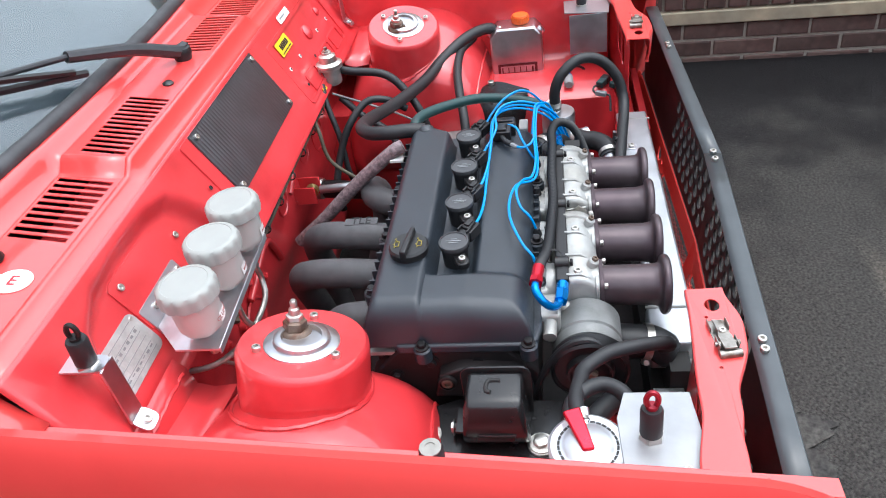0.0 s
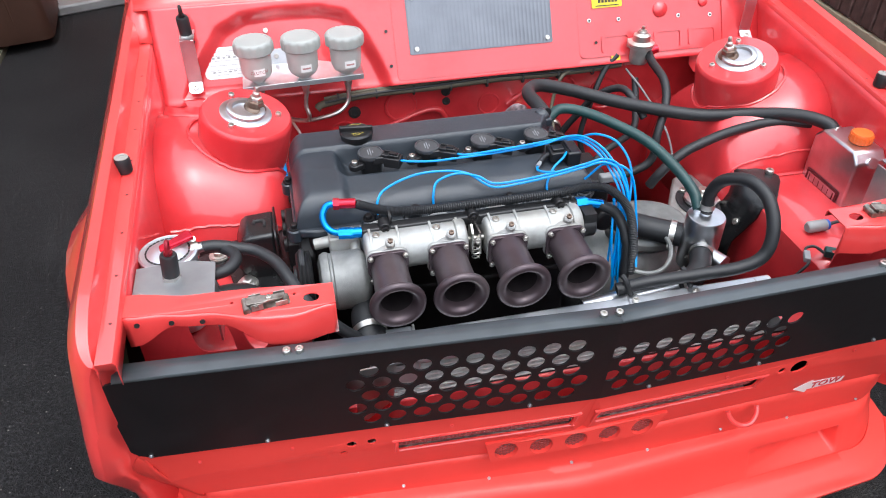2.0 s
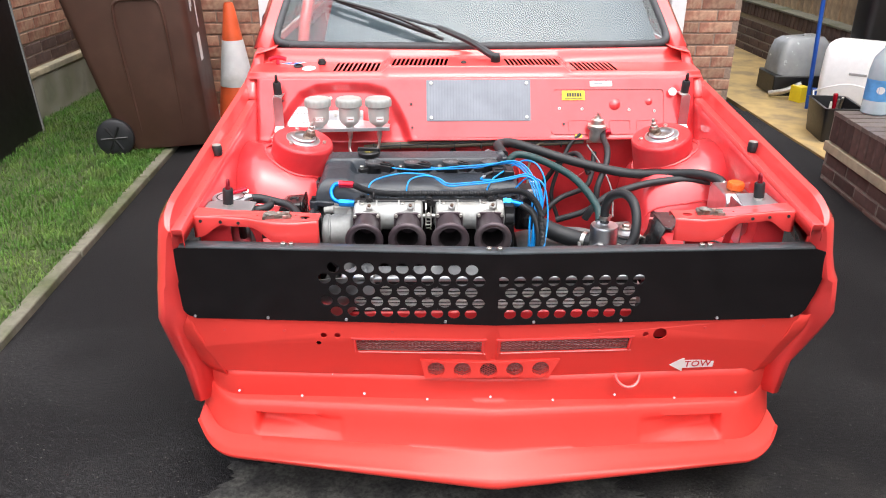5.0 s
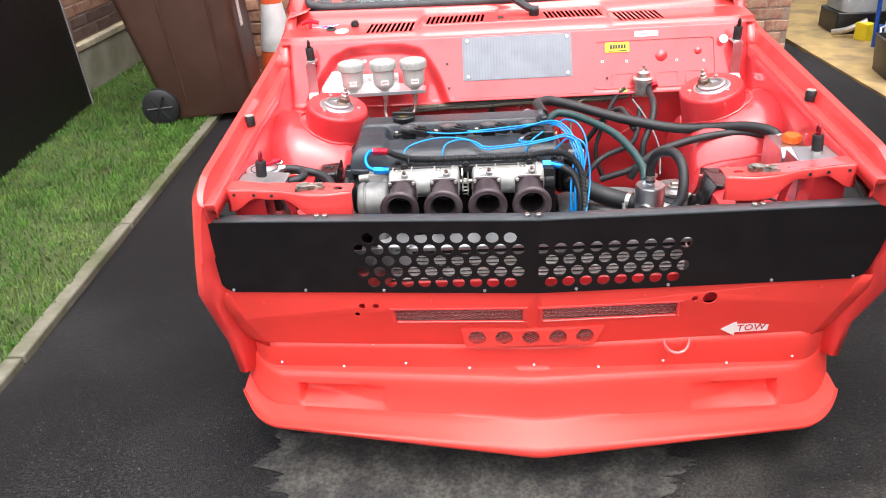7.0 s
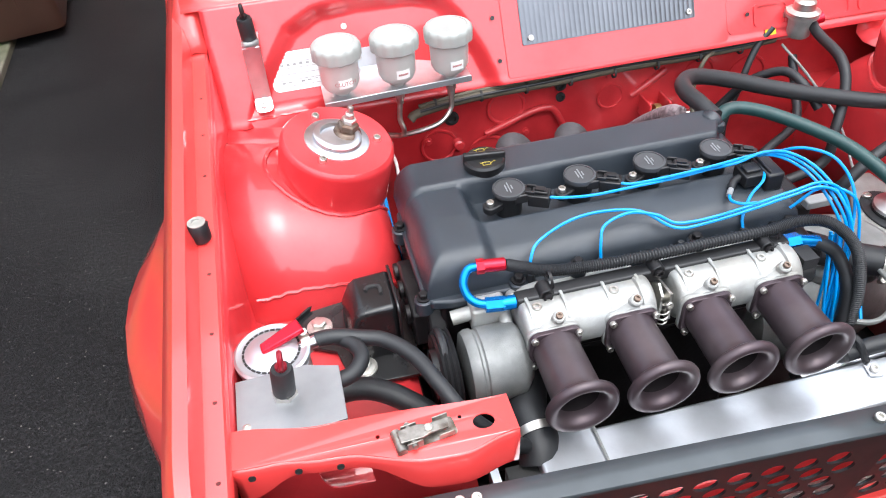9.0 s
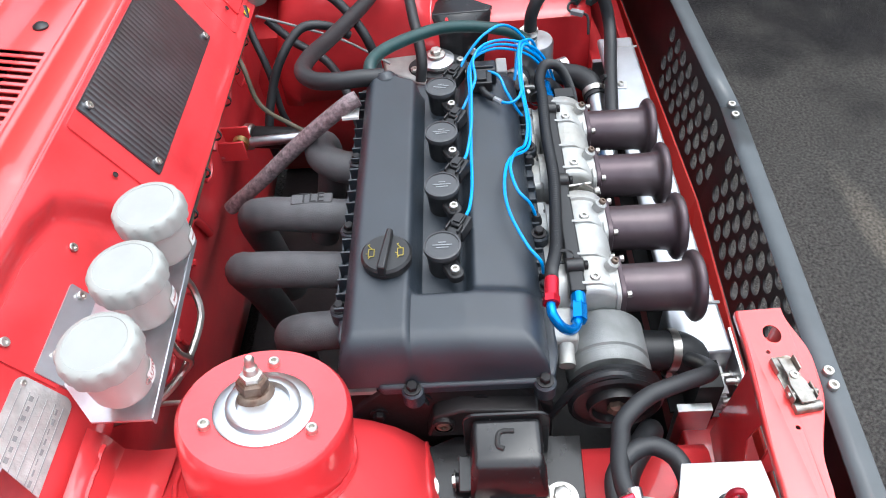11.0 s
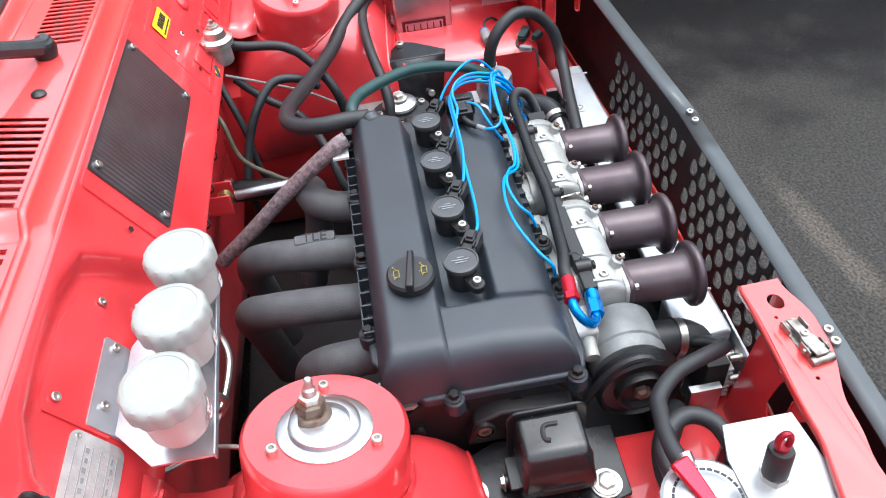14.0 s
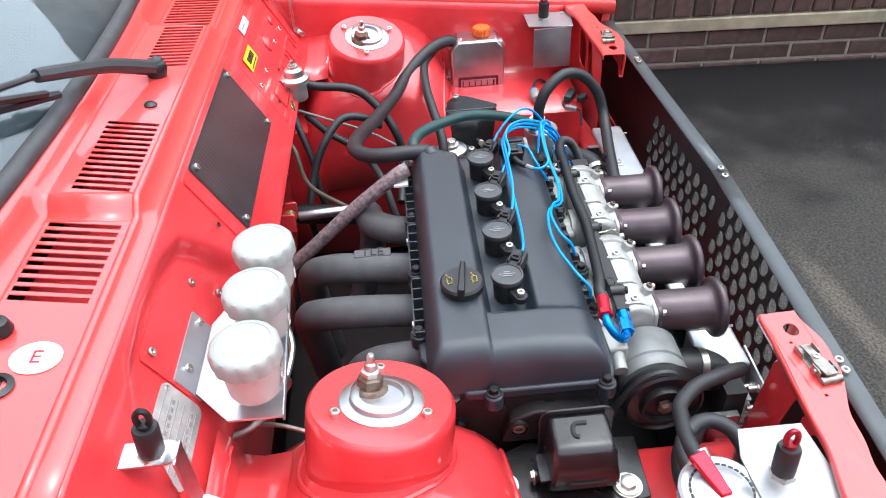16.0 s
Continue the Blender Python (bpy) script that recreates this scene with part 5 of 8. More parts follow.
for x, z in ((-0.424, 0.062), (-0.291, 0.039), (-0.27, -0.005)):
    screw(plenum, PM @ Vector((x, z, 0.004 - DEEP)), PM.to_3x3() @ Vector((0, 0, 1)), r=0.005, h=0.003)
cp = thing("blanking_plate", "glossy grey ribbed blanking plate bolted to the bulkhead", "plate", PM @ Vector((0, 0, 0)))
part("plate", on_plenum(flat(rounded(-0.146, 0.156, -0.012, 0.108, 0.003), depth=0.0025), 0.0045), CARBON, cp)
ribs = [-0.1445 + 0.299 * k / 288 for k in range(289)]
part("ribbed_face", on_plenum(Geo().loft([[(x, v, 0.0005 * abs(math.sin((x + 0.1445) / 0.0083 * math.pi))) for x in ribs] for v in (-0.0105, 0.1065)]), 0.0062), CARBON, cp, smooth=25)
for x, z in ((-0.132, 0.098), (0.144, 0.098), (0.144, -0.002), (-0.132, -0.002)):
    screw(cp, PM @ Vector((x, z, 0.0065)), PM.to_3x3() @ Vector((0, 0, 1)), r=0.005, h=0.004)
# firewall below, with pressings
rows = []
for z in np.linspace(0.69, 0.25, 12):
    rows.append([(x, 0.742 + 0.004 * math.sin(9 * x) * math.sin(20 * z) + (0.02 if z < 0.45 else 0), z) for x in np.linspace(-0.634, 0.634, 40)])
fw = part("firewall", Geo().loft(rows), RED_BAY, car, solid=0.0015, smooth=50)
for x, z, r in ((-0.166, 0.601, 0.036), (-0.29, 0.545, 0.035), (0.03, 0.585, 0.026), (0.20, 0.60, 0.032), (0.30, 0.58, 0.04), (-0.2, 0.51, 0.04)):
    part("pressing", Geo().lathe([(r, 0), (r * 0.96, 0.0035), (r * 0.86, 0.0035), (r * 0.80, 0.001), (0, 0.001)], (x, 0.741, z), (0, -1, 0), 28, caps=False), RED_BAY, fw)
for pts in ([(-0.205, 0.737, 0.555), (-0.174, 0.736, 0.566), (-0.120, 0.736, 0.585), (-0.085, 0.736, 0.586), (-0.066, 0.737, 0.560), (-0.05, 0.738, 0.52)], [(0.070, 0.738, 0.580), (0.10, 0.736, 0.601), (0.132, 0.737, 0.622)], [(0.09, 0.738, 0.545), (0.11, 0.735, 0.555), (0.125, 0.737, 0.54)]):
    part("pressed_rib", Geo().tube(pts, 0.0065, 10, 6), RED_BAY, fw, smooth=60)
for x, z, r in ((-0.266, 0.600, 0.013), (-0.067, 0.604, 0.0085), (-0.068, 0.627, 0.010)):
    part("grommet", Geo().lathe([(r, 0), (r, 0.004), (r * 0.6, 0.005), (r * 0.5, 0.0005), (0, 0.0005)], (x, 0.738, z), (0, -1, 0), 20, caps=False), RAD_BLACK, fw, "black rubber grommet")
for x, z in ((-0.31, 0.56), (-0.13, 0.545), (0.02, 0.632), (0.2, 0.63)):
    screw(fw, (x, 0.738, z), (0, -1, 0), r=0.005, h=0.006, mat=RED_BAY, socket=False)
part("bung", Geo().lathe([(0.010, 0), (0.010, 0.012), (0.007, 0.015), (0, 0.015)], (-0.256, 0.739, 0.547), (0, -1, 0), 18, caps=False), RED_BAY, fw)

# bay floor and front crossmember
part("undertray", Geo().box(-0.6, 0.6, 0.06, 0.76, 0.20, 0.205), DARK, car)
part("front_crossmember", Geo().box(-0.66, 0.66, 0.05, 0.10, 0.40, 0.474), RED_BAY, car, bevel=0.004)
# added black sheet that stands in for shade below the radiator top
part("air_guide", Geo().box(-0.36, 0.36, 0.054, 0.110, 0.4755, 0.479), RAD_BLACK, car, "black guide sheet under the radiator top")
for s in (-1, 1):
    part("nose_side", Geo().box(*sorted((s * 0.36, s * 0.66)), 0.03, 0.045, 0.44, 0.50), RED_BAY, car)

# cabin: windscreen, pillars, roof, sides
def screen(u, v):
    """u across (-1..1), v up (0..1) on the windscreen."""
    w = 0.628 - 0.105 * v
    return Vector((u * w, 0.912 + 0.53 * v + 0.05 * (abs(u) ** 2.2), 0.892 + 0.43 * v))


g = Geo().loft([[screen(u, v) for u in [-0.97, -0.968, -0.964, *np.linspace(-0.94, 0.94, 16), 0.964, 0.968, 0.97]] for v in [0.03, 0.032, 0.036, *np.linspace(0.06, 0.94, 10), 0.964, 0.968, 0.97]])
ws = part("windscreen", g, GLASS, car, "slightly tinted windscreen reflecting the sky", solid=0.004, smooth=60)
ws.visible_shadow = False
loop = [screen(u, 0.02) for u in np.linspace(-0.90, 0.90, 12)] + [screen(0.965, 0.04), screen(0.985, 0.10)] + [screen(0.985, v) for v in np.linspace(0.25, 0.9, 6)] + [screen(0.93, 0.985)] + [screen(u, 0.985) for u in np.linspace(0.85, -0.85, 10)] + [screen(-0.93, 0.985)] + [screen(-0.985, v) for v in np.linspace(0.9, 0.25, 6)] + [screen(-0.985, 0.10), screen(-0.965, 0.04), screen(-0.9, 0.02)]
part("screen_rubber", Geo().tube(loop, 0.0125, 10, 4), OLD_RUBBER, car, "black rubber windscreen seal", smooth=60)
for s in (-1, 1):
    rows = []
    for v in np.linspace(-0.02, 1.02, 8):
        a = screen(s * 1.0, v)
        rows.append([a + Vector((-s * 0.012, -0.006, -0.01)), a + Vector((0, -0.008, 0.006)), a + Vector((s * 0.03, 0.0, 0.012)), a + Vector((s * 0.055, 0.05, 0.0)), a + Vector((s * 0.05, 0.12, -0.02))])
    part("pillar", Geo().loft(rows), RED, car, solid=0.002)
    # wing top behind the bonnet and the body side
    rows = []
    for y in (0.90, 1.0, 1.3, 1.8, 2.4, 3.0, 3.35):
        zt = 0.80 + 0.03 * min(1, (y - 0.90) * 3)
        b2 = 0.08 * math.exp(-(((y - 2.85) / 0.3) ** 2))
        rows.append([(s * 0.60, y, 0.90), (s * 0.655, y, 0.885), (s * 0.690, y, zt + 0.02), (s * 0.715, y, 0.72), (s * (0.725 + b2), y, 0.55), (s * (0.72 + b2), y, 0.35), (s * 0.70, y, 0.2)])
    part("body_side", Geo().loft(rows), RED, car, solid=0.002, smooth=60)
    sg = Geo().loft([[(s * (0.645 - 0.13 * v), 1.06 + 0.50 * v, 0.895 + 0.42 * v), (s * (0.655 - 0.13 * v), 2.65 + 0.1 * v, 0.895 + 0.42 * v)] for v in (0, 1)])
    part("rear_quarter", Geo().loft([[(s * 0.668, 2.62, 0.888), (s * 0.668, 3.0, 0.886), (s * 0.69, 3.36, 0.72)], [(s * 0.60, 2.68, 1.10), (s * 0.615, 2.95, 1.10), (s * 0.645, 3.19, 0.95)], [(s * 0.535, 2.76, 1.325), (s * 0.55, 2.92, 1.325), (s * 0.575, 3.02, 1.31)]]), RED, car, solid=0.003)
    gl = part("side_window", sg, GLASS, car, solid=0.004)
    gl.visible_shadow = False
rows = []
for y, zc in ((1.45, 1.325), (1.52, 1.36), (1.9, 1.385), (2.4, 1.385), (2.85, 1.36), (3.0, 1.33)):
    rows.append([(x, y, zc - 0.05 * (abs(x) / 0.56) ** 3) for x in np.linspace(-0.56, 0.56, 13)])
part("roof", Geo().loft(rows), RED, car, solid=0.003, smooth=60)
part("tailgate", Geo().loft([[(x, 3.0 + 0.4 * v, 1.33 - 0.9 * v) for x in np.linspace(-0.6 - 0.1 * v, 0.6 + 0.1 * v, 6)] for v in np.linspace(0, 1, 4)]), RED, car, solid=0.003)
# cabin interior seen through the glass
part("dashboard", Geo().loft([[(x, y, z) for x in np.linspace(-0.60, 0.60, 6)] for y, z in ((0.945, 0.872), (1.15, 0.872), (1.26, 0.85), (1.28, 0.7), (1.28, 0.4))]), INTERIOR, car, solid=0.01)
part("cabin_floor", Geo().box(-0.66, 0.66, 1.0, 3.3, 0.2, 0.22).box(-0.66, 0.66, 3.2, 3.25, 0.2, 0.9), INTERIOR, car)
for s in (-1, 1):
    part("roll_cage", Geo().tube([(s * 0.56, 1.16, 0.3), (s * 0.55, 1.14, 0.88), (s * 0.50, 1.40, 1.14), (s * 0.46, 1.58, 1.28), (s * 0.46, 2.2, 1.32), (s * 0.52, 2.25, 0.4)], 0.019, 12, 6), RED, car, "red roll-cage tube")
part("cage_bar", Geo().tube([(-0.46, 2.2, 1.32), (0, 2.2, 1.325), (0.46, 2.2, 1.32)], 0.019, 12).tube([(-0.5, 2.25, 0.6), (0.46, 2.2, 1.30)], 0.017, 10), RED, car)
part("seat_shell", Geo().tube([(-0.33, 1.95, 0.35), (-0.33, 2.12, 0.6), (-0.33, 2.22, 0.95), (-0.33, 2.25, 1.1)], [0.19, 0.13], 16), INTERIOR, car, "dark bucket seat")
# the sheet's colour also carries the windscreen's reflection of the sky
g = Geo().loft([[screen(u, v) + Vector((0, 0.012, -0.010)) for u in np.linspace(-0.74, 0.93, 12)] for v in np.linspace(0.01, 0.97, 8)])
part("sunshade", g, SHADE, car, "pale blue-grey sunshade behind the glass", solid=0.003, smooth=60)
# white lettering band on the screen: readable word is a name, so plain bars
for u0, u1, v0 in ((-0.42, -0.25, 0.62), (-0.20, -0.06, 0.60), (0.0, 0.12, 0.585), (0.18, 0.25, 0.58), (0.31, 0.42, 0.58), (0.48, 0.60, 0.58)):
    part("screen_bar", Geo().loft([[screen(u, v) + Vector((0, -0.005, 0.004)) for u in np.linspace(u0, u1, 4)] for v in (v0, 0.76)]), WHITE, car, "white printed bar on the screen")
cog = []
for k in range(48):
    rr_ = 0.105 if k % 4 < 2 else 0.085
    cog.append(screen(-0.56 + rr_ * 1.25 * math.cos(k * math.pi / 24), 0.62 + rr_ * 1.2 * math.sin(k * math.pi / 24)) + Vector((0, -0.005, 0.004)))
part("screen_cog", Geo().add([screen(-0.56, 0.62) + Vector((0, -0.005, 0.004))] + cog, [(0, 1 + k, 1 + (k + 1) % 48) for k in range(48)]), WHITE, car, "white toothed disc printed on the screen")
for s in (-1, 1):
    for y in (0.53, 2.85):
        w = part("wheel", Geo().lathe([(0.16, -0.085), (0.25, -0.09), (0.275, -0.07), (0.275, 0.07), (0.25, 0.09), (0.16, 0.085)], (s * 0.655, y, 0.275), (1, 0, 0), 36), RUBBER, car, "black tyre on a dark rim")
        part("rim", Geo().lathe([(0.16, -0.06), (0.165, 0.082), (0.15, 0.082), (0.13, 0.03), (0.03, 0.04), (0.0, 0.04)], (s * 0.655, y, 0.275), (s, 0, 0), 30, caps=False), GREY_PLASTIC, w)

# wiper on the scuttle
wp = thing("wiper", "black windscreen wiper parked across the glass", "wiper", (0.06, 0.842, 0.87))
piv = Vector((0.060, 0.842, scuttle_z(0.842, 0) + 0.008))
tip = screen(-0.745, 0.27) + Vector((0, -0.03, 0.02))
mid = screen(-0.17, 0.09) + Vector((0, -0.03, 0.025))
part("pivot_cap", Geo().lathe([(0.014, -0.008), (0.015, 0.008), (0.011, 0.014)], piv, (0, -0.25, 1), 18), BLACK, wp)
part("arm", Geo().tube([piv + Vector((0.012, 0, 0.006)), piv + Vector((-0.01, 0.004, 0.010)), piv.lerp(mid, 0.45) + Vector((0, 0, 0.010)), mid], [0.0125, 0.009], 8), WIPER, wp)
part("arm_rod", Geo().tube([mid, tip.lerp(mid, 0.35)], 0.0045, 8), WIPER, wp)
b0, b1 = screen(-0.15, 0.045) + Vector((0, -0.018, 0.012)), screen(-0.76, 0.29) + Vector((0, -0.018, 0.012))
part("blade", Geo().tube([b0, b0.lerp(b1, 0.5), b1], 0.006, 6), RUBBER, wp)
part("blade_frame", Geo().tube([b0.lerp(b1, 0.06) + Vector((0, -0.006, 0.006)), b0.lerp(b1, 0.45) + Vector((0, -0.016, 0.016)), tip, b0.lerp(b1, 0.93) + Vector((0, -0.006, 0.006))], 0.005, 6), BLACK, wp)
# small things on the scuttle
part("washer_jet", Geo().lathe([(0.009, 0), (0.009, 0.003), (0.005, 0.006)], (-0.035, 0.832, scuttle_z(0.832, 0)), (0, -0.1, 1), 16), BLACK, scuttle)
def scuttle_m(x, y):
    return Matrix.Translation((x, y, scuttle_z(y) + 0.0018)) @ pose(0, 0, 0, math.degrees(math.atan(0.1)), 0, 0)
es = part("round_sticker", flat(ring(0, 0, 0.023, 28, 0.020), depth=0.0008).move(scuttle_m(-0.492, 0.836) @ pose(0, 0, 0, 0, 0, -90)), WHITE, scuttle, "white round extinguisher sticker")
part("letter", lettering("E", 0.022).move(scuttle_m(-0.492, 0.836) @ pose(0, 0, 0.0006, 0, 0, -90)), RED_INK, es)
ts = part("triangle_sticker", flat([(-0.055, 0.026), (0.055, 0.034), (0.0, -0.04)], depth=0.0008).move(scuttle_m(-0.545, 0.884) @ pose(0, 0, 0, 0, 0, 8) @ Matrix.Diagonal((0.85, 0.4, 1, 1))), WHITE, scuttle, "white triangular sticker with a blue field")
part("sticker_field", flat([(-0.038, 0.019), (0.038, 0.025), (0.0, -0.028)], depth=0.0008).move(scuttle_m(-0.545, 0.884) @ pose(0, 0, 0, 0, 0, 8) @ Matrix.Diagonal((0.85, 0.4, 1, 1)) @ pose(0, 0, 0.0006)), BLUE_INK, ts)
part("sticker_flash", flat([(0.0, 0.02), (0.014, 0.016), (0.0, -0.006), (0.006, -0.01), (-0.012, -0.03), (-0.004, -0.006), (-0.012, 0.0)], depth=0.0008).move(scuttle_m(-0.545, 0.884) @ pose(0, 0, 0, 0, 0, 8) @ Matrix.Diagonal((0.85, 0.4, 1, 1)) @ pose(0, 0, 0.0011)), RED_INK, ts)
part("pull_knob", Geo().lathe([(0.010, 0), (0.013, 0.006), (0.009, 0.016), (0, 0.018)], (-0.458, 0.880, scuttle_z(0.880)), (0, -0.2, 1), 18, caps=False), BLACK, scuttle)
part("rubber_grommet", Geo().lathe([(0.014, 0), (0.015, 0.004), (0.009, 0.006), (0.008, 0.001), (0, 0.001)], (-0.526, 0.858, scuttle_z(0.858)), (0, -0.2, 1), 18, caps=False), BLACK, scuttle)
hz = scuttle_z(0.885)
part("pull_handle", Geo().tube([(-0.615, 0.885, hz + 0.014), (-0.59, 0.885, hz + 0.02), (-0.565, 0.885, hz + 0.014)], 0.006, 8).cyl((-0.59, 0.885, hz + 0.018), (-0.59, 0.878, hz), 0.005, n=8), RED_AN, scuttle, "dark red pull handle")

# ---- the engine ----
eng = thing("engine", "black-covered four-cylinder engine filling the red bay", "engine", (-0.17, 0.37, 0.3))
CX0, CX1, CY0, CY1, CZ = -0.412, 0.078, 0.266, 0.484, 0.652


def cover_z(x, y):
    end = 1 - sstep(-0.338, -0.318, x)
    ridge = sstep(0.396, 0.410, y) * (1 - 0.25 * sstep(0.462, 0.484, y))
    xe = CX1 - 0.012 - 0.55 * max(0.0, 0.458 - y)
    ridge *= 1 - sstep(xe - 0.010, xe + 0.002, x)
    front = 1 - sstep(0.338, 0.352, y)
    zf = 0.697 - 0.16 * max(0, 0.338 - y)
    z = 0.680 + (zf - 0.680) * front
    z = z + (0.714 - z) * ridge
    ze = 0.708 - 0.10 * max(0, 0.35 - y)
    z = z + (max(ze, z) - z) * end
    e = max(0.0, min(x - CX0, (CX1 - x) * 1.6, y - CY0, (CY1 - y) * 1.5)) / 0.034
    return CZ + (z - CZ) * math.sqrt(max(0, 1 - (1 - min(1, e)) ** 2.4))


xs, ys = np.linspace(CX0, CX1, 150), np.linspace(CY0, CY1, 76)
cover = part("cam_cover", Geo().loft([[(x, y, cover_z(x, y)) for x in xs] for y in ys]), COVER, eng, "satin black plastic cam cover", smooth=50)
fl = [(CX0 - 0.004, 0.285), (CX0 - 0.004, 0.44), (CX0 + 0.03, 0.47), (CX0 + 0.06, 0.492), (CX1, 0.492), (CX1 + 0.006, 0.47), (CX1 + 0.006, 0.275), (CX1 - 0.01, 0.258), (CX0 + 0.03, 0.256), (CX0 + 0.004, 0.262)]
part("cover_flange", Geo().prism(fl, CZ - 0.010, CZ + 0.004), COVER, cover, bevel=0.003)
for x, y, z in ((-0.417, 0.408, 0.655), (-0.415, 0.273, 0.655), (-0.316, 0.490, 0.664), (-0.198, 0.488, 0.666), (-0.07, 0.488, 0.664), (0.072, 0.486, 0.66), (-0.225, 0.262, 0.668), (-0.07, 0.262, 0.668), (0.06, 0.265, 0.66), (-0.3, 0.262, 0.662)):
    part("bolt_boss", Geo().cyl((x, y, z - 0.022), (x, y, z), 0.0115, n=16, b=0.002), COVER, cover)
    screw(cover, (x, y, z), r=0.006, h=0.009, mat=DARK, socket=False)
rb = Geo()
for k in range(18):
    x = -0.305 + k * 0.0205
    rb.box(x - 0.0012, x + 0.0012, 0.2595, 0.272, CZ - 0.006, CZ + 0.011)
part("edge_ribs", rb, COVER, cover)
rr2 = Geo().box(-0.325, 0.070, 0.4945, 0.4965, CZ - 0.006, CZ + 0.006)
for k in range(20):
    x = -0.322 + k * 0.0205
    rr2.box(x - 0.0012, x + 0.0012, 0.4825, 0.4945, CZ - 0.006, CZ + 0.020)
part("rear_ribs", rr2, COVER, cover)
# oil filler cap
cap = part("oil_cap", Geo().lathe([(0.024, 0.0), (0.027, 0.004), (0.0275, 0.013), (0.025, 0.016), (0.0, 0.0165)], (-0.293, 0.431, 0.711), n=36, caps=False), BLACK, eng, "black oil filler cap")
part("grip", Geo().prism([(-0.028, -0.0045), (0.028, -0.0035), (0.028, 0.0035), (-0.028, 0.0045)], 0.008, 0.024, Matrix.Translation((-0.293, 0.431, 0.711)) @ pose(0, 0, 0, 0, 0, -8)), BLACK, cap, bevel=0.002)
for d in (-1, 1):
    mk = Geo()
    mm = Matrix.Translation((-0.293, 0.431 + d * 0.0155, 0.7278))
    for x0, y0, x1, y1 in ((-0.006, -0.003, 0.004, -0.003), (0.004, -0.003, 0.004, 0.003), (0.004, 0.003, -0.006, 0.003), (-0.006, 0.003, -0.006, -0.003), (0.004, -0.001, 0.010, 0.004), (0.010, 0.004, 0.011, 0.002), (-0.002, 0.003, -0.002, 0.0055), (-0.006, 0.001, -0.009, 0.003)):
        mk.tube([mm @ Vector((x0, y0, 0.0003)), mm @ Vector((x1, y1, 0.0003))], 0.0005, 5)
    part("oil_symbol", mk, OIL_MARK, cap)
part("head", Geo().box(-0.395, 0.065, 0.270, 0.478, 0.50, CZ - 0.008), DARK, eng, bevel=0.006)
part("block", Geo().box(-0.385, 0.055, 0.275, 0.46, 0.22, 0.50), DARK, eng, bevel=0.01)
tc = Geo().prism([(0.262, 0.30), (0.49, 0.30), (0.485, 0.60), (0.44, 0.648), (0.30, 0.642), (0.262, 0.60)], -0.412, -0.388, Matrix(((0, 0, 1, 0), (1, 0, 0, 0), (0, 1, 0, 0), (0, 0, 0, 1))))
timing = part("timing_cover", tc, DARK, eng, bevel=0.004)
for y, z in ((0.29, 0.60), (0.34, 0.62), (0.40, 0.625), (0.45, 0.60), (0.30, 0.54), (0.46, 0.54), (0.37, 0.58)):
    screw(timing, (-0.412, y, z), (-1, 0, 0), r=0.0065, h=0.008, mat=DARK, socket=False)
part("alloy_edge", Geo().box(-0.409, -0.37, 0.40, 0.487, 0.634, 0.640), CAST, eng)
part("gearbox", Geo().lathe([(0.05, 0.0), (0.10, 0.02), (0.115, 0.10), (0.10, 0.2), (0.08, 0.26), (0.04, 0.28)], (0.06, 0.36, 0.42), (1, 0, 0), 28), DULL_CAST, eng, "grey cast alloy gearbox")
part("bellhousing_top", Geo().prism(ring(0.22, 0.33, 0.085, 24, 0.07), 0.50, 0.530), DULL_CAST, eng, bevel=0.01)
# end-of-head sensors and housings by the gearbox end
part("water_housing", Geo().box(0.07, 0.125, 0.30, 0.40, 0.56, 0.65).cyl((0.10, 0.30, 0.60), (0.10, 0.25, 0.60), 0.02), DARK, eng, bevel=0.006)
cs = part("cam_sensor", Geo().box(0.038, 0.062, 0.296, 0.338, 0.690, 0.716).cyl((0.055, 0.318, 0.67), (0.055, 0.318, 0.70), 0.013), BLACK, eng, "black cam sensor with its plug", bevel=0.003)
part("plug", Geo().box(0.012, 0.040, 0.303, 0.333, 0.698, 0.714).box(0.016, 0.036, 0.310, 0.326, 0.714, 0.718).box(0.041, 0.044, 0.300, 0.335, 0.694, 0.720), BLACK, cs, bevel=0.0015)
part("sleeve", Geo().tube([(0.014, 0.318, 0.705), (0.002, 0.313, 0.704), (-0.008, 0.302, 0.702)], 0.0048, 10, 4), RUBBER, cs)
part("tape", Geo().tube([(-0.006, 0.304, 0.7025), (-0.016, 0.292, 0.701)], 0.0036, 8, 3), PRINT, cs, "pale grey tape")
part("white_plug", Geo().box(0.095, 0.13, 0.278, 0.294, 0.660, 0.672), GREY_PLASTIC, eng, bevel=0.002)
part("barcode_tag", Geo().box(0.0, 0.028, 0.489, 0.512, 0.676, 0.680), WHITE, eng, "white label tag")


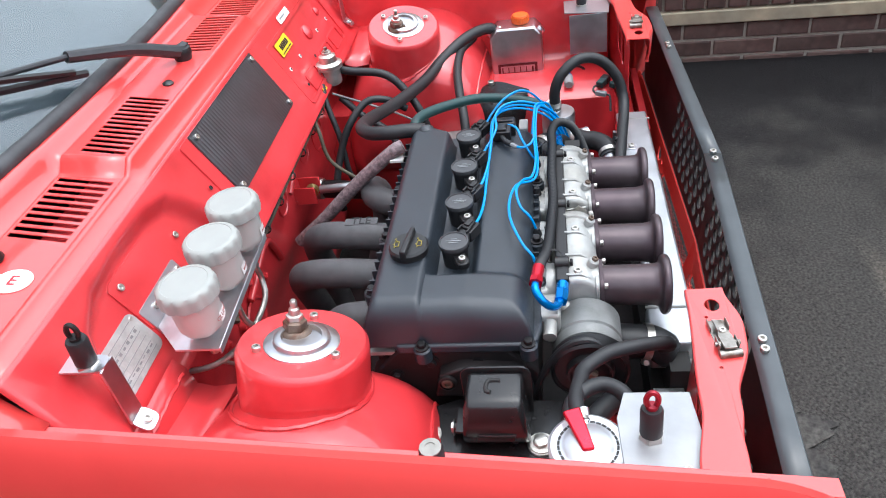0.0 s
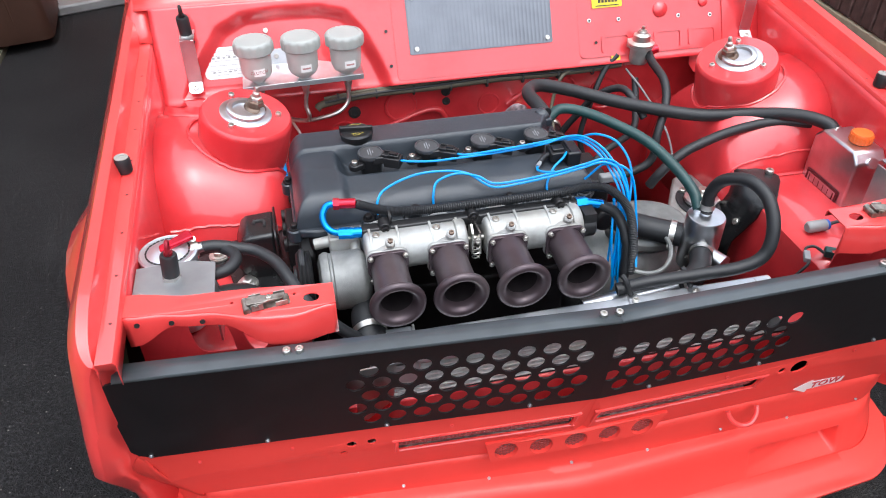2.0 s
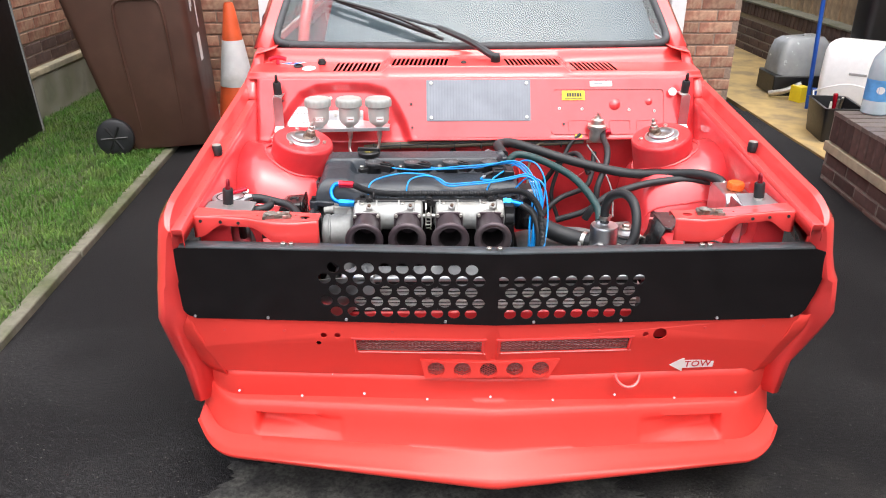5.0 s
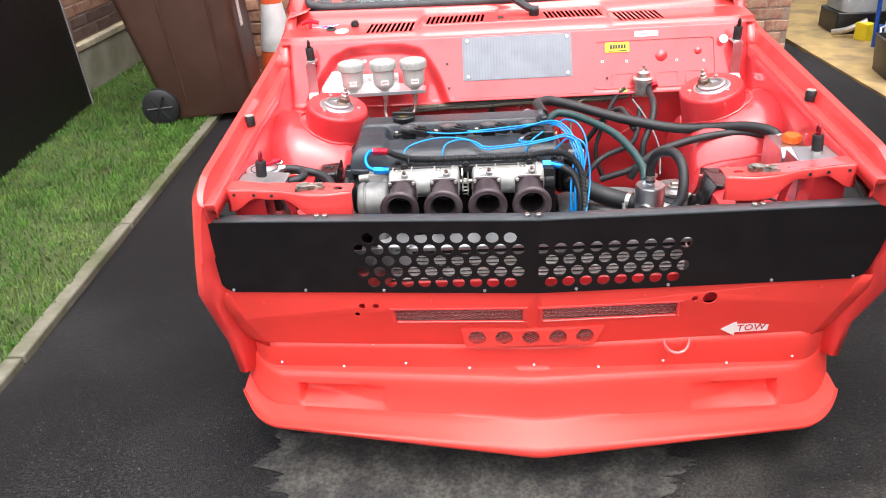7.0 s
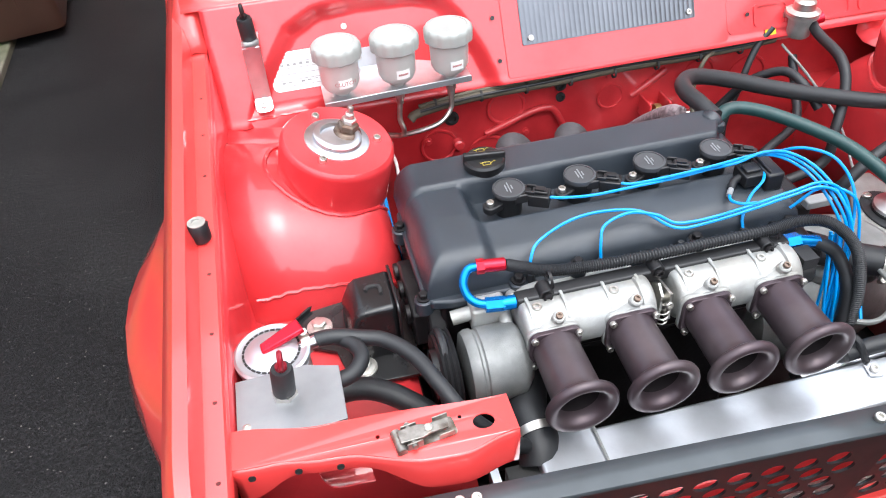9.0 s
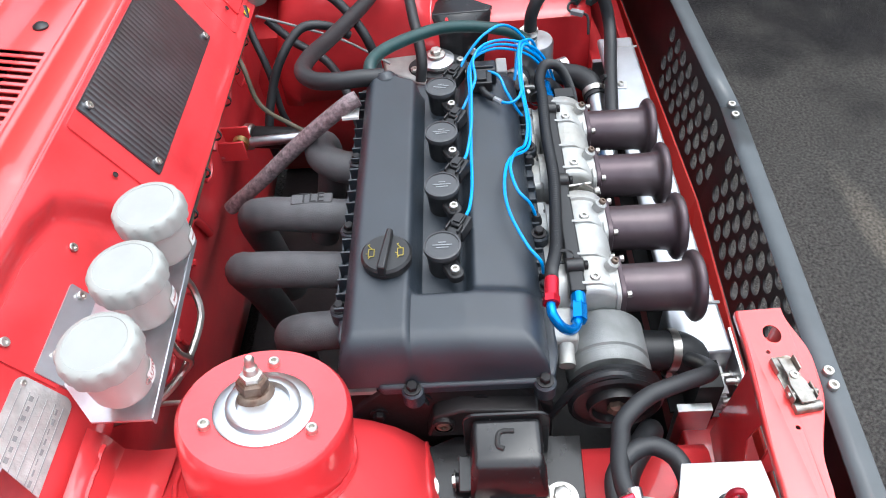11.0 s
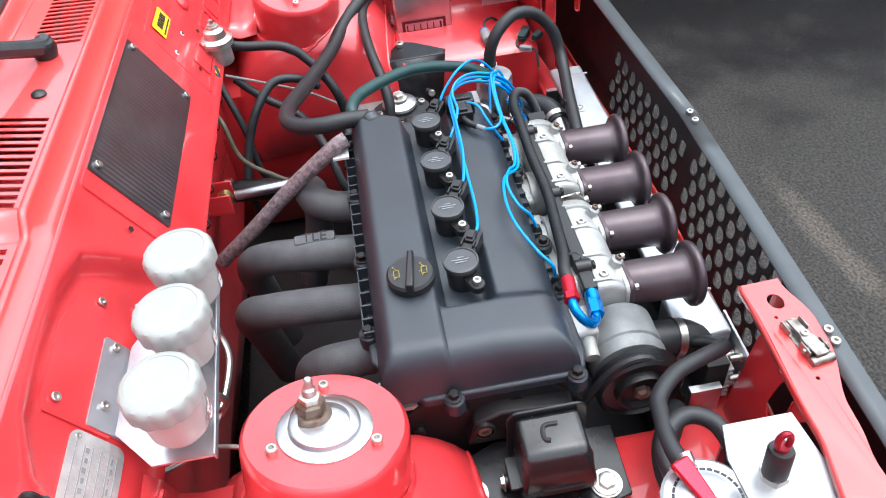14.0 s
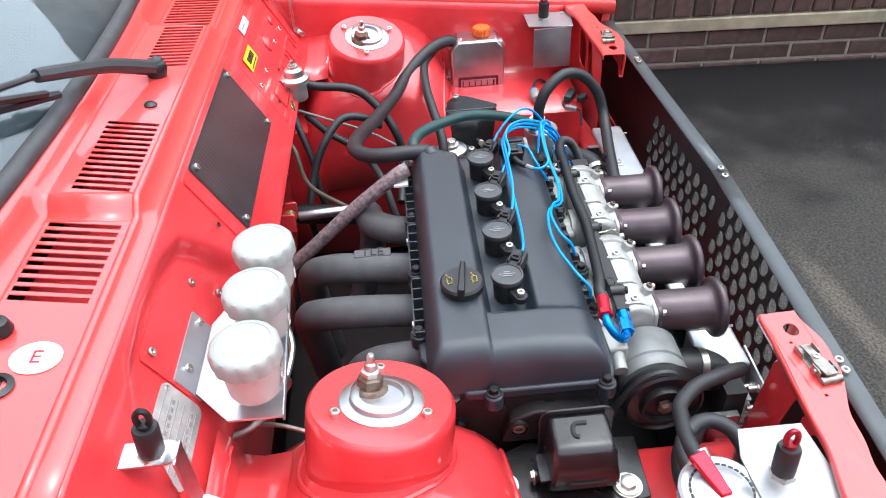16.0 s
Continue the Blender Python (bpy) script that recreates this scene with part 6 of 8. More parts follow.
def ignition_coil(at):
    x, y, z = at
    c = thing("ignition_coil", "black plug-top ignition coil with a round ribbed lid", "ignition coil", at, group="ignition coils")
    b = part("body", Geo().lathe([(0.017, -0.045), (0.0185, -0.008), (0.0195, -0.005)], at, n=28), BLACK, c)
    lid = part("lid", Geo().lathe([(0.0205, -0.006), (0.021, -0.003), (0.0205, 0.0), (0.0185, 0.0005), (0.018, -0.0008), (0.0, -0.0008)], at, n=32, caps=False), LID, c, "dark grey printed lid")
    pr = Geo()
    for k, w in enumerate((0.008, 0.021, 0.014)):
        pr.box(-0.0007, 0.0007, -w / 2, w / 2, -0.0006, 0.0001, Matrix.Translation((x + 0.004 - k * 0.0038, y, z)))
    part("print", pr, PRINT, lid, "small pale printed lines")
    m = Matrix.Translation((x, y, z)) @ pose(0, 0, 0, 0, 0, -28)
    part("neck", Geo().prism([(0.010, -0.0175), (0.030, -0.007), (0.030, 0.007), (0.010, 0.0175)], -0.014, -0.001, m), BLACK, c, bevel=0.002)
    part("clip", Geo().box(0.022, 0.034, -0.0085, -0.006, -0.003, 0.003, m).box(0.022, 0.034, 0.006, 0.0085, -0.003, 0.003, m), BLACK, c, bevel=0.0008)
    con = part("connector", Geo().box(0.026, 0.053, -0.0105, 0.0105, -0.019, -0.002, m).box(0.03, 0.050, -0.0055, 0.0055, -0.002, 0.002, m), BLACK, c, bevel=0.0015)
    part("latch", Geo().box(0.034, 0.046, -0.004, 0.004, 0.002, 0.0045, m), BLACK, con)
    m2 = Matrix.Translation((x, y, z)) @ pose(0, 0, 0, 0, 0, 205)
    part("ear", Geo().prism(rounded(0.012, 0.040, -0.009, 0.009, 0.008), -0.022, -0.012, m2), BLACK, c, bevel=0.0015)
    screw(c, m2 @ Vector((0.031, 0, -0.012)), r=0.0052, h=0.006)
    return c


LID = material("coil_lid", (0.05, 0.052, 0.056), 0.35, vary=0.1)

COILS = (-0.278, -0.183, -0.087, 0.007)
for x in COILS:
    ignition_coil((x, 0.372, 0.717))


# ---- throttle bodies, trumpets, fuel rail ----
BORES = (-0.284, -0.191, -0.097, -0.004)
TY, TZ = 0.176, 0.633


def trumpet(x, parent):
    prof = [(0.0225, 0.0), (0.0232, 0.060), (0.0238, 0.072), (0.0250, 0.0800), (0.0272, 0.0858), (0.0303, 0.0896), (0.0342, 0.0909), (0.0378, 0.0903), (0.0404, 0.0882), (0.0416, 0.0850), (0.0410, 0.0815), (0.0388, 0.0796), (0.0352, 0.0786), (0.0316, 0.0772), (0.0294, 0.0735), (0.0284, 0.0660), (0.0272, 0.0)]
    part("trumpet", Geo().lathe(prof, (x, TY, TZ), (0, -1, -0.03), 44, caps=False), TRUMPET, parent, "bronze-grey anodised intake trumpet", smooth=50)
    part("trumpet_flange", Geo().prism(rounded(-0.031, 0.031, -0.027, 0.027, 0.012), -0.003, 0.003, Matrix.Translation((x, TY, TZ)) @ pose(0, 0, 0, 90)), TRUMPET, parent, bevel=0.001)
    # added dark sheet and bore: shade of the deep mouth as colour
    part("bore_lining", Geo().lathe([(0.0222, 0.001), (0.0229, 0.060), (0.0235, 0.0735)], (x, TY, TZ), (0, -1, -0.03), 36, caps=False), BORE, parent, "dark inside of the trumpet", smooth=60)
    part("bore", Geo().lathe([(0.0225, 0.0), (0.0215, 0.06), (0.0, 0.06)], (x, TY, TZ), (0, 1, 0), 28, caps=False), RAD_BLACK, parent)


for n in range(2):
    xa, xb = BORES[2 * n], BORES[2 * n + 1]
    w = xb - xa
    xm = (xa + xb) / 2
    g = Geo().lathe([(0.024, 0), (0.0295, 0.002), (0.0315, 0.006), (0.0315, w + 0.046), (0.0345, w + 0.048), (0.0345, w + 0.060), (0.031, w + 0.064), (0.020, w + 0.066)], (xa - 0.031, 0.210, TZ + 0.006), (1, 0, 0), 32)
    casting = part("throttle_body", g, CAST, eng, "rough cast silver twin throttle body", smooth=50)
    for x in (xa, xb):
        part("barrel", Geo().lathe([(0.030, 0.0), (0.031, 0.006), (0.0295, 0.012), (0.0305, 0.05), (0.034, 0.056), (0.034, 0.07)], (x, TY + 0.004, TZ), (0, 1, 0), 30), CAST, casting)
        part("mount_plate", Geo().prism(rounded(-0.032, 0.032, -0.028, 0.028, 0.012), 0, 0.006, Matrix.Translation((x, TY + 0.009, TZ)) @ pose(0, 0, 0, 90)), CAST, casting, bevel=0.0015)
        for dx in (-0.026, 0.026):
            for dz in (-0.021, 0.021):
                screw(casting, (x + dx, TY - 0.003, TZ + dz), (0, -1, 0), r=0.0042, h=0.005)
        screw(casting, (x - 0.012, 0.207, TZ + 0.031), r=0.0058, h=0.009)
        for dx in (-0.021, 0.021):
            part("web", Geo().prism([(0.184, TZ + 0.016), (0.232, TZ + 0.014), (0.236, TZ + 0.030), (0.222, TZ + 0.0405), (0.202, TZ + 0.040), (0.188, TZ + 0.029)], x + dx - 0.002, x + dx + 0.002, Matrix(((0, 0, 1, 0), (1, 0, 0, 0), (0, 1, 0, 0), (0, 0, 0, 1)))), CAST, casting, bevel=0.0008)
        part("boss", Geo().cyl((x + 0.006, 0.190, TZ + 0.026), (x + 0.006, 0.184, TZ + 0.040), 0.0075, n=16, b=0.0015), CAST, casting)
        screw(casting, (x + 0.006, 0.1838, TZ + 0.0404), (0, -0.4, 1), r=0.0042, h=0.004, mat=RUSTY)
        if x == xa:
            part("cast_step", Geo().lathe([(0.0305, -0.006), (0.0315, -0.004), (0.0315, 0.004), (0.0305, 0.006)], (x + 0.046, 0.210, TZ + 0.006), (1, 0, 0), 28), CAST, casting)
        trumpet(x, casting)
    BM = Matrix.Translation((xm, 0.192, TZ + 0.0255)) @ pose(0, 0, 0, 50)
    part("makers_plate", Geo().prism(rounded(-0.018, 0.018, -0.008, 0.008, 0.004), 0, 0.002, BM), CAST, casting, bevel=0.0006)
    for dx in (-0.0095, 0.0, 0.0095):
        part("raised_bar", Geo().box(dx - 0.003, dx + 0.003, -0.003, 0.003, 0.002, 0.003, BM), CAST, casting)
    part("inlet_manifold", Geo().box(xa - 0.035, xb + 0.035, 0.245, 0.272, 0.595, 0.655), CAST, eng, bevel=0.006)
    for x in (xa, xb):
        part("inlet_runner", Geo().cyl((x, 0.236, TZ - 0.002), (x, 0.262, TZ - 0.008), 0.030, n=24), CAST, eng)
link = thing("throttle_linkage", "small steel throttle linkage between the bodies", "linkage", (-0.144, 0.19, 0.63))
part("spindle", Geo().cyl((-0.165, 0.208, 0.639), (-0.122, 0.208, 0.639), 0.005, n=10), STEEL, link)
part("lever", Geo().prism([(-0.012, -0.02), (0.01, -0.018), (0.012, 0.02), (0.0, 0.03), (-0.012, 0.02)], -0.0015, 0.0015, Matrix.Translation((-0.150, 0.200, 0.643)) @ pose(0, 0, 0, 90, 0, 90)), STEEL, link)
part("lever", Geo().prism([(-0.02, -0.016), (0.012, -0.022), (0.016, 0.018), (-0.016, 0.022)], -0.0015, 0.0015, Matrix.Translation((-0.138, 0.205, 0.640)) @ pose(0, 0, 0, 90, 0, 90)), STEEL, link)
part("return_spring", Geo().tube([(-0.144 + 0.006 * math.cos(a), 0.190 + 0.006 * math.sin(a), 0.612 + 0.0006 * a * 2.2) for a in np.linspace(0, 14 * math.pi / 2, 60)], 0.0011, 5, 1), STEEL, link)
screw(link, (-0.144, 0.184, 0.652), (0, -1, 0.3), r=0.005, h=0.006)
part("position_sensor", Geo().cyl((0.030, 0.208, TZ + 0.004), (0.055, 0.208, TZ + 0.004), 0.021, n=24, b=0.003).box(0.032, 0.052, 0.19, 0.215, TZ + 0.018, TZ + 0.034), BLACK, link)

rail = thing("fuel_rail", "black fuel rail with braided feed hose and anodised fittings", "fuel rail", (-0.15, 0.23, 0.67))
part("bar", Geo().prism(rounded(-0.009, 0.009, -0.009, 0.009, 0.003), -0.315, 0.03, Matrix(((0, 0, 1, 0), (1, 0, 0, 0.228), (0, 1, 0, 0.664), (0, 0, 0, 1)))), BLACK, rail, "black anodised rail", bevel=0.001)
for x in BORES:
    inj = part("injector", Geo().lathe([(0.008, 0), (0.008, 0.012), (0.0095, 0.014), (0.0095, 0.030), (0.006, 0.032), (0.006, 0.044)], (x + 0.012, 0.226, 0.660), (0, -0.25, -1), 14), GREEN_RUBBER, rail, "dark green injector")
    part("plug", Geo().box(x + 0.006, x + 0.018, 0.232, 0.252, 0.640, 0.656), BLACK, inj, bevel=0.0015)
for x in (-0.142, -0.28, 0.0):
    part("boss", Geo().cyl((x, 0.218, 0.672), (x, 0.238, 0.672), 0.009, n=18, b=0.001), BLACK, rail)
    screw(rail, (x, 0.217, 0.672), (0, -1, 0), r=0.0055, h=0.004, mat=DARK)
fuel = [(-0.318, 0.258, 0.697), (-0.295, 0.255, 0.688), (-0.262, 0.247, 0.682), (-0.214, 0.242, 0.681), (-0.145, 0.237, 0.683), (-0.067, 0.238, 0.682), (0.007, 0.236, 0.684), (0.05, 0.236, 0.688), (0.085, 0.224, 0.685), (0.11, 0.20, 0.66), (0.118, 0.18, 0.61), (0.118, 0.17, 0.55)]
ps = spline(fuel, 40)
rr = Geo()
hose = part("feed_hose", Geo().tube(fuel, 0.0064, 12, 10), RUBBER, rail, "black corrugated hose")
for k in range(4, len(ps) - 4, 2):
    t = (ps[k + 1] - ps[k - 1]).normalized()
    rr.lathe([(0.0065, -0.0012), (0.0076, 0), (0.0065, 0.0012)], ps[k], t, 10, caps=False)
part("corrugation", rr, RUBBER, hose)
part("fitting", Geo().cyl((-0.352, 0.262, 0.699), (-0.318, 0.258, 0.698), 0.0080, n=14, b=0.001).cyl((-0.352, 0.262, 0.699), (-0.343, 0.261, 0.6987), 0.0092, n=6), RED_AN, rail, "red anodised hose end")
part("elbow", Geo().tube([(-0.350, 0.262, 0.699), (-0.362, 0.262, 0.697), (-0.370, 0.254, 0.686), (-0.368, 0.244, 0.674), (-0.359, 0.236, 0.667), (-0.345, 0.231, 0.665)], 0.0054, 12, 6), BLUE_AN, rail, "blue anodised elbow")
part("union_nut", Geo().cyl((-0.350, 0.2315, 0.665), (-0.328, 0.229, 0.664), 0.0090, n=6).cyl((-0.330, 0.229, 0.664), (-0.315, 0.228, 0.664), 0.0085, n=14), BLUE_AN, rail)
part("union_nut", Geo().cyl((0.030, 0.228, 0.664), (0.048, 0.228, 0.664), 0.0105, n=6).cyl((0.045, 0.228, 0.664), (0.075, 0.225, 0.658), 0.008, n=12), BLUE_AN, rail)
part("return_hose", Geo().tube([(0.07, 0.226, 0.659), (0.10, 0.215, 0.64), (0.112, 0.19, 0.60), (0.11, 0.175, 0.54)], 0.0085, 12, 8), RUBBER, rail)
for x in (-0.27, 0.02):
    part("cable_tie", Geo().lathe([(0.0125, -0.0018), (0.0125, 0.0018)], (x, 0.240, 0.676), (1, 0, 0.05), 14, caps=False), DARK, rail)

# ---- blue ignition and injector leads ----
def lead(pts, r=0.0020, label="bright blue silicone-covered lead across the cam cover"):
    ob = part("blue_lead", Geo().tube(pts, r, 8, 8), BLUE)
    return tagged(ob, label, "cable", "blue leads")


TRUNK = [(0.036, 0.333, 0.722), (0.062, 0.318, 0.726), (0.084, 0.288, 0.718), (0.098, 0.25, 0.696), (0.108, 0.225, 0.66), (0.100, 0.205, 0.60), (0.096, 0.19, 0.53)]
for n, x in enumerate(COILS[:3]):
    off = Vector((0.004 * n, -0.003 * n, 0.004 * n))
    pts = [(x + 0.046, 0.347, 0.709), (x + 0.062, 0.341, 0.709)]
    if x < -0.2:
        pts += [(-0.18, 0.337, 0.707), (-0.133, 0.336, 0.708), (-0.069, 0.335, 0.710), (-0.014, 0.334, 0.715)]
    elif x < -0.1:
        pts += [(-0.08, 0.337, 0.711), (-0.02, 0.335, 0.716)]
    else:
        pts += [(0.0, 0.332, 0.714)]
    lead([Vector(p) + (off if k > 1 else Vector()) for k, p in enumerate(pts + TRUNK)])
lead([(0.053, 0.347, 0.707), (0.07, 0.335, 0.72), (0.09, 0.31, 0.738), (0.115, 0.28, 0.735), (0.13, 0.25, 0.70), (0.12, 0.22, 0.64), (0.105, 0.2, 0.55)])
WB = [(-0.10, 0.265, 0.692), (-0.059, 0.259, 0.695), (0.004, 0.262, 0.700), (0.049, 0.262, 0.708), (0.085, 0.258, 0.716), (0.11, 0.245, 0.70), (0.118, 0.22, 0.65), (0.10, 0.2, 0.58), (0.10, 0.19, 0.5)]
lead([(-0.285, 0.262, 0.664), (-0.284, 0.266, 0.688), (-0.270, 0.280, 0.701), (-0.227, 0.296, 0.709), (-0.183, 0.299, 0.711), (-0.136, 0.290, 0.707)] + WB)
lead([(-0.195, 0.262, 0.664), (-0.194, 0.270, 0.688), (-0.184, 0.284, 0.702), (-0.151, 0.290, 0.708), (-0.119, 0.281, 0.704)] + [Vector(p) + Vector((0.003, 0.003, 0.004)) for p in WB])
lead([(-0.005, 0.262, 0.664), (-0.004, 0.272, 0.68), (0.01, 0.285, 0.70), (0.03, 0.295, 0.712), (0.045, 0.318, 0.712)])
lead([(0.06, 0.27, 0.68), (0.09, 0.262, 0.71), (0.125, 0.24, 0.70), (0.135, 0.215, 0.63), (0.12, 0.16, 0.57)])
lead([(-0.015, 0.293, 0.701), (-0.019, 0.281, 0.702), (-0.012, 0.270, 0.704), (0.004, 0.264, 0.706)])
for k in range(5):
    d = Vector((0.006 * math.cos(2.4 * k), 0.006 * math.sin(2.4 * k), 0))
    lead([Vector((0.104, 0.23, 0.66)) + d, Vector((0.100, 0.205, 0.60)) + d * 1.5, Vector((0.094 + 0.004 * k, 0.19, 0.52)) + d * 2], label="bright blue lead bundled down the engine's end")
for x in (-0.285, -0.195, -0.09, -0.005):
    bt = thing("lead_boot", "black rubber boot at a lead's end", "boot", (x, 0.262, 0.655), group="lead boots")
    part("boot", Geo().lathe([(0.007, -0.008), (0.007, 0.004), (0.004, 0.014)], (x, 0.262, 0.655), n=12), RUBBER, bt)

# ---- exhaust manifold ----
ex = thing("exhaust_manifold", "matt black coated four-branch exhaust manifold", "exhaust manifold", (-0.16, 0.55, 0.45))
part("flange", Geo().box(-0.345, 0.04, 0.478, 0.488, 0.555, 0.632), HEADER, ex, bevel=0.003)
for pts in ([(-0.298, 0.482, 0.600), (-0.298, 0.520, 0.599), (-0.292, 0.552, 0.588), (-0.270, 0.575, 0.550), (-0.235, 0.59, 0.47), (-0.19, 0.61, 0.34)],
            [(-0.212, 0.482, 0.604), (-0.208, 0.56, 0.608), (-0.196, 0.622, 0.598), (-0.165, 0.655, 0.56), (-0.13, 0.655, 0.47), (-0.10, 0.65, 0.35)],
            [(-0.118, 0.482, 0.604), (-0.112, 0.56, 0.608), (-0.095, 0.622, 0.598), (-0.062, 0.658, 0.555), (-0.035, 0.66, 0.46), (-0.03, 0.65, 0.35)],
            [(-0.022, 0.482, 0.604), (-0.016, 0.522, 0.606), (0.006, 0.552, 0.606), (0.040, 0.562, 0.600), (0.066, 0.560, 0.570), (0.074, 0.565, 0.50), (0.06, 0.60, 0.38)]):
    part("pipe", Geo().tube(pts, 0.0235, 18, 10), HEADER, ex, smooth=60)
part("raised_plate", Geo().prism(rounded(-0.028, 0.028, -0.008, 0.008, 0.003), 0, 0.003, Matrix.Translation((-0.105, 0.552, 0.630)) @ pose(0, 0, 0, 8, 0, -90)), HEADER, ex, bevel=0.001)
for x in (-0.255, -0.165, -0.07):
    screw(ex, (x, 0.488, 0.618), (0, 1, 0), r=0.007, h=0.012, socket=False)
tagged(part("breather_pipe", Geo().tube([(0.022, 0.725, 0.50), (0.022, 0.66, 0.555), (0.018, 0.58, 0.63), (0.014, 0.51, 0.688), (0.020, 0.488, 0.697)], 0.0118, 14, 8), WRAP), "mauve-grey heat-wrapped breather pipe beside the manifold", "pipe")
rod = thing("steady_rod", "bright steel engine steady rod with a rod end", "rod", (0.108, 0.63, 0.56))
part("bar", Geo().cyl((0.109, 0.690, 0.560), (0.106, 0.575, 0.568), 0.0085, n=14), ALU, rod)
part("rod_end", Geo().lathe([(0.006, -0.006), (0.013, -0.006), (0.013, 0.006), (0.006, 0.006)], (0.109, 0.708, 0.558), (1, 0, 0), 18), BRASS, rod)
for x in (0.088, 0.126):
    part("clevis_plate", Geo().box(x, x + 0.004, 0.695, 0.742, 0.54, 0.578), RED_BAY, rod, bevel=0.0015)

# ---- alternator, mount, radiator ----
alt = thing("alternator", "cast alloy alternator with a black ribbed pulley", "alternator", (-0.36, 0.2, 0.55))
part("case", Geo().lathe([(0.03, 0), (0.043, 0.004), (0.046, 0.010), (0.046, 0.016), (0.0435, 0.018), (0.0435, 0.021), (0.046, 0.023), (0.046, 0.064), (0.043, 0.068), (0.03, 0.078)], (-0.388, 0.199, 0.600), (1, 0, 0), 32), DULL_CAST, alt)
pul = part("pulley", Geo().lathe([(0.010, 0.006), (0.024, 0.006), (0.026, -0.001), (0.029, -0.002), (0.031, 0.007), (0.044, 0.007), (0.0465, 0.003), (0.050, 0.006), (0.047, 0.009), (0.050, 0.012), (0.047, 0.015), (0.050, 0.018), (0.047, 0.021), (0.050, 0.024), (0.04, 0.026)], (-0.422, 0.198, 0.604), (1, 0, 0), 36), BLACK, alt, "black ribbed pulley")
part("pulley_nut", Geo().lathe([(0.010, 0), (0.010, 0.006), (0.006, 0.009)], (-0.418, 0.198, 0.604), (-1, 0, 0), 6), RUSTY, pul)
part("bracket_tube", Geo().cyl((-0.326, 0.240, 0.640), (-0.331, 0.178, 0.616), 0.0080, n=16).cyl((-0.3305, 0.182, 0.6175), (-0.3315, 0.172, 0.6135), 0.0095, n=16), CAST, alt)
part("bracket", Geo().box(-0.366, -0.322, 0.232, 0.262, 0.618, 0.655), CAST, alt, bevel=0.004)
part("bracket_stub", Geo().cyl((-0.364, 0.246, 0.642), (-0.388, 0.247, 0.638), 0.0090, n=14), CAST, alt)
part("belt", Geo().tube([(-0.41, 0.152, 0.60), (-0.41, 0.20, 0.654), (-0.41, 0.25, 0.61), (-0.41, 0.30, 0.45), (-0.41, 0.26, 0.32)], 0.005, 8, 8), RUBBER, alt)

mount = thing("engine_mount", "black pressed-steel engine mount box on the chassis rail", "engine mount", (-0.46, 0.31, FLOOR))
GLOSS = material("gloss_black_steel", (0.012, 0.012, 0.013), 0.25, vary=0.15, scale=50, bump=0.05)
XZ = Matrix(((1, 0, 0, 0), (0, 0, 1, 0), (0, 1, 0, 0), (0, 0, 0, 1)))
body = Geo().prism([(-0.447, FLOOR + 0.004), (-0.447, 0.643), (-0.492, 0.640), (-0.500, 0.633), (-0.511, 0.602), (-0.510, 0.586), (-0.494, FLOOR + 0.004)], 0.281, 0.350, XZ)
body.bend(lambda x, y, z: (x, 0.3155 + (y - 0.3155) * (1.18 if z < 0.61 else 1.0), z))
part("box", body, GLOSS, mount, bevel=0.006, segs=3)
part("rim_plate", Geo().prism(rounded(-0.044, 0.044, -0.07, 0.047, 0.014), -0.0018, 0.0018, Matrix.Translation((-0.446, 0.315, 0.602)) @ pose(0, 0, 0, 90, 0, 90)), GLOSS, mount, bevel=0.001)
part("slot", Geo().box(-0.5125, -0.509, 0.292, 0.337, 0.590, 0.597), RAD_BLACK, mount, "narrow dark slot")
part("slot_lip", Geo().tube([(-0.5115, 0.290, 0.600), (-0.5125, 0.312, 0.600), (-0.5115, 0.335, 0.600)], 0.0016, 6, 4), GLOSS, mount)
part("hook_slot", Geo().tube([(-0.462, 0.308, 0.6425), (-0.462, 0.320, 0.6425), (-0.467, 0.3245, 0.642), (-0.477, 0.3245, 0.6415), (-0.480, 0.319, 0.6415)], 0.0026, 8, 5), RAD_BLACK, mount, "dark hook-shaped slot")
part("side_ear", Geo().box(-0.500, -0.462, 0.352, 0.366, 0.588, 0.592).cyl((-0.482, 0.352, 0.578), (-0.482, 0.370, 0.578), 0.008, n=14), GLOSS, mount, bevel=0.001)
screw(mount, (-0.482, 0.370, 0.578), (0, 1, 0), r=0.007, h=0.004, socket=False)
for k in range(4):
    for j in range(3):
        if (k + j) % 2 == 0:
            part("pale_check", Geo().box(-0.4442, -0.4434, 0.3350 + k * 0.004, 0.3388 + k * 0.004, 0.603 + j * 0.004, 0.6068 + j * 0.004), PRINT, mount)
part("base_plate", Geo().prism([(-0.515, 0.238), (-0.43, 0.235), (-0.425, 0.37), (-0.455, 0.444), (-0.484, 0.446), (-0.580, 0.362), (-0.580, 0.325), (-0.530, 0.30)], FLOOR + 0.003, FLOOR + 0.009), GLOSS, mount, bevel=0.001)
part("turned_edge", Geo().prism([(-0.484, 0.446), (-0.580, 0.362), (-0.578, 0.360), (-0.482, 0.444)], FLOOR + 0.003, FLOOR + 0.016).prism([(-0.455, 0.444), (-0.484, 0.446), (-0.484, 0.443), (-0.455, 0.441)], FLOOR + 0.003, FLOOR + 0.016), GLOSS, mount)
for k in range(5):
    part("stamped_mark", Geo().box(-0.004, 0.004, -0.0016, 0.0016, 0, 0.0006, Matrix.Translation((-0.512 - 0.0034 * k, 0.378 - 0.0028 * k, FLOOR + 0.009)) @ pose(0, 0, 0, 0, 0, -35)), BLACK, mount)
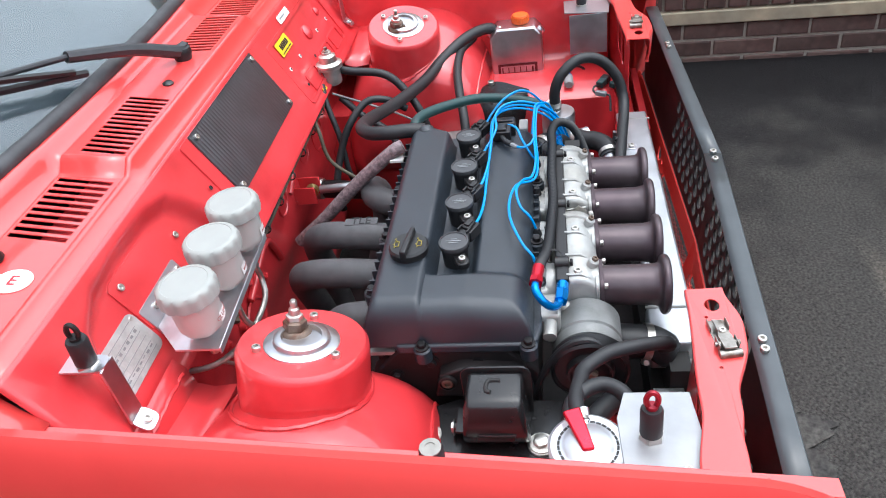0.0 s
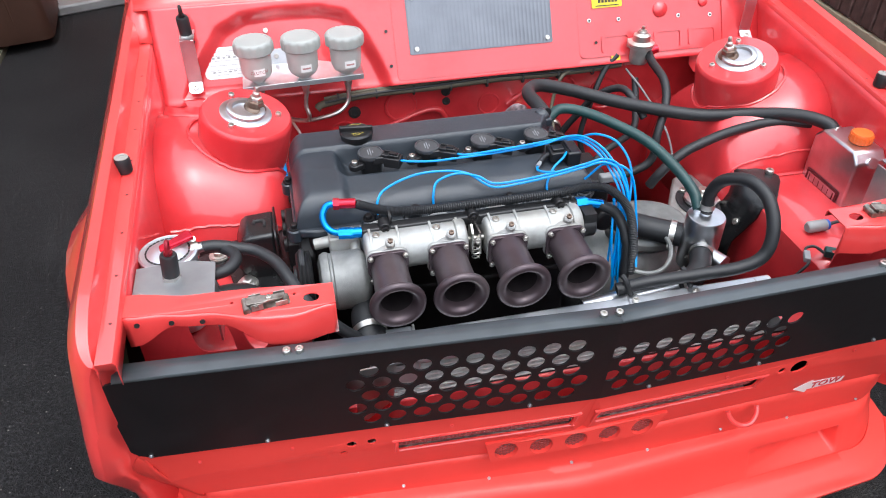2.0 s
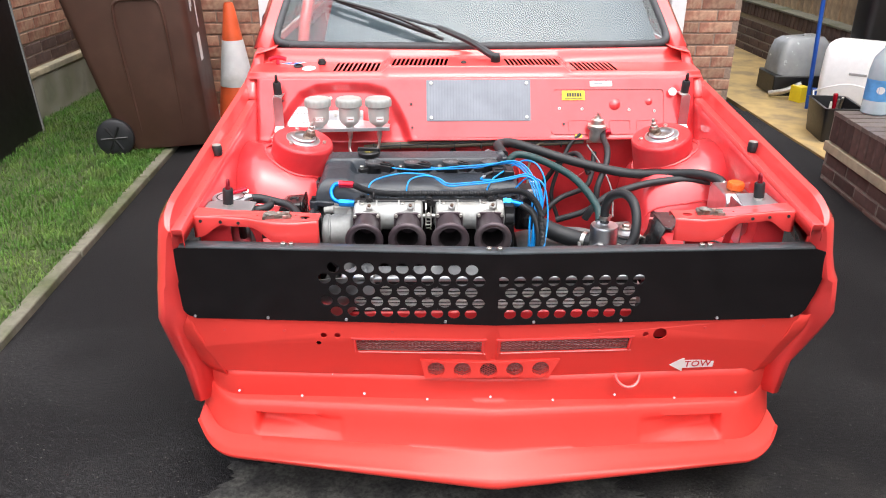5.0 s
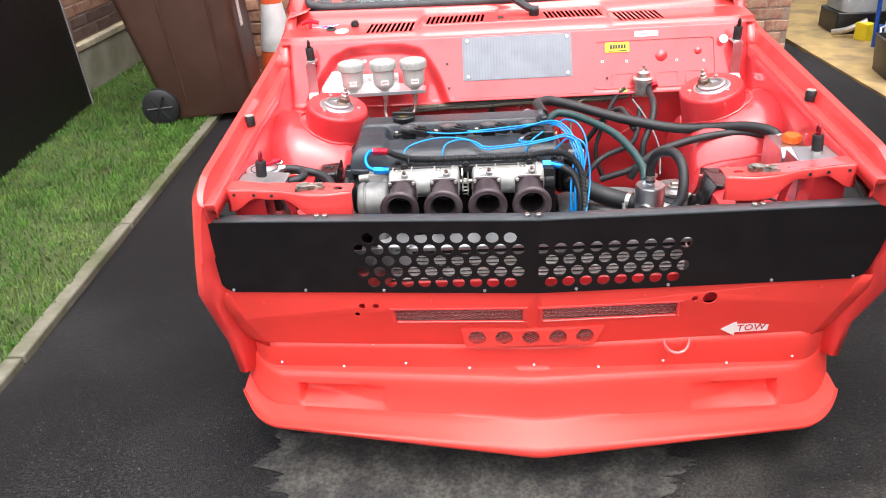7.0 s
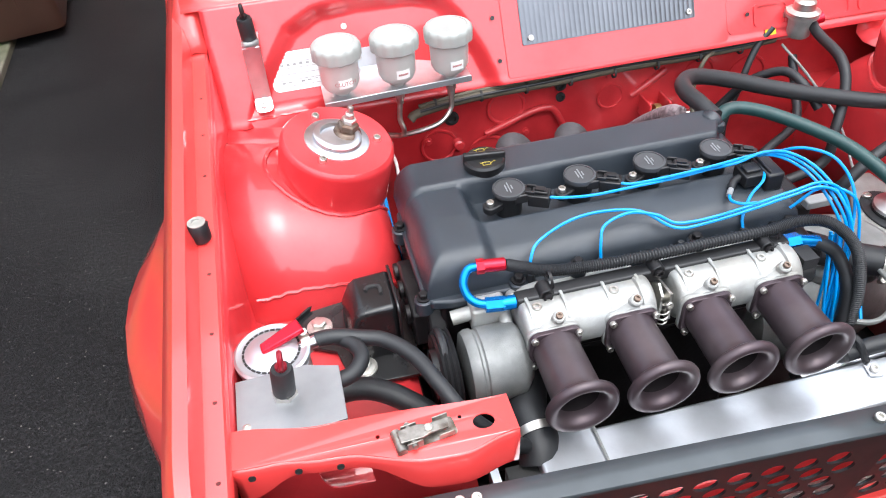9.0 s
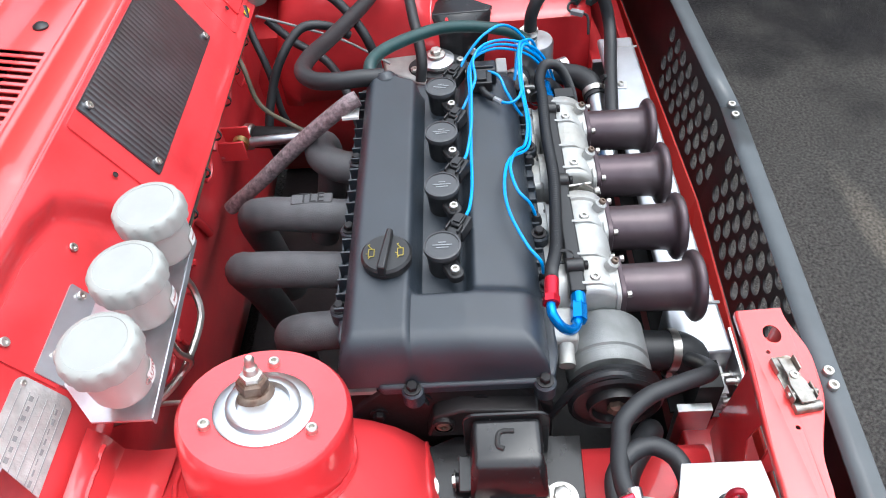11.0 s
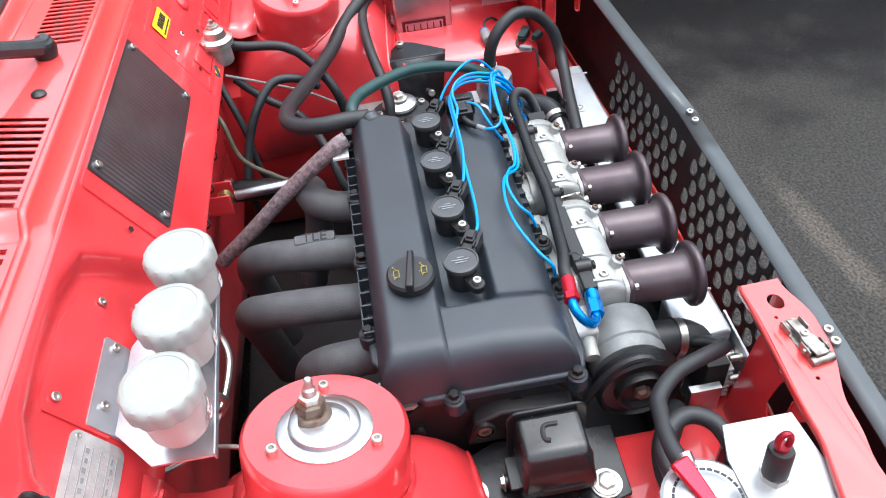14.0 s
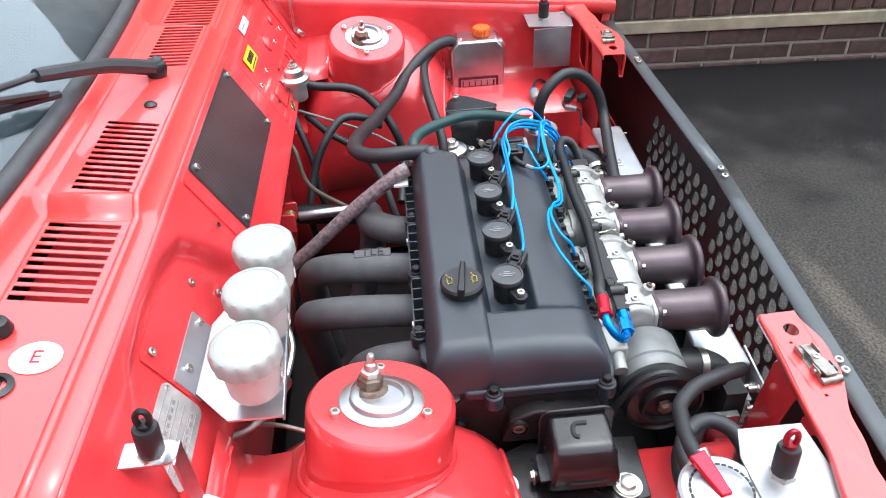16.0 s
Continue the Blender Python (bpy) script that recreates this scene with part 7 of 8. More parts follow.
for x, y in ((-0.484, 0.405), (-0.546, 0.346), (-0.500, 0.262)):
    part("washer", Geo().cyl((x, y, FLOOR + 0.009), (x, y, FLOOR + 0.012), 0.017, n=20), STEEL, mount)
    screw(mount, (x, y, FLOOR + 0.012), r=0.010, h=0.010, socket=False)
part("arm", Geo().prism([(0.270, 0.575), (0.40, 0.575), (0.39, 0.615), (0.36, 0.628), (0.28, 0.62)], -0.43, -0.405, Matrix(((0, 0, 1, 0), (1, 0, 0, 0), (0, 1, 0, 0), (0, 0, 0, 1)))), DARK, mount, bevel=0.003)
for y in (0.30, 0.345, 0.38):
    part("bolt_boss", Geo().lathe([(0.012, 0.0), (0.012, 0.005), (0.0095, 0.006)], (-0.43, y, 0.605), (-1, 0, 0), 20, caps=False), DARK, mount)
    screw(mount, (-0.43, y, 0.605), (-1, 0, 0), r=0.008, h=0.006, mat=RUSTY)
m2 = thing("gearbox_mount", "black triangular gearbox mount bolted to the red rail", "mount", (0.46, 0.35, FLOOR))
part("top_plate", Geo().prism([(0.438, 0.420), (0.446, 0.418), (0.500, 0.380), (0.508, 0.360), (0.501, 0.343), (0.456, 0.284), (0.440, 0.292)], 0.560, 0.568), GLOSS, m2, bevel=0.002)
part("gusset", Geo().loft([[(0.4405, 0.422, 0.566), (0.4385, 0.36, 0.566), (0.4405, 0.288, 0.566)], [(0.432, 0.425, 0.52), (0.430, 0.36, 0.52), (0.432, 0.295, 0.52)], [(0.405, 0.43, 0.46), (0.402, 0.36, 0.46), (0.405, 0.31, 0.46)], [(0.40, 0.43, 0.40), (0.40, 0.36, 0.40), (0.40, 0.31, 0.40)]]), GLOSS, m2, solid=0.006, smooth=50)
screw(m2, (0.494, 0.372, 0.568), r=0.008, h=0.008)
screw(m2, (0.420, 0.395, 0.495), (-1, 0, 0.4), r=0.007, h=0.009)
screw(m2, (0.420, 0.325, 0.495), (-1, 0, 0.4), r=0.007, h=0.009)
cap2 = thing("mount_bush", "alloy and rubber top bush of the gearbox mount", "bush", (0.375, 0.394, 0.47))
part("carrier", Geo().prism([(0.300, 0.385), (0.306, 0.345), (0.360, 0.322), (0.392, 0.345), (0.422, 0.412), (0.410, 0.500), (0.366, 0.494)], 0.470, 0.500), CAST, cap2, bevel=0.005)
part("rubber_seat", Geo().prism(ring(0.369, 0.392, 0.040, 28, 0.056), 0.500, 0.5035), RUBBER, cap2, "black oval rubber seat", bevel=0.001)
part("rubber_ring", Geo().lathe([(0.034, 0.0), (0.034, 0.007), (0.031, 0.010), (0.0, 0.010)], (0.375, 0.394, 0.500), n=32, caps=False), RUBBER, cap2)
part("cup", Geo().lathe([(0.034, 0.009), (0.033, 0.014), (0.016, 0.019), (0.014, 0.024)], (0.375, 0.394, 0.500), n=32), ALU, cap2)
for x, y in ((0.356, 0.436), (0.378, 0.350)):
    screw(cap2, (x, y, 0.5035), r=0.007, h=0.006, socket=True)
screw(cap2, (0.375, 0.394, 0.522), r=0.011, h=0.013, socket=False)

rad = thing("radiator", "bright aluminium radiator behind the black nose panel", "radiator", (0, 0.07, 0.25))
part("top_tank", Geo().box(-0.302, 0.330, 0.046, 0.106, 0.550, 0.562).box(-0.334, -0.262, 0.046, 0.112, 0.515, 0.567), RAD_ALU, rad, "bright folded aluminium tank", bevel=0.004)
# core in the shadow tone: depth between the cooling tubes as colour
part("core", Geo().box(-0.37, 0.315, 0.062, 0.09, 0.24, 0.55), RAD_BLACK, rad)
FIN = mesh("cooling_tube", Geo().box(-0.370, 0.315, 0.054, 0.0625, 0, 0.0024), FINS, 30)
for k in range(33):
    ob = new("cooling_tube", FIN)
    attach(ob, rad)
    ob.matrix_basis = Matrix.Translation((0, 0, 0.245 + k * 0.009))
for s in (-1, 1):
    part("side_channel", Geo().box(*sorted(((-0.027 + s * 0.356), (-0.027 + s * 0.346))), 0.072, 0.112, 0.22, 0.52), ALU, rad)
part("weld_line", Geo().tube([(-0.262, 0.044, 0.5665), (-0.261, 0.112, 0.5665)], 0.002, 6), CAST, rad)
part("weld_line", Geo().tube([(0.30, 0.042, 0.5605), (0.30, 0.100, 0.5605)], 0.002, 6), CAST, rad)
bk = thing("radiator_bracket", "bolted alloy side bracket of the radiator", "bracket", (-0.4, 0.09, 0.5))
part("plate", flat([(-0.300, 0.566), (-0.398, 0.560), (-0.404, 0.470), (-0.345, 0.455), (-0.305, 0.49)], depth=0.003).move(pose(0, 0.042, 0, 90)), ALU, bk)
for x, z in ((-0.362, 0.548), (-0.345, 0.532), (-0.372, 0.520), (-0.335, 0.512), (-0.362, 0.494)):
    part("bolt", Geo().lathe([(0.0062, 0), (0.0062, 0.003), (0.0042, 0.0032), (0.0042, 0.014), (0.0034, 0.015)], (x, 0.044, z), (0, 1, 0), 10), STEEL, bk)

for x, y in ((0.089, 0.094), (0.190, 0.092)):
    hc = thing("hose_clip", "small bolted alloy hose clip on the radiator's top", "clip", (x, y, 0.562), group="hose clips")
    part("tab", Geo().prism(rounded(-0.009, 0.009, -0.014, 0.012, 0.004), 0.562, 0.5645, Matrix.Translation((x, y, 0)) @ pose(0, 0, 0, 0, 0, -10)), ALU, hc, bevel=0.0006)
    part("strap", Geo().tube([(x - 0.002, y + 0.008, 0.565), (x - 0.004, y + 0.014, 0.572), (x - 0.008, y + 0.022, 0.585), (x - 0.012, y + 0.030, 0.59)], 0.0045, 8, 5), RUBBER, hc, "black rubber-covered strap")
    screw(hc, (x, y - 0.004, 0.5645), r=0.0055, h=0.004)
tagged(part("braided_line", Geo().tube([(0.128, 0.178, 0.545), (0.155, 0.172, 0.540), (0.182, 0.178, 0.540), (0.203, 0.196, 0.545), (0.216, 0.222, 0.550), (0.22, 0.25, 0.55)], 0.0040, 8, 8), DULL_CAST), "braided steel line curving below the alloy canister", "hose", "braided lines")

# ---- hoses ----
def hose(name, label, pts, r, mat=RUBBER, clamps=()):
    h = thing(name, label, "hose", pts[0])
    t = part("tube", Geo().tube(pts, r, 16, 10), mat, h, smooth=60)
    ps = spline(pts, 10)
    for k in clamps:
        i = int(k * (len(ps) - 1))
        a = (ps[min(i + 1, len(ps) - 1)] - ps[max(i - 1, 0)]).normalized()
        c = part("clamp", Geo().lathe([(r + 0.0008, -0.005), (r + 0.002, -0.005), (r + 0.002, 0.005), (r + 0.0008, 0.005)], ps[i], a, 20, caps=False), STEEL, h, "steel worm-drive clamp")
        u = a.orthogonal().normalized()
        part("clamp_screw", Geo().cyl(ps[i] + u * (r + 0.005) - a.cross(u) * 0.007, ps[i] + u * (r + 0.005) + a.cross(u) * 0.009, 0.0042, n=8), STEEL, c)
    return h


hose("breather_hose", "thick black rubber breather hose looping across the bay", [(0.052, 0.452, 0.706), (0.046, 0.485, 0.711), (0.043, 0.52, 0.711), (0.055, 0.552, 0.707), (0.086, 0.572, 0.702), (0.15, 0.572, 0.684), (0.22, 0.556, 0.665), (0.304, 0.532, 0.648), (0.398, 0.502, 0.637), (0.483, 0.47, 0.646), (0.55, 0.42, 0.662), (0.59, 0.375, 0.662), (0.60, 0.355, 0.645)], 0.0125, clamps=(0.97,))
part("hose_socket", Geo().cyl((0.035, 0.445, 0.700), (0.052, 0.452, 0.706), 0.016, n=20).box(0.03, 0.06, 0.432, 0.462, 0.69, 0.7065), COVER, cover, bevel=0.004)
hose("water_hose", "dark green rubber hose arching to the alloy canister", [(0.065, 0.47, 0.685), (0.09, 0.475, 0.70), (0.13, 0.46, 0.697), (0.175, 0.42, 0.688), (0.217, 0.37, 0.675), (0.245, 0.315, 0.655), (0.262, 0.265, 0.632), (0.262, 0.235, 0.612)], 0.0095, GREEN_RUBBER)
hose("canister_hose", "black rubber hose looping from the canister's top", [(0.273, 0.228, 0.610), (0.272, 0.228, 0.65), (0.280, 0.212, 0.683), (0.300, 0.178, 0.70), (0.312, 0.140, 0.69), (0.312, 0.108, 0.655), (0.300, 0.095, 0.615), (0.265, 0.096, 0.595), (0.20, 0.105, 0.585), (0.12, 0.115, 0.576), (0.07, 0.12, 0.565)], 0.0105, clamps=(0.03,))
hose("heater_hose", "black rubber hose running under the breather hose", [(0.27, 0.42, 0.54), (0.285, 0.415, 0.57), (0.32, 0.42, 0.60), (0.361, 0.428, 0.615), (0.437, 0.437, 0.632), (0.52, 0.435, 0.642), (0.585, 0.41, 0.645)], 0.0095)
hose("header_hose", "black rubber hose from the header tank to the radiator", [(-0.560, 0.214, 0.684), (-0.530, 0.219, 0.682), (-0.495, 0.213, 0.676), (-0.472, 0.206, 0.672), (-0.446, 0.178, 0.669), (-0.428, 0.140, 0.662), (-0.408, 0.106, 0.645), (-0.37, 0.095, 0.60), (-0.335, 0.10, 0.56)], 0.0088, clamps=(0.02,))
hose("overflow_hose", "thin black looped overflow hose beside the header tank", [(-0.562, 0.225, 0.672), (-0.530, 0.224, 0.676), (-0.508, 0.207, 0.677), (-0.501, 0.186, 0.677), (-0.513, 0.167, 0.676), (-0.538, 0.161, 0.674), (-0.556, 0.165, 0.668), (-0.566, 0.176, 0.650), (-0.568, 0.182, 0.60)], 0.0088)
hose("elbow_hose", "black rubber elbow hose clamped to the alloy canister", [(0.264, 0.202, 0.550), (0.247, 0.175, 0.552), (0.230, 0.148, 0.555), (0.207, 0.132, 0.553), (0.178, 0.128, 0.547)], 0.0185, clamps=(0.14, 0.90))
tagged(part("coolant_pipe", Geo().tube([(0.190, 0.128, 0.549), (0.09, 0.127, 0.536), (0.02, 0.127, 0.528)], 0.0155, 18, 6), ALU), "bright aluminium coolant pipe below the elbow hose", "pipe")
hose("outlet_hose", "wide black rubber water hose from the head to the canister", [(0.250, 0.248, 0.549), (0.215, 0.270, 0.550), (0.175, 0.285, 0.558), (0.125, 0.292, 0.580)], 0.0215, clamps=(0.14,))
hose("side_hose", "thick black radiator hose below the trumpets", [(-0.31, 0.19, 0.56), (-0.325, 0.15, 0.565), (-0.325, 0.11, 0.56), (-0.33, 0.085, 0.545)], 0.024, clamps=(0.6,))
hose("servo_hose", "black hose along the far strut tower", [(0.362, 0.686, 0.697), (0.356, 0.650, 0.690), (0.353, 0.583, 0.680), (0.344, 0.544, 0.650), (0.318, 0.508, 0.600), (0.303, 0.497, 0.540), (0.210, 0.507, 0.500)], 0.0085)
hose("vacuum_hose", "black hose curling down against the bulkhead", [(0.297, 0.534, 0.625), (0.282, 0.568, 0.655), (0.269, 0.607, 0.66), (0.237, 0.641, 0.63), (0.214, 0.666, 0.58), (0.182, 0.681, 0.52), (0.18, 0.68, 0.46)], 0.0075)
hose("brake_line", "thin dark hose hanging against the bulkhead", [(0.30, 0.70, 0.69), (0.27, 0.69, 0.66), (0.24, 0.67, 0.60), (0.22, 0.66, 0.52), (0.24, 0.64, 0.45)], 0.006)
hose("clutch_line", "dark hose curving down by the gearbox", [(0.34, 0.68, 0.64), (0.33, 0.64, 0.60), (0.30, 0.58, 0.57), (0.22, 0.54, 0.55), (0.17, 0.52, 0.50), (0.16, 0.50, 0.44)], 0.0075)
hose("choke_cable", "thin pale cable in front of the bulkhead", [(0.32, 0.69, 0.66), (0.35, 0.64, 0.62), (0.37, 0.56, 0.57), (0.36, 0.48, 0.52)], 0.0023, GREY_PLASTIC)
hose("sensor_cable", "thin olive cable looping beside the bulkhead", [(0.20, 0.70, 0.665), (0.17, 0.685, 0.655), (0.15, 0.67, 0.60), (0.14, 0.62, 0.56), (0.10, 0.55, 0.545)], 0.0038, OLIVE)
hose("lower_hose", "black hose curling beside the chassis rail", [(-0.555, 0.203, 0.595), (-0.535, 0.205, 0.600), (-0.514, 0.205, 0.601), (-0.488, 0.197, 0.599), (-0.458, 0.177, 0.592), (-0.432, 0.160, 0.57), (-0.42, 0.16, 0.50)], 0.0135, clamps=(0.14,))
LOOM = [(-0.345, 0.690, 0.640), (-0.328, 0.694, 0.648), (-0.237, 0.700, 0.656), (-0.101, 0.702, 0.657), (0.028, 0.703, 0.661), (0.151, 0.703, 0.660), (0.25, 0.700, 0.664), (0.31, 0.70, 0.668)]
loom = thing("wiring_loom", "olive-brown wiring loom tied along the bulkhead lip", "wiring loom", LOOM[2])
part("strand", Geo().tube(LOOM, 0.0075, 12, 6), OLIVE, loom, smooth=60)
part("strand", Geo().tube([Vector(p) + Vector((0.0, 0.004, 0.010 + 0.003 * math.sin(9 * p[0]))) for p in LOOM[1:]], 0.0035, 8, 6), OLIVE, loom, smooth=60)
part("strand", Geo().tube([Vector(p) + Vector((0.0, -0.006, 0.006 + 0.002 * math.cos(14 * p[0]))) for p in LOOM[1:]], 0.0026, 8, 6), RUBBER, loom, "thin black wire", smooth=60)
for k in range(8):
    x = -0.30 + 0.078 * k
    u = (x + 0.345) / 0.655
    c = Vector((x, 0.700, 0.656 + 0.010 * max(0, u - 0.5) - 0.02 * max(0, 0.12 - u)))
    part("tie", Geo().lathe([(0.0085, -0.0018), (0.0098, -0.0018), (0.0098, 0.0018), (0.0085, 0.0018)], c, (1, 0, 0), 16, caps=False), RAD_BLACK, loom, "black cable tie")
tagged(part("brake_pipe", Geo().tube([(-0.40, 0.70, 0.62), (-0.38, 0.66, 0.58), (-0.395, 0.55, 0.53), (-0.40, 0.42, 0.50)], 0.003, 8, 8), STEEL), "thin bare metal brake pipe along the rail", "pipe")
tagged(part("blue_loom", Geo().tube([(-0.430, 0.530, 0.645), (-0.427, 0.495, 0.608), (-0.420, 0.462, 0.560), (-0.425, 0.445, 0.515)], 0.0042, 8, 6).tube([(-0.422, 0.53, 0.640), (-0.420, 0.49, 0.598), (-0.416, 0.46, 0.553), (-0.42, 0.445, 0.51)], 0.0035, 8, 6), BLUE), "short blue wires dropping beside the strut tower", "wiring")

# ---- canister, tanks, reservoirs, regulator ----
can = thing("swirl_pot", "brushed aluminium canister with a hose on top", "canister", (0.272, 0.223, 0.5))
part("body", Geo().lathe([(0.031, -0.105), (0.033, -0.10), (0.033, -0.004), (0.031, 0.0), (0.0, 0.001)], (0.272, 0.223, 0.606), n=40, caps=False), ALU, can)
part("spigot", Geo().cyl((0.273, 0.228, 0.605), (0.272, 0.228, 0.618), 0.009, n=16).cyl((0.262, 0.236, 0.605), (0.262, 0.236, 0.614), 0.008, n=14), ALU, can)
part("side_spigot", Geo().cyl((0.272, 0.20, 0.54), (0.288, 0.165, 0.54), 0.016, n=20), ALU, can)
for k in (0, 1):
    screw(can, (0.25 + 0.03 * k, 0.195, 0.535 + 0.006 * k), (0, -1, 0), r=0.005, h=0.006)

tank = thing("oil_tank", "brushed aluminium oil catch tank with an orange cap", "tank", (0.60, 0.31, FLOOR))
part("body", Geo().prism([(y, z) for y, z in [(0.258, 0.530), (0.366, 0.530), (0.372, 0.545), (0.372, 0.645), (0.355, 0.664), (0.268, 0.664), (0.252, 0.645), (0.252, 0.545)]], 0.568, 0.630, Matrix(((0, 0, 1, 0), (1, 0, 0, 0), (0, 1, 0, 0), (0, 0, 0, 1)))), ALU, tank, bevel=0.004)
part("cap", Geo().lathe([(0.0185, 0.0), (0.0195, 0.003), (0.0195, 0.014), (0.0175, 0.018), (0.0, 0.0185)], (0.603, 0.300, 0.665), n=28, caps=False), ORANGE, tank, "orange ribbed filler cap")
capr = Geo()
for k in range(20):
    a = 2 * math.pi * k / 20
    capr.cyl((0.603 + 0.0193 * math.cos(a), 0.300 + 0.0193 * math.sin(a), 0.667), (0.603 + 0.0193 * math.cos(a), 0.300 + 0.0193 * math.sin(a), 0.680), 0.0014, n=5)
part("cap_ribs", capr, ORANGE, tank)
LBL = Matrix.Translation((0.5665, 0.312, 0.560)) @ pose(0, 0, 0, 90, 0, -90)
lb = part("label", flat(rounded(-0.046, 0.046, -0.020, 0.020, 0.002), depth=0.001).move(LBL), DARK_LABEL, tank, "dark red maker's label with plain bars")
part("label_frame", flat(rounded(-0.040, 0.040, -0.006, 0.015, 0.001), [rounded(-0.037, 0.037, -0.003, 0.012, 0.001)], depth=0.001).move(LBL @ pose(0, 0, 0.0008)), ALU, lb)
bars = Geo()
for k in range(5):
    bars.box(-0.034 + k * 0.0138, -0.0225 + k * 0.0138, -0.001, 0.0115, 0.0004, 0.0012, LBL)
part("letter_bars", bars.box(-0.034, 0.034, -0.015, -0.010, 0.0004, 0.0012, LBL), ALU, lb)
for y in (0.262, 0.362):
    part("spigot", Geo().cyl((0.60, y, 0.640), (0.60, y + (0.012 if y > 0.3 else -0.012), 0.648), 0.010, n=14), ALU, tank)

# header tank with its cap and lever
ht = thing("header_tank", "alloy header tank with a pressure cap and red lever", "header tank", (-0.598, 0.205, FLOOR))
part("body", Geo().lathe([(0.036, 0.0), (0.038, 0.004), (0.038, 0.115), (0.030, 0.122)], (-0.593, 0.209, FLOOR + 0.004), n=36), ALU, ht)
capb = part("pressure_cap", Geo().lathe([(0.037, 0.0), (0.0405, 0.002), (0.041, 0.009), (0.038, 0.011), (0.033, 0.0095), (0.025, 0.0115), (0.021, 0.0145), (0.0, 0.015)], (-0.593, 0.209, 0.680), n=40, caps=False), RAD_ALU, ht, "pressed metal cap")
dots = Geo()
for k in range(30):
    a = 2 * math.pi * k / 30
    dots.box(-0.0012, 0.0012, -0.0025, 0.0025, 0, 0.0006, Matrix.Translation((-0.593 + 0.030 * math.cos(a), 0.209 + 0.030 * math.sin(a), 0.6905)) @ pose(0, 0, 0, 0, 0, math.degrees(a)))
part("cap_marks", dots, BLACK_INK, capb)
part("lever", Geo().prism([(-0.035, -0.0095), (-0.02, -0.0085), (0.012, -0.006), (0.014, 0.006), (-0.02, 0.0085), (-0.035, 0.0095)], 0.0, 0.007, Matrix.Translation((-0.590, 0.213, 0.694)) @ pose(0, 0, 0, 0, 10, 200)), RED_AN, capb, "red safety lever", bevel=0.0018)
part("neck", Geo().cyl((-0.565, 0.210, 0.684), (-0.545, 0.212, 0.688), 0.007, n=12), ALU, ht)

# bonnet pins: two at the front on alloy plates, two at the back on brackets
def bonnet_pin(at, axis, parent_name, mat_top):
    x, y, z = at
    p = thing("bonnet_pin", "black rubber-sleeved bonnet pin with an eyelet", "bonnet pin", at, group="bonnet pins")
    a = Vector(axis).normalized()
    part("sleeve", Geo().lathe([(0.0105, 0), (0.0115, 0.003), (0.0115, 0.034), (0.010, 0.037)], at, a, 18), RUBBER, p)
    part("nut", Geo().lathe([(0.013, -0.004), (0.013, 0.003)], at, a, 6), STEEL, p)
    e = Vector(at) + a * 0.037
    u = Vector((0, 1, 0)) if abs(a.y) < 0.5 else Vector((1, 0, 0))
    w = a.cross(u).normalized()
    loop = [e + a * (0.010 + 0.010 * math.sin(t)) + u * 0.0058 * math.cos(t) for t in np.linspace(-0.5 * math.pi, 1.5 * math.pi, 18)]
    part("eyelet", Geo().tube(loop, 0.0030, 8, 2), mat_top, p)
    part("shank", Geo().cyl(e - a * 0.004, e + a * 0.004, 0.006, n=12), mat_top, p)
    return p


for s, (px, py) in ((-1, (-0.583, 0.146)), (1, (0.598, 0.161))):
    pl = thing("pin_plate", "bright aluminium plate under a front bonnet pin", "bracket", (px, py, 0.69), group="pin plates")
    part("plate", Geo().prism([(s * 0.526, 0.100), (s * 0.632, 0.090), (s * 0.632, 0.175), (s * 0.560, 0.178), (s * 0.526, 0.168)] if s < 0 else [(0.545, 0.105), (0.632, 0.095), (0.632, 0.20), (0.56, 0.20)], 0.690, 0.6925), DULL_ALU, pl, bevel=0.0006)
    part("leg", Geo().box(*sorted((s * 0.530, s * 0.533)), 0.106, 0.166, 0.60, 0.690) if s < 0 else Geo().box(0.546, 0.549, 0.108, 0.19, 0.60, 0.690), ALU, pl)
    screw(pl, (s * 0.622, 0.115, 0.6925), r=0.004, h=0.002)
    bonnet_pin((px, py, 0.695), (-s * 0.10, 0, 1), "front", PIN_RED)
for s, px, py in ((-1, -0.568, 0.722), (1, 0.598, 0.726)):
    br = thing("pin_bracket", "bent aluminium bracket carrying a rear bonnet pin", "bracket", (px, py, 0.72), group="pin brackets")
    part("ledge", flat(rounded(-0.013, 0.013, 0.708, 0.782, 0.010), [ring(0, 0.770, 0.004, 10)], 0.0025).move(Matrix.Translation((px, 0, 0.7975))), ALU, br)
    part("post", Geo().box(px - 0.013, px + 0.013, 0.7085, 0.711, 0.712, 0.797), ALU, br, bevel=0.0006)
    part("foot", Geo().prism(rounded(-0.013, 0.013, -0.022, 0.004, 0.008), 0, 0.0025, Matrix.Translation((px, 0.709, 0.711)) @ pose(0, 0, 0, 38, 0, 0)), ALU, br)
    screw(br, (px, 0.700, 0.7055), (0, -0.6, 0.8), r=0.006, h=0.005)
    screw(br, (px, 0.770, 0.799), r=0.006, h=0.004)
    bonnet_pin((px, 0.730, 0.800), (s * 0.02, -0.12, 1), "rear", DARK)
    if s > 0:
        screw(br, (px - 0.03, 0.745, 0.80), (0, -0.88, 0.47), r=0.012, h=0.004, mat=WHITE)


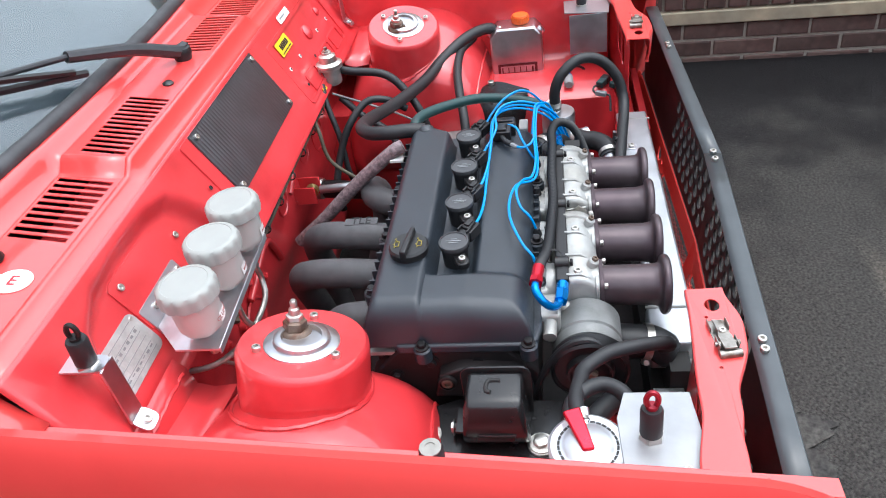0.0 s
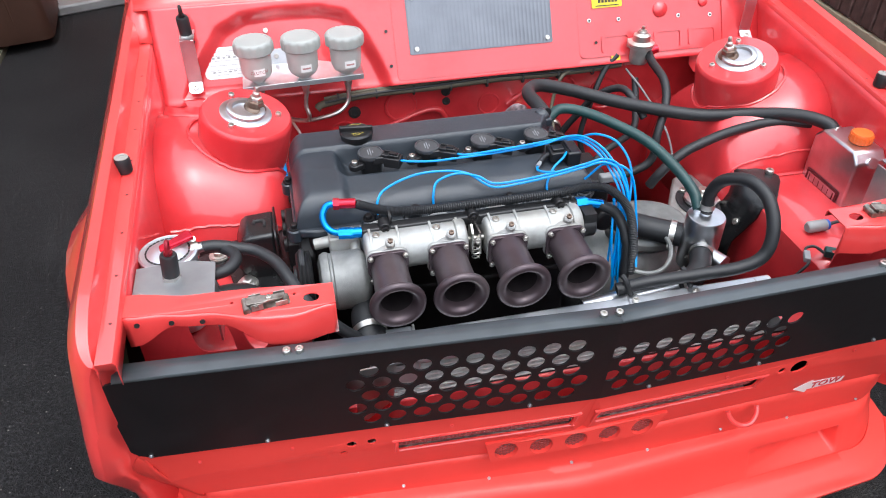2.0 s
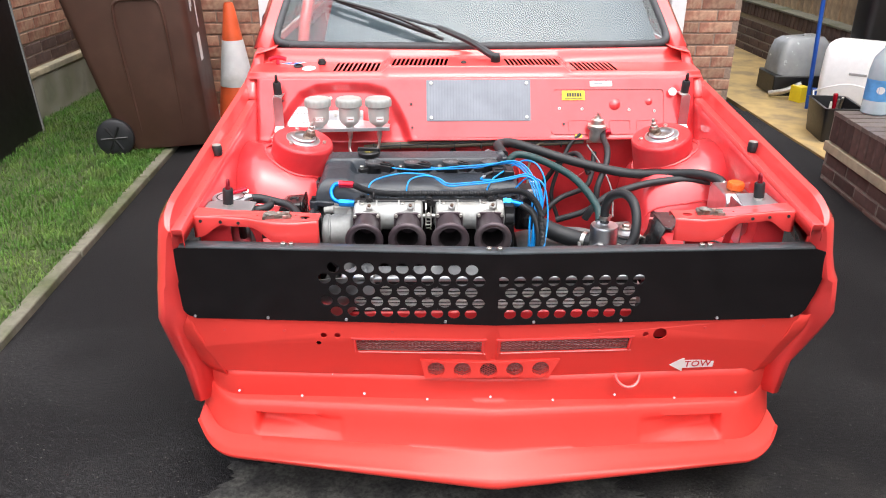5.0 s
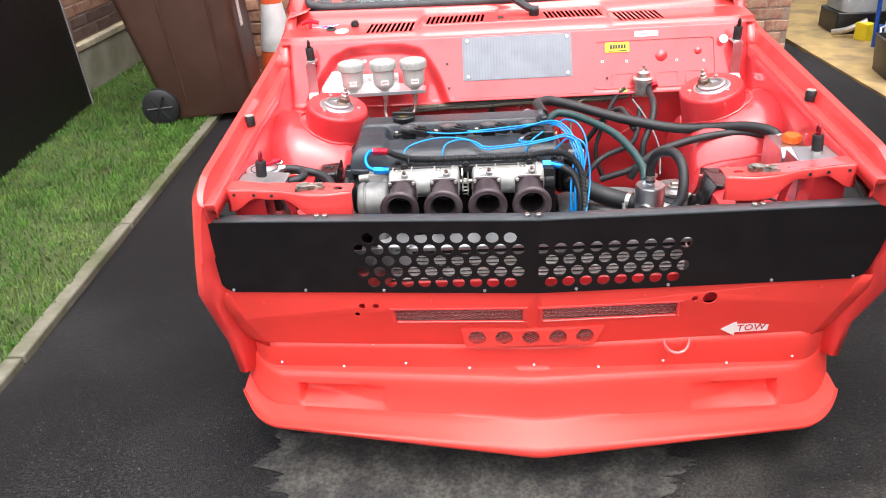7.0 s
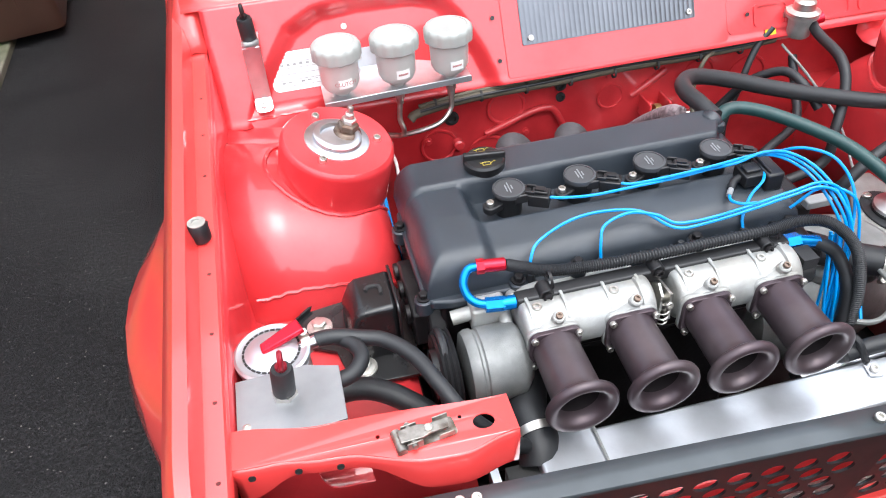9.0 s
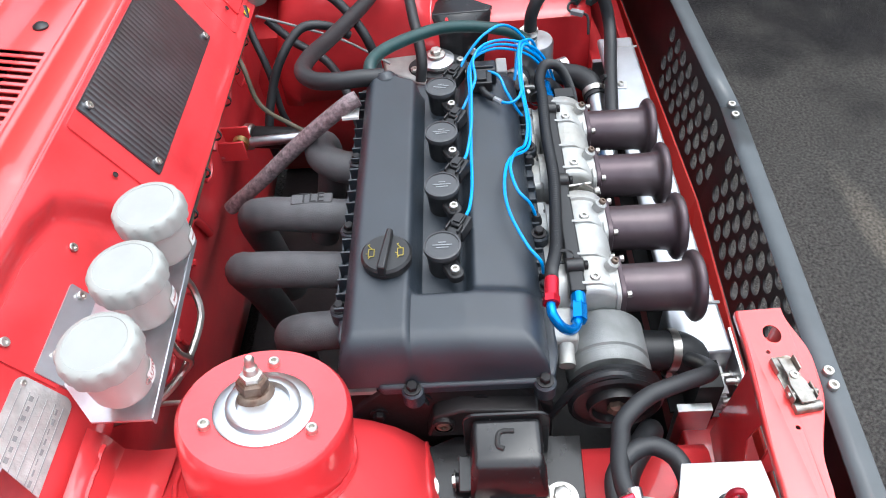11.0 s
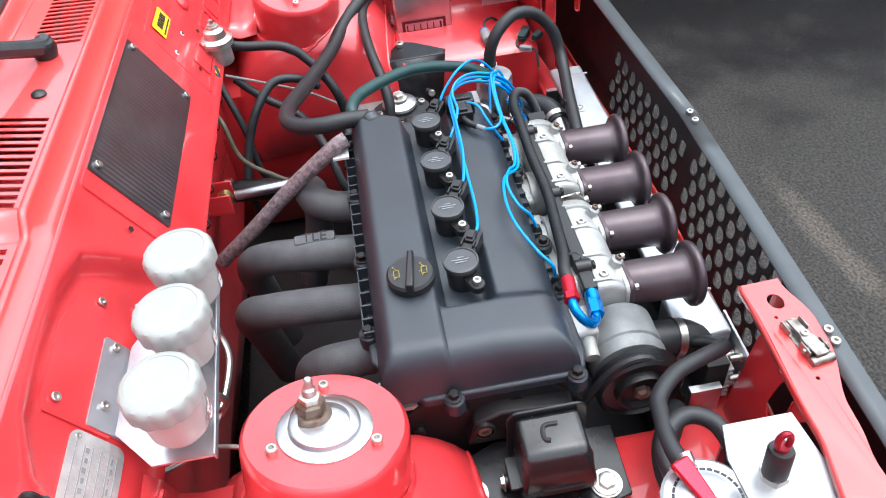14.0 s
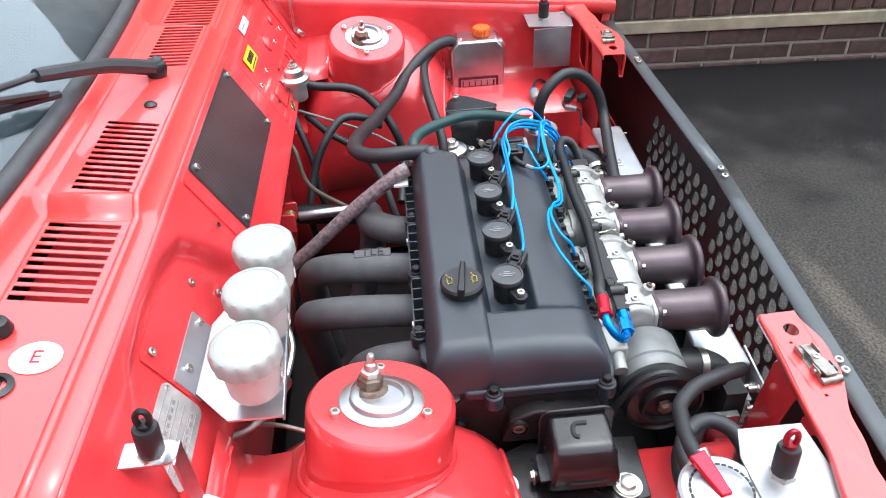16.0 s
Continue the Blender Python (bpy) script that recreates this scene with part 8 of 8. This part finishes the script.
def reservoir(x, text):
    at = (x, 0.665, 0.727)
    r = thing("fluid_reservoir", "translucent white fluid reservoir with a white screw cap", "reservoir", at, group="fluid reservoirs")
    b = part("body", Geo().lathe([(0.010, -0.004), (0.012, 0.0), (0.018, 0.004), (0.025, 0.010), (0.0285, 0.018), (0.030, 0.055), (0.031, 0.058)], at, n=36), PLASTIC_WHITE, r)
    prof = [(0.034, 0.056), (0.0365, 0.058), (0.0368, 0.071), (0.0358, 0.075), (0.0338, 0.0778), (0.0310, 0.0790), (0.0285, 0.0793), (0.0278, 0.0786), (0.012, 0.0790), (0.0, 0.0792)]
    g = Geo().lathe(prof, at, n=96, caps=False)
    c = Vector(at)
    lobe = lambda X, Y, Z: 1 + (0.045 * (abs(math.cos(6.5 * math.atan2(Y - c.y, X - c.x) + 0.4)) - 0.75) if Z < c.z + 0.0775 else 0)
    g.bend(lambda X, Y, Z: (c.x + (X - c.x) * lobe(X, Y, Z), c.y + (Y - c.y) * lobe(X, Y, Z), Z))
    part("cap", g, CAP_WHITE, r, "white ribbed screw cap")
    part("outlet", Geo().cyl((x, 0.665, 0.722), (x, 0.665, 0.690), 0.006, n=12).lathe([(0.008, 0.0), (0.008, 0.008)], (x, 0.665, 0.700), (0, 0, 1), 6), STEEL, r)
    M = Matrix.Translation((x, 0.665, 0.768)) @ pose(0, 0, 0, 90, 0, 10)
    lab = part("label", Geo().loft([[M @ Vector((0.0302 * math.sin(a), h, 0.0302 * math.cos(a))) for a in np.linspace(-0.35, 0.35, 8)] for h in (-0.022, -0.008)]), WHITE, r, "small white label")
    if text:
        t = lettering(text, 0.0085, 0.0002)
        t.bend(lambda X, Y, Z: M @ Vector(((0.0306 + Z) * math.sin(X / 0.0302), Y - 0.015, (0.0306 + Z) * math.cos(X / 0.0302))))
        part("lettering", t, FADED_INK, lab)
    else:
        part("text_bar", Geo().loft([[M @ Vector((0.0307 * math.sin(a), h, 0.0307 * math.cos(a))) for a in np.linspace(-0.25, 0.25, 6)] for h in (-0.0165, -0.0135)]), FADED_INK, lab)


for x, t in ((-0.448, "CLUTCH"), (-0.362, ""), (-0.280, "")):
    reservoir(x, t)
rbk = thing("reservoir_bracket", "folded aluminium bracket holding three reservoirs", "bracket", (-0.36, 0.69, 0.72))
part("shelf", flat([(-0.478, 0.636), (-0.25, 0.648), (-0.25, 0.695), (-0.33, 0.735), (-0.436, 0.735), (-0.478, 0.695)], depth=0.003).move(pose(0, 0, 0.7225)), ALU, rbk)
part("flange", on_plenum(flat(rounded(-0.436, -0.330, -0.018, 0.026, 0.003), depth=0.003), 0.003 - DEEP), RAD_ALU, rbk)
part("lip", Geo().box(-0.478, -0.25, 0.636, 0.6385, 0.716, 0.7262).bend(lambda x, y, z: (x, y + 0.0526 * (x + 0.478), z)), RAD_ALU, rbk, bevel=0.0008)
for x, z in ((-0.338, 0.012), (-0.410, 0.012)):
    screw(rbk, PM @ Vector((x, z, 0.0045 - DEEP)), PM.to_3x3() @ Vector((0, 0, 1)), r=0.005, h=0.004)
for x, dx in ((-0.362, 0.02), (-0.280, -0.01)):
    tagged(part("braided_line", Geo().tube([(x, 0.665, 0.692), (x - 0.004, 0.660, 0.665), (x - 0.02 + dx, 0.655, 0.645), (-0.37, 0.67, 0.628), (-0.41, 0.70, 0.625), (-0.43, 0.74, 0.63)], 0.0042, 8, 8), STEEL), "braided steel fluid line curving under a reservoir", "hose", "braided lines")
vp = thing("chassis_plate", "stamped aluminium identification plate on the bulkhead", "plate", PM @ Vector((-0.51, -0.02, 0)))
PLATE = material("stamped_alloy", (0.62, 0.62, 0.6), 0.4, metal=0.6, vary=0.15, scale=60, bump=0.3, bump_scale=200)
part("plate", on_plenum(flat(rounded(-0.550, -0.443, -0.022, 0.038, 0.010), depth=0.001), 0.002 - DEEP), PLATE, vp)
bars = Geo()
for k in range(6):
    bars.box(-0.538, -0.455, -0.015 + k * 0.009, -0.0143 + k * 0.009, 0.0025 - DEEP, 0.0031 - DEEP)
for k in range(8):
    bars.box(-0.535 + k * 0.010, -0.529 + k * 0.010, -0.011 + 0.001 * (k % 3), -0.008, 0.0025 - DEEP, 0.0031 - DEEP)
    bars.box(-0.533 + k * 0.010, -0.528 + k * 0.010, 0.016, 0.019 + 0.001 * (k % 2), 0.0025 - DEEP, 0.0031 - DEEP)
part("engraving", on_plenum(bars), GREY_PLASTIC, vp, "illegible engraved bars")
for x in (-0.543, -0.450):
    screw(vp, PM @ Vector((x, 0.030, 0.0025 - DEEP)), PM.to_3x3() @ Vector((0, 0, 1)), r=0.003, h=0.0015)

reg = thing("pressure_regulator", "zinc fuel pressure regulator on the bulkhead lip", "regulator", (0.345, 0.690, 0.68))
part("lower_body", Geo().lathe([(0.018, -0.045), (0.020, -0.042), (0.020, -0.012), (0.027, -0.010), (0.028, -0.004)], (0.345, 0.690, 0.718), n=28), CAST, reg)
part("upper_can", Geo().lathe([(0.028, -0.004), (0.028, 0.0), (0.019, 0.004), (0.0175, 0.016), (0.011, 0.020), (0.010, 0.024)], (0.345, 0.690, 0.718), n=28), STEEL, reg)
part("adjuster", Geo().cyl((0.345, 0.690, 0.735), (0.345, 0.690, 0.752), 0.004, n=8).cyl((0.345, 0.690, 0.739), (0.345, 0.690, 0.745), 0.008, n=6), STEEL, reg)
part("union", Geo().cyl((0.362, 0.690, 0.695), (0.385, 0.688, 0.700), 0.009, n=12), RED_AN, reg, "red anodised union")
part("bracket", Geo().box(0.322, 0.368, 0.706, 0.709, 0.66, 0.72), STEEL, reg)

# stickers on the bulkhead
st = thing("yellow_sticker", "yellow rectangular maker's sticker with black bars", "sticker", PM @ Vector((0.285, 0.06, 0)))
part("sheet", on_plenum(flat(rounded(0.248, 0.315, 0.048, 0.076, 0.003), depth=0.0006), 0.003), YELLOW, st)
bars = Geo()
for k in range(6):
    bars.box(0.262 + k * 0.0075, 0.2675 + k * 0.0075, 0.058, 0.069, 0.0034, 0.004)
part("bars", on_plenum(bars.box(0.256, 0.308, 0.051, 0.053, 0.0034, 0.004)), BLACK_INK, st)
w2 = thing("white_sticker", "small white sticker on the bulkhead", "sticker", PM @ Vector((0.36, 0.1, 0)))
part("sheet", on_plenum(flat(rounded(0.33, 0.395, 0.088, 0.104, 0.003), depth=0.0006), 0.003), WHITE, w2)
part("bars", on_plenum(Geo().box(0.338, 0.368, 0.095, 0.098, 0.0034, 0.004)), PRINT, w2)
w3 = thing("yellow_label", "tiny yellow label on the bulkhead lip", "sticker", (0.30, 0.69, 0.69))
part("sheet", on_plenum(flat(rounded(0.285, 0.305, -0.062, -0.052, 0.001), depth=0.0006), 0.003), YELLOW, w3)

# small loose wiring at the far front corner
pw = thing("lamp_connector", "green and black lamp wiring plugs hanging by the slam panel", "connector", (0.36, 0.08, 0.6))
part("plug", Geo().box(-0.014, 0.014, -0.008, 0.008, 0, 0.014, Matrix.Translation((0.461, 0.125, FLOOR + 0.004)) @ pose(0, 0, 0, 0, 0, -30)), GREEN_RUBBER, pw, bevel=0.002)
part("plug", Geo().box(-0.012, 0.012, -0.007, 0.007, 0, 0.013, Matrix.Translation((0.452, 0.098, FLOOR + 0.004)) @ pose(0, 0, 0, 0, 0, -45)), GREEN_RUBBER, pw, bevel=0.002)
part("socket", Geo().box(-0.018, 0.0, -0.009, 0.009, 0, 0.016, Matrix.Translation((0.484, 0.112, FLOOR + 0.003)) @ pose(0, 0, 0, 0, 0, -30)), BLACK, pw, bevel=0.002)
part("white_plug", Geo().box(-0.012, 0.012, -0.005, 0.005, 0, 0.009, Matrix.Translation((0.416, 0.130, FLOOR + 0.003)) @ pose(0, 0, 0, 0, 0, 60)), PRINT, pw, "pale grey two-way plug", bevel=0.001)
part("wire", Geo().tube([(0.447, 0.130, FLOOR + 0.010), (0.436, 0.142, FLOOR + 0.016), (0.424, 0.146, FLOOR + 0.012), (0.418, 0.138, FLOOR + 0.006)], 0.0025, 8, 6).tube([(0.414, 0.120, FLOOR + 0.006), (0.405, 0.112, FLOOR + 0.004), (0.385, 0.112, FLOOR - 0.02)], 0.0025, 8, 6), RUBBER, pw)
hs2 = thing("horn_sensor", "grey cylindrical sensor with a blue cap lying on the bay floor", "sensor", (0.48, 0.197, FLOOR))
part("barrel", Geo().lathe([(0.0075, 0.0), (0.0105, 0.004), (0.0105, 0.034), (0.0095, 0.036)], (0.459, 0.197, FLOOR + 0.012), (1, 0, 0.02), 20), GREY_PLASTIC, hs2)
part("blue_cap", Geo().lathe([(0.0095, 0.0), (0.0095, 0.006), (0.006, 0.008), (0.0, 0.008)], (0.494, 0.197, FLOOR + 0.0125), (1, 0, 0.02), 20, caps=False), BLUE_DARK, hs2, "dark blue cap")
part("wire", Geo().tube([(0.501, 0.197, FLOOR + 0.013), (0.525, 0.190, FLOOR + 0.02), (0.55, 0.17, FLOOR + 0.012), (0.56, 0.15, FLOOR - 0.01)], 0.003, 8, 6), RUBBER, hs2)

tagged(part("cast_lettering", lettering("TLE", 0.022, 0.0012).move(Matrix.Translation((-0.105, 0.552, 0.6326)) @ pose(0, 0, 0, 8, 0, -90)), DARK), "raised cast letters on the manifold branch", "lettering")

sj = thing("steering_shaft", "dark steering shaft and joint low by the bulkhead", "shaft", (0.17, 0.70, 0.52))
part("tube", Geo().cyl((0.172, 0.705, 0.520), (0.160, 0.590, 0.515), 0.019, n=20, b=0.002), DARK, sj)
part("collar", Geo().lathe([(0.020, 0), (0.0225, 0.003), (0.0225, 0.013), (0.020, 0.016)], (0.173, 0.722, 0.521), (-0.1, -1, 0), 22), STEEL, sj)

# ---- clutter on the paved corner ----
ht2 = thing("portable_heater", "white plastic portable heater standing on the paving", "heater", (2.60, 3.33, 0.012))
HM = Matrix.Translation((2.63, 3.36, 0.012)) @ pose(0, 0, 0, 0, 0, -38) @ Matrix.Diagonal((0.85, 1, 1, 1))
rows = []
for z, w, d in ((0.0, 0.20, 0.12), (0.02, 0.215, 0.135), (0.30, 0.225, 0.15), (0.44, 0.22, 0.145), (0.485, 0.205, 0.13), (0.50, 0.17, 0.10), (0.502, 0.01, 0.01)):
    q = rounded(-w, w, -d, d, min(w, d) * 0.35, 4)
    rows.append([HM @ Vector((x, y, z)) for x, y in q + q[:1]])
part("case", Geo().loft(rows), UPVC, ht2, smooth=50)
part("slot", Geo().box(-0.02, 0.10, -0.153, -0.146, 0.31, 0.325, HM), GREY_PLASTIC, ht2, bevel=0.002)
part("base", Geo().box(-0.19, 0.21, -0.16, -0.10, 0.0, 0.09, HM), BLACK, ht2, "black foot panel", bevel=0.006)
part("side_vent", Geo().box(-0.228, -0.222, -0.04, 0.04, 0.06, 0.18, HM), GREY_PLASTIC, ht2)
tagged(part("heater_cable", Geo().tube([(2.38, 3.36, 0.20), (2.42, 3.25, 0.25), (2.50, 3.17, 0.28), (2.62, 3.06, 0.26), (2.70, 3.00, 0.24)], 0.005, 8, 8).tube([(2.38, 3.36, 0.20), (2.35, 3.28, 0.12), (2.32, 3.20, 0.03), (2.36, 3.14, 0.02)], 0.005, 8, 8), UPVC), "white mains cable lying over the heater's foot", "cable")
rc = thing("plastic_tub", "clear grey plastic tub upturned on a black tray", "tub", (2.64, 4.16, 0.1))
q = [(2.42, 4.02), (2.82, 3.98), (2.84, 4.32), (2.44, 4.35)]
part("tray", Geo().prism(q, 0.012, 0.16), BLACK, rc, bevel=0.01)
rows = []
for z, k in ((0.16, 1.0), (0.28, 0.96), (0.38, 0.85), (0.42, 0.65), (0.425, 0.05)):
    qq = rounded(-0.20 * k, 0.20 * k, -0.14 * k, 0.14 * k, 0.05 * k, 4)
    rows.append([(2.64 + x, 4.16 + y, z + 0.01 * math.sin(20 * x)) for x, y in qq + qq[:1]])
part("tub", Geo().loft(rows), TUB, rc, smooth=50)
ct = thing("carton", "small blue and yellow parts cartons on the paving", "carton", (2.56, 3.86, 0.02))
part("yellow_box", Geo().box(-0.06, 0.02, -0.05, 0.05, 0, 0.11, Matrix.Translation((2.56, 3.86, 0.012)) @ pose(0, 0, 0, 0, 0, 20)), YELLOW, ct, bevel=0.003)
part("blue_box", Geo().box(0.0, 0.10, -0.05, 0.05, 0, 0.10, Matrix.Translation((2.60, 3.80, 0.012)) @ pose(0, 0, 0, 0, 0, -15)), BLUE_DARK, ct, bevel=0.003)
part("silver_tool", Geo().tube([(2.38, 3.98, 0.04), (2.46, 3.92, 0.07), (2.56, 3.88, 0.13)], 0.02, 10, 6), STEEL, ct)
pole = tagged(part("broom_pole", Geo().tube([(2.505, 3.64, 0.013), (2.45, 3.63, 0.95), (2.40, 3.62, 1.95)], 0.014, 12, 4), BLUE_DARK), "blue metal broom pole leaning upright in the corner", "pole")
tb2 = thing("crate", "dark plastic crate of tools with a red handle", "crate", (2.33, 2.98, 0.01))
CM = Matrix.Translation((2.33, 2.98, 0.012)) @ pose(0, 0, 0, 0, 0, -10)
part("shell", Geo().loft([[CM @ Vector((x, y, z)) for x, y in rounded(-w, w, -d, d, 0.02, 3) + rounded(-w, w, -d, d, 0.02, 3)[:1]] for z, w, d in ((0.0, 0.095, 0.16), (0.20, 0.11, 0.175), (0.205, 0.115, 0.18), (0.205, 0.10, 0.165), (0.03, 0.09, 0.15))]), BLACK, tb2, smooth=40)
part("screwdriver", Geo().tube([CM @ Vector((-0.02, -0.05, 0.10)), CM @ Vector((-0.03, -0.06, 0.20)), CM @ Vector((-0.035, -0.065, 0.27))], [0.008, 0.014], 10), RED_AN, tb2, "red screwdriver handle")
for k in range(4):
    part("hand_tool", Geo().tube([CM @ Vector((-0.06 + 0.035 * k, -0.08 + 0.05 * k, 0.12)), CM @ Vector((-0.02 + 0.02 * k, 0.02, 0.20 + 0.01 * k))], 0.008, 8), STEEL, tb2)
bt = thing("water_bottle", "clear plastic water bottle with a blue label", "bottle", (2.055, 2.15, 0.365))
bo = (2.055, 2.15, 0.366)
part("bottle", Geo().lathe([(0.052, 0.0), (0.062, 0.008), (0.062, 0.075), (0.059, 0.08), (0.062, 0.09), (0.062, 0.21), (0.052, 0.27), (0.022, 0.315), (0.019, 0.335)], bo, n=28), CLEAR, bt)
part("label", Geo().lathe([(0.0625, 0.07), (0.0625, 0.17)], bo, n=28, caps=False), LABEL_BLUE, bt, "blue paper label")
part("label_mark", Geo().lathe([(0.0, 0), (0.018, 0), (0.018, 0.001)], (2.028, 2.0935, 0.49), (-0.5, -0.85, 0), 20, caps=False), WHITE, bt)
part("cap", Geo().cyl((bo[0], bo[1], bo[2] + 0.332), (bo[0], bo[1], bo[2] + 0.355), 0.021, n=18, b=0.002), BLUE_DARK, bt)
gb = thing("dark_bin", "tall dark plastic bin standing behind the heater", "bin", (2.90, 3.72, 0.012))
part("body", Geo().loft([[(2.90 + x, 3.72 + y, z) for x, y in rounded(-w, w, -w, w, 0.04, 3) + rounded(-w, w, -w, w, 0.04, 3)[:1]] for z, w in ((0.012, 0.105), (1.5, 0.122))]), BLACK, gb)
part("lid", Geo().box(2.77, 3.04, 3.58, 3.86, 1.5, 1.56), GREEN_RUBBER, gb, bevel=0.015)
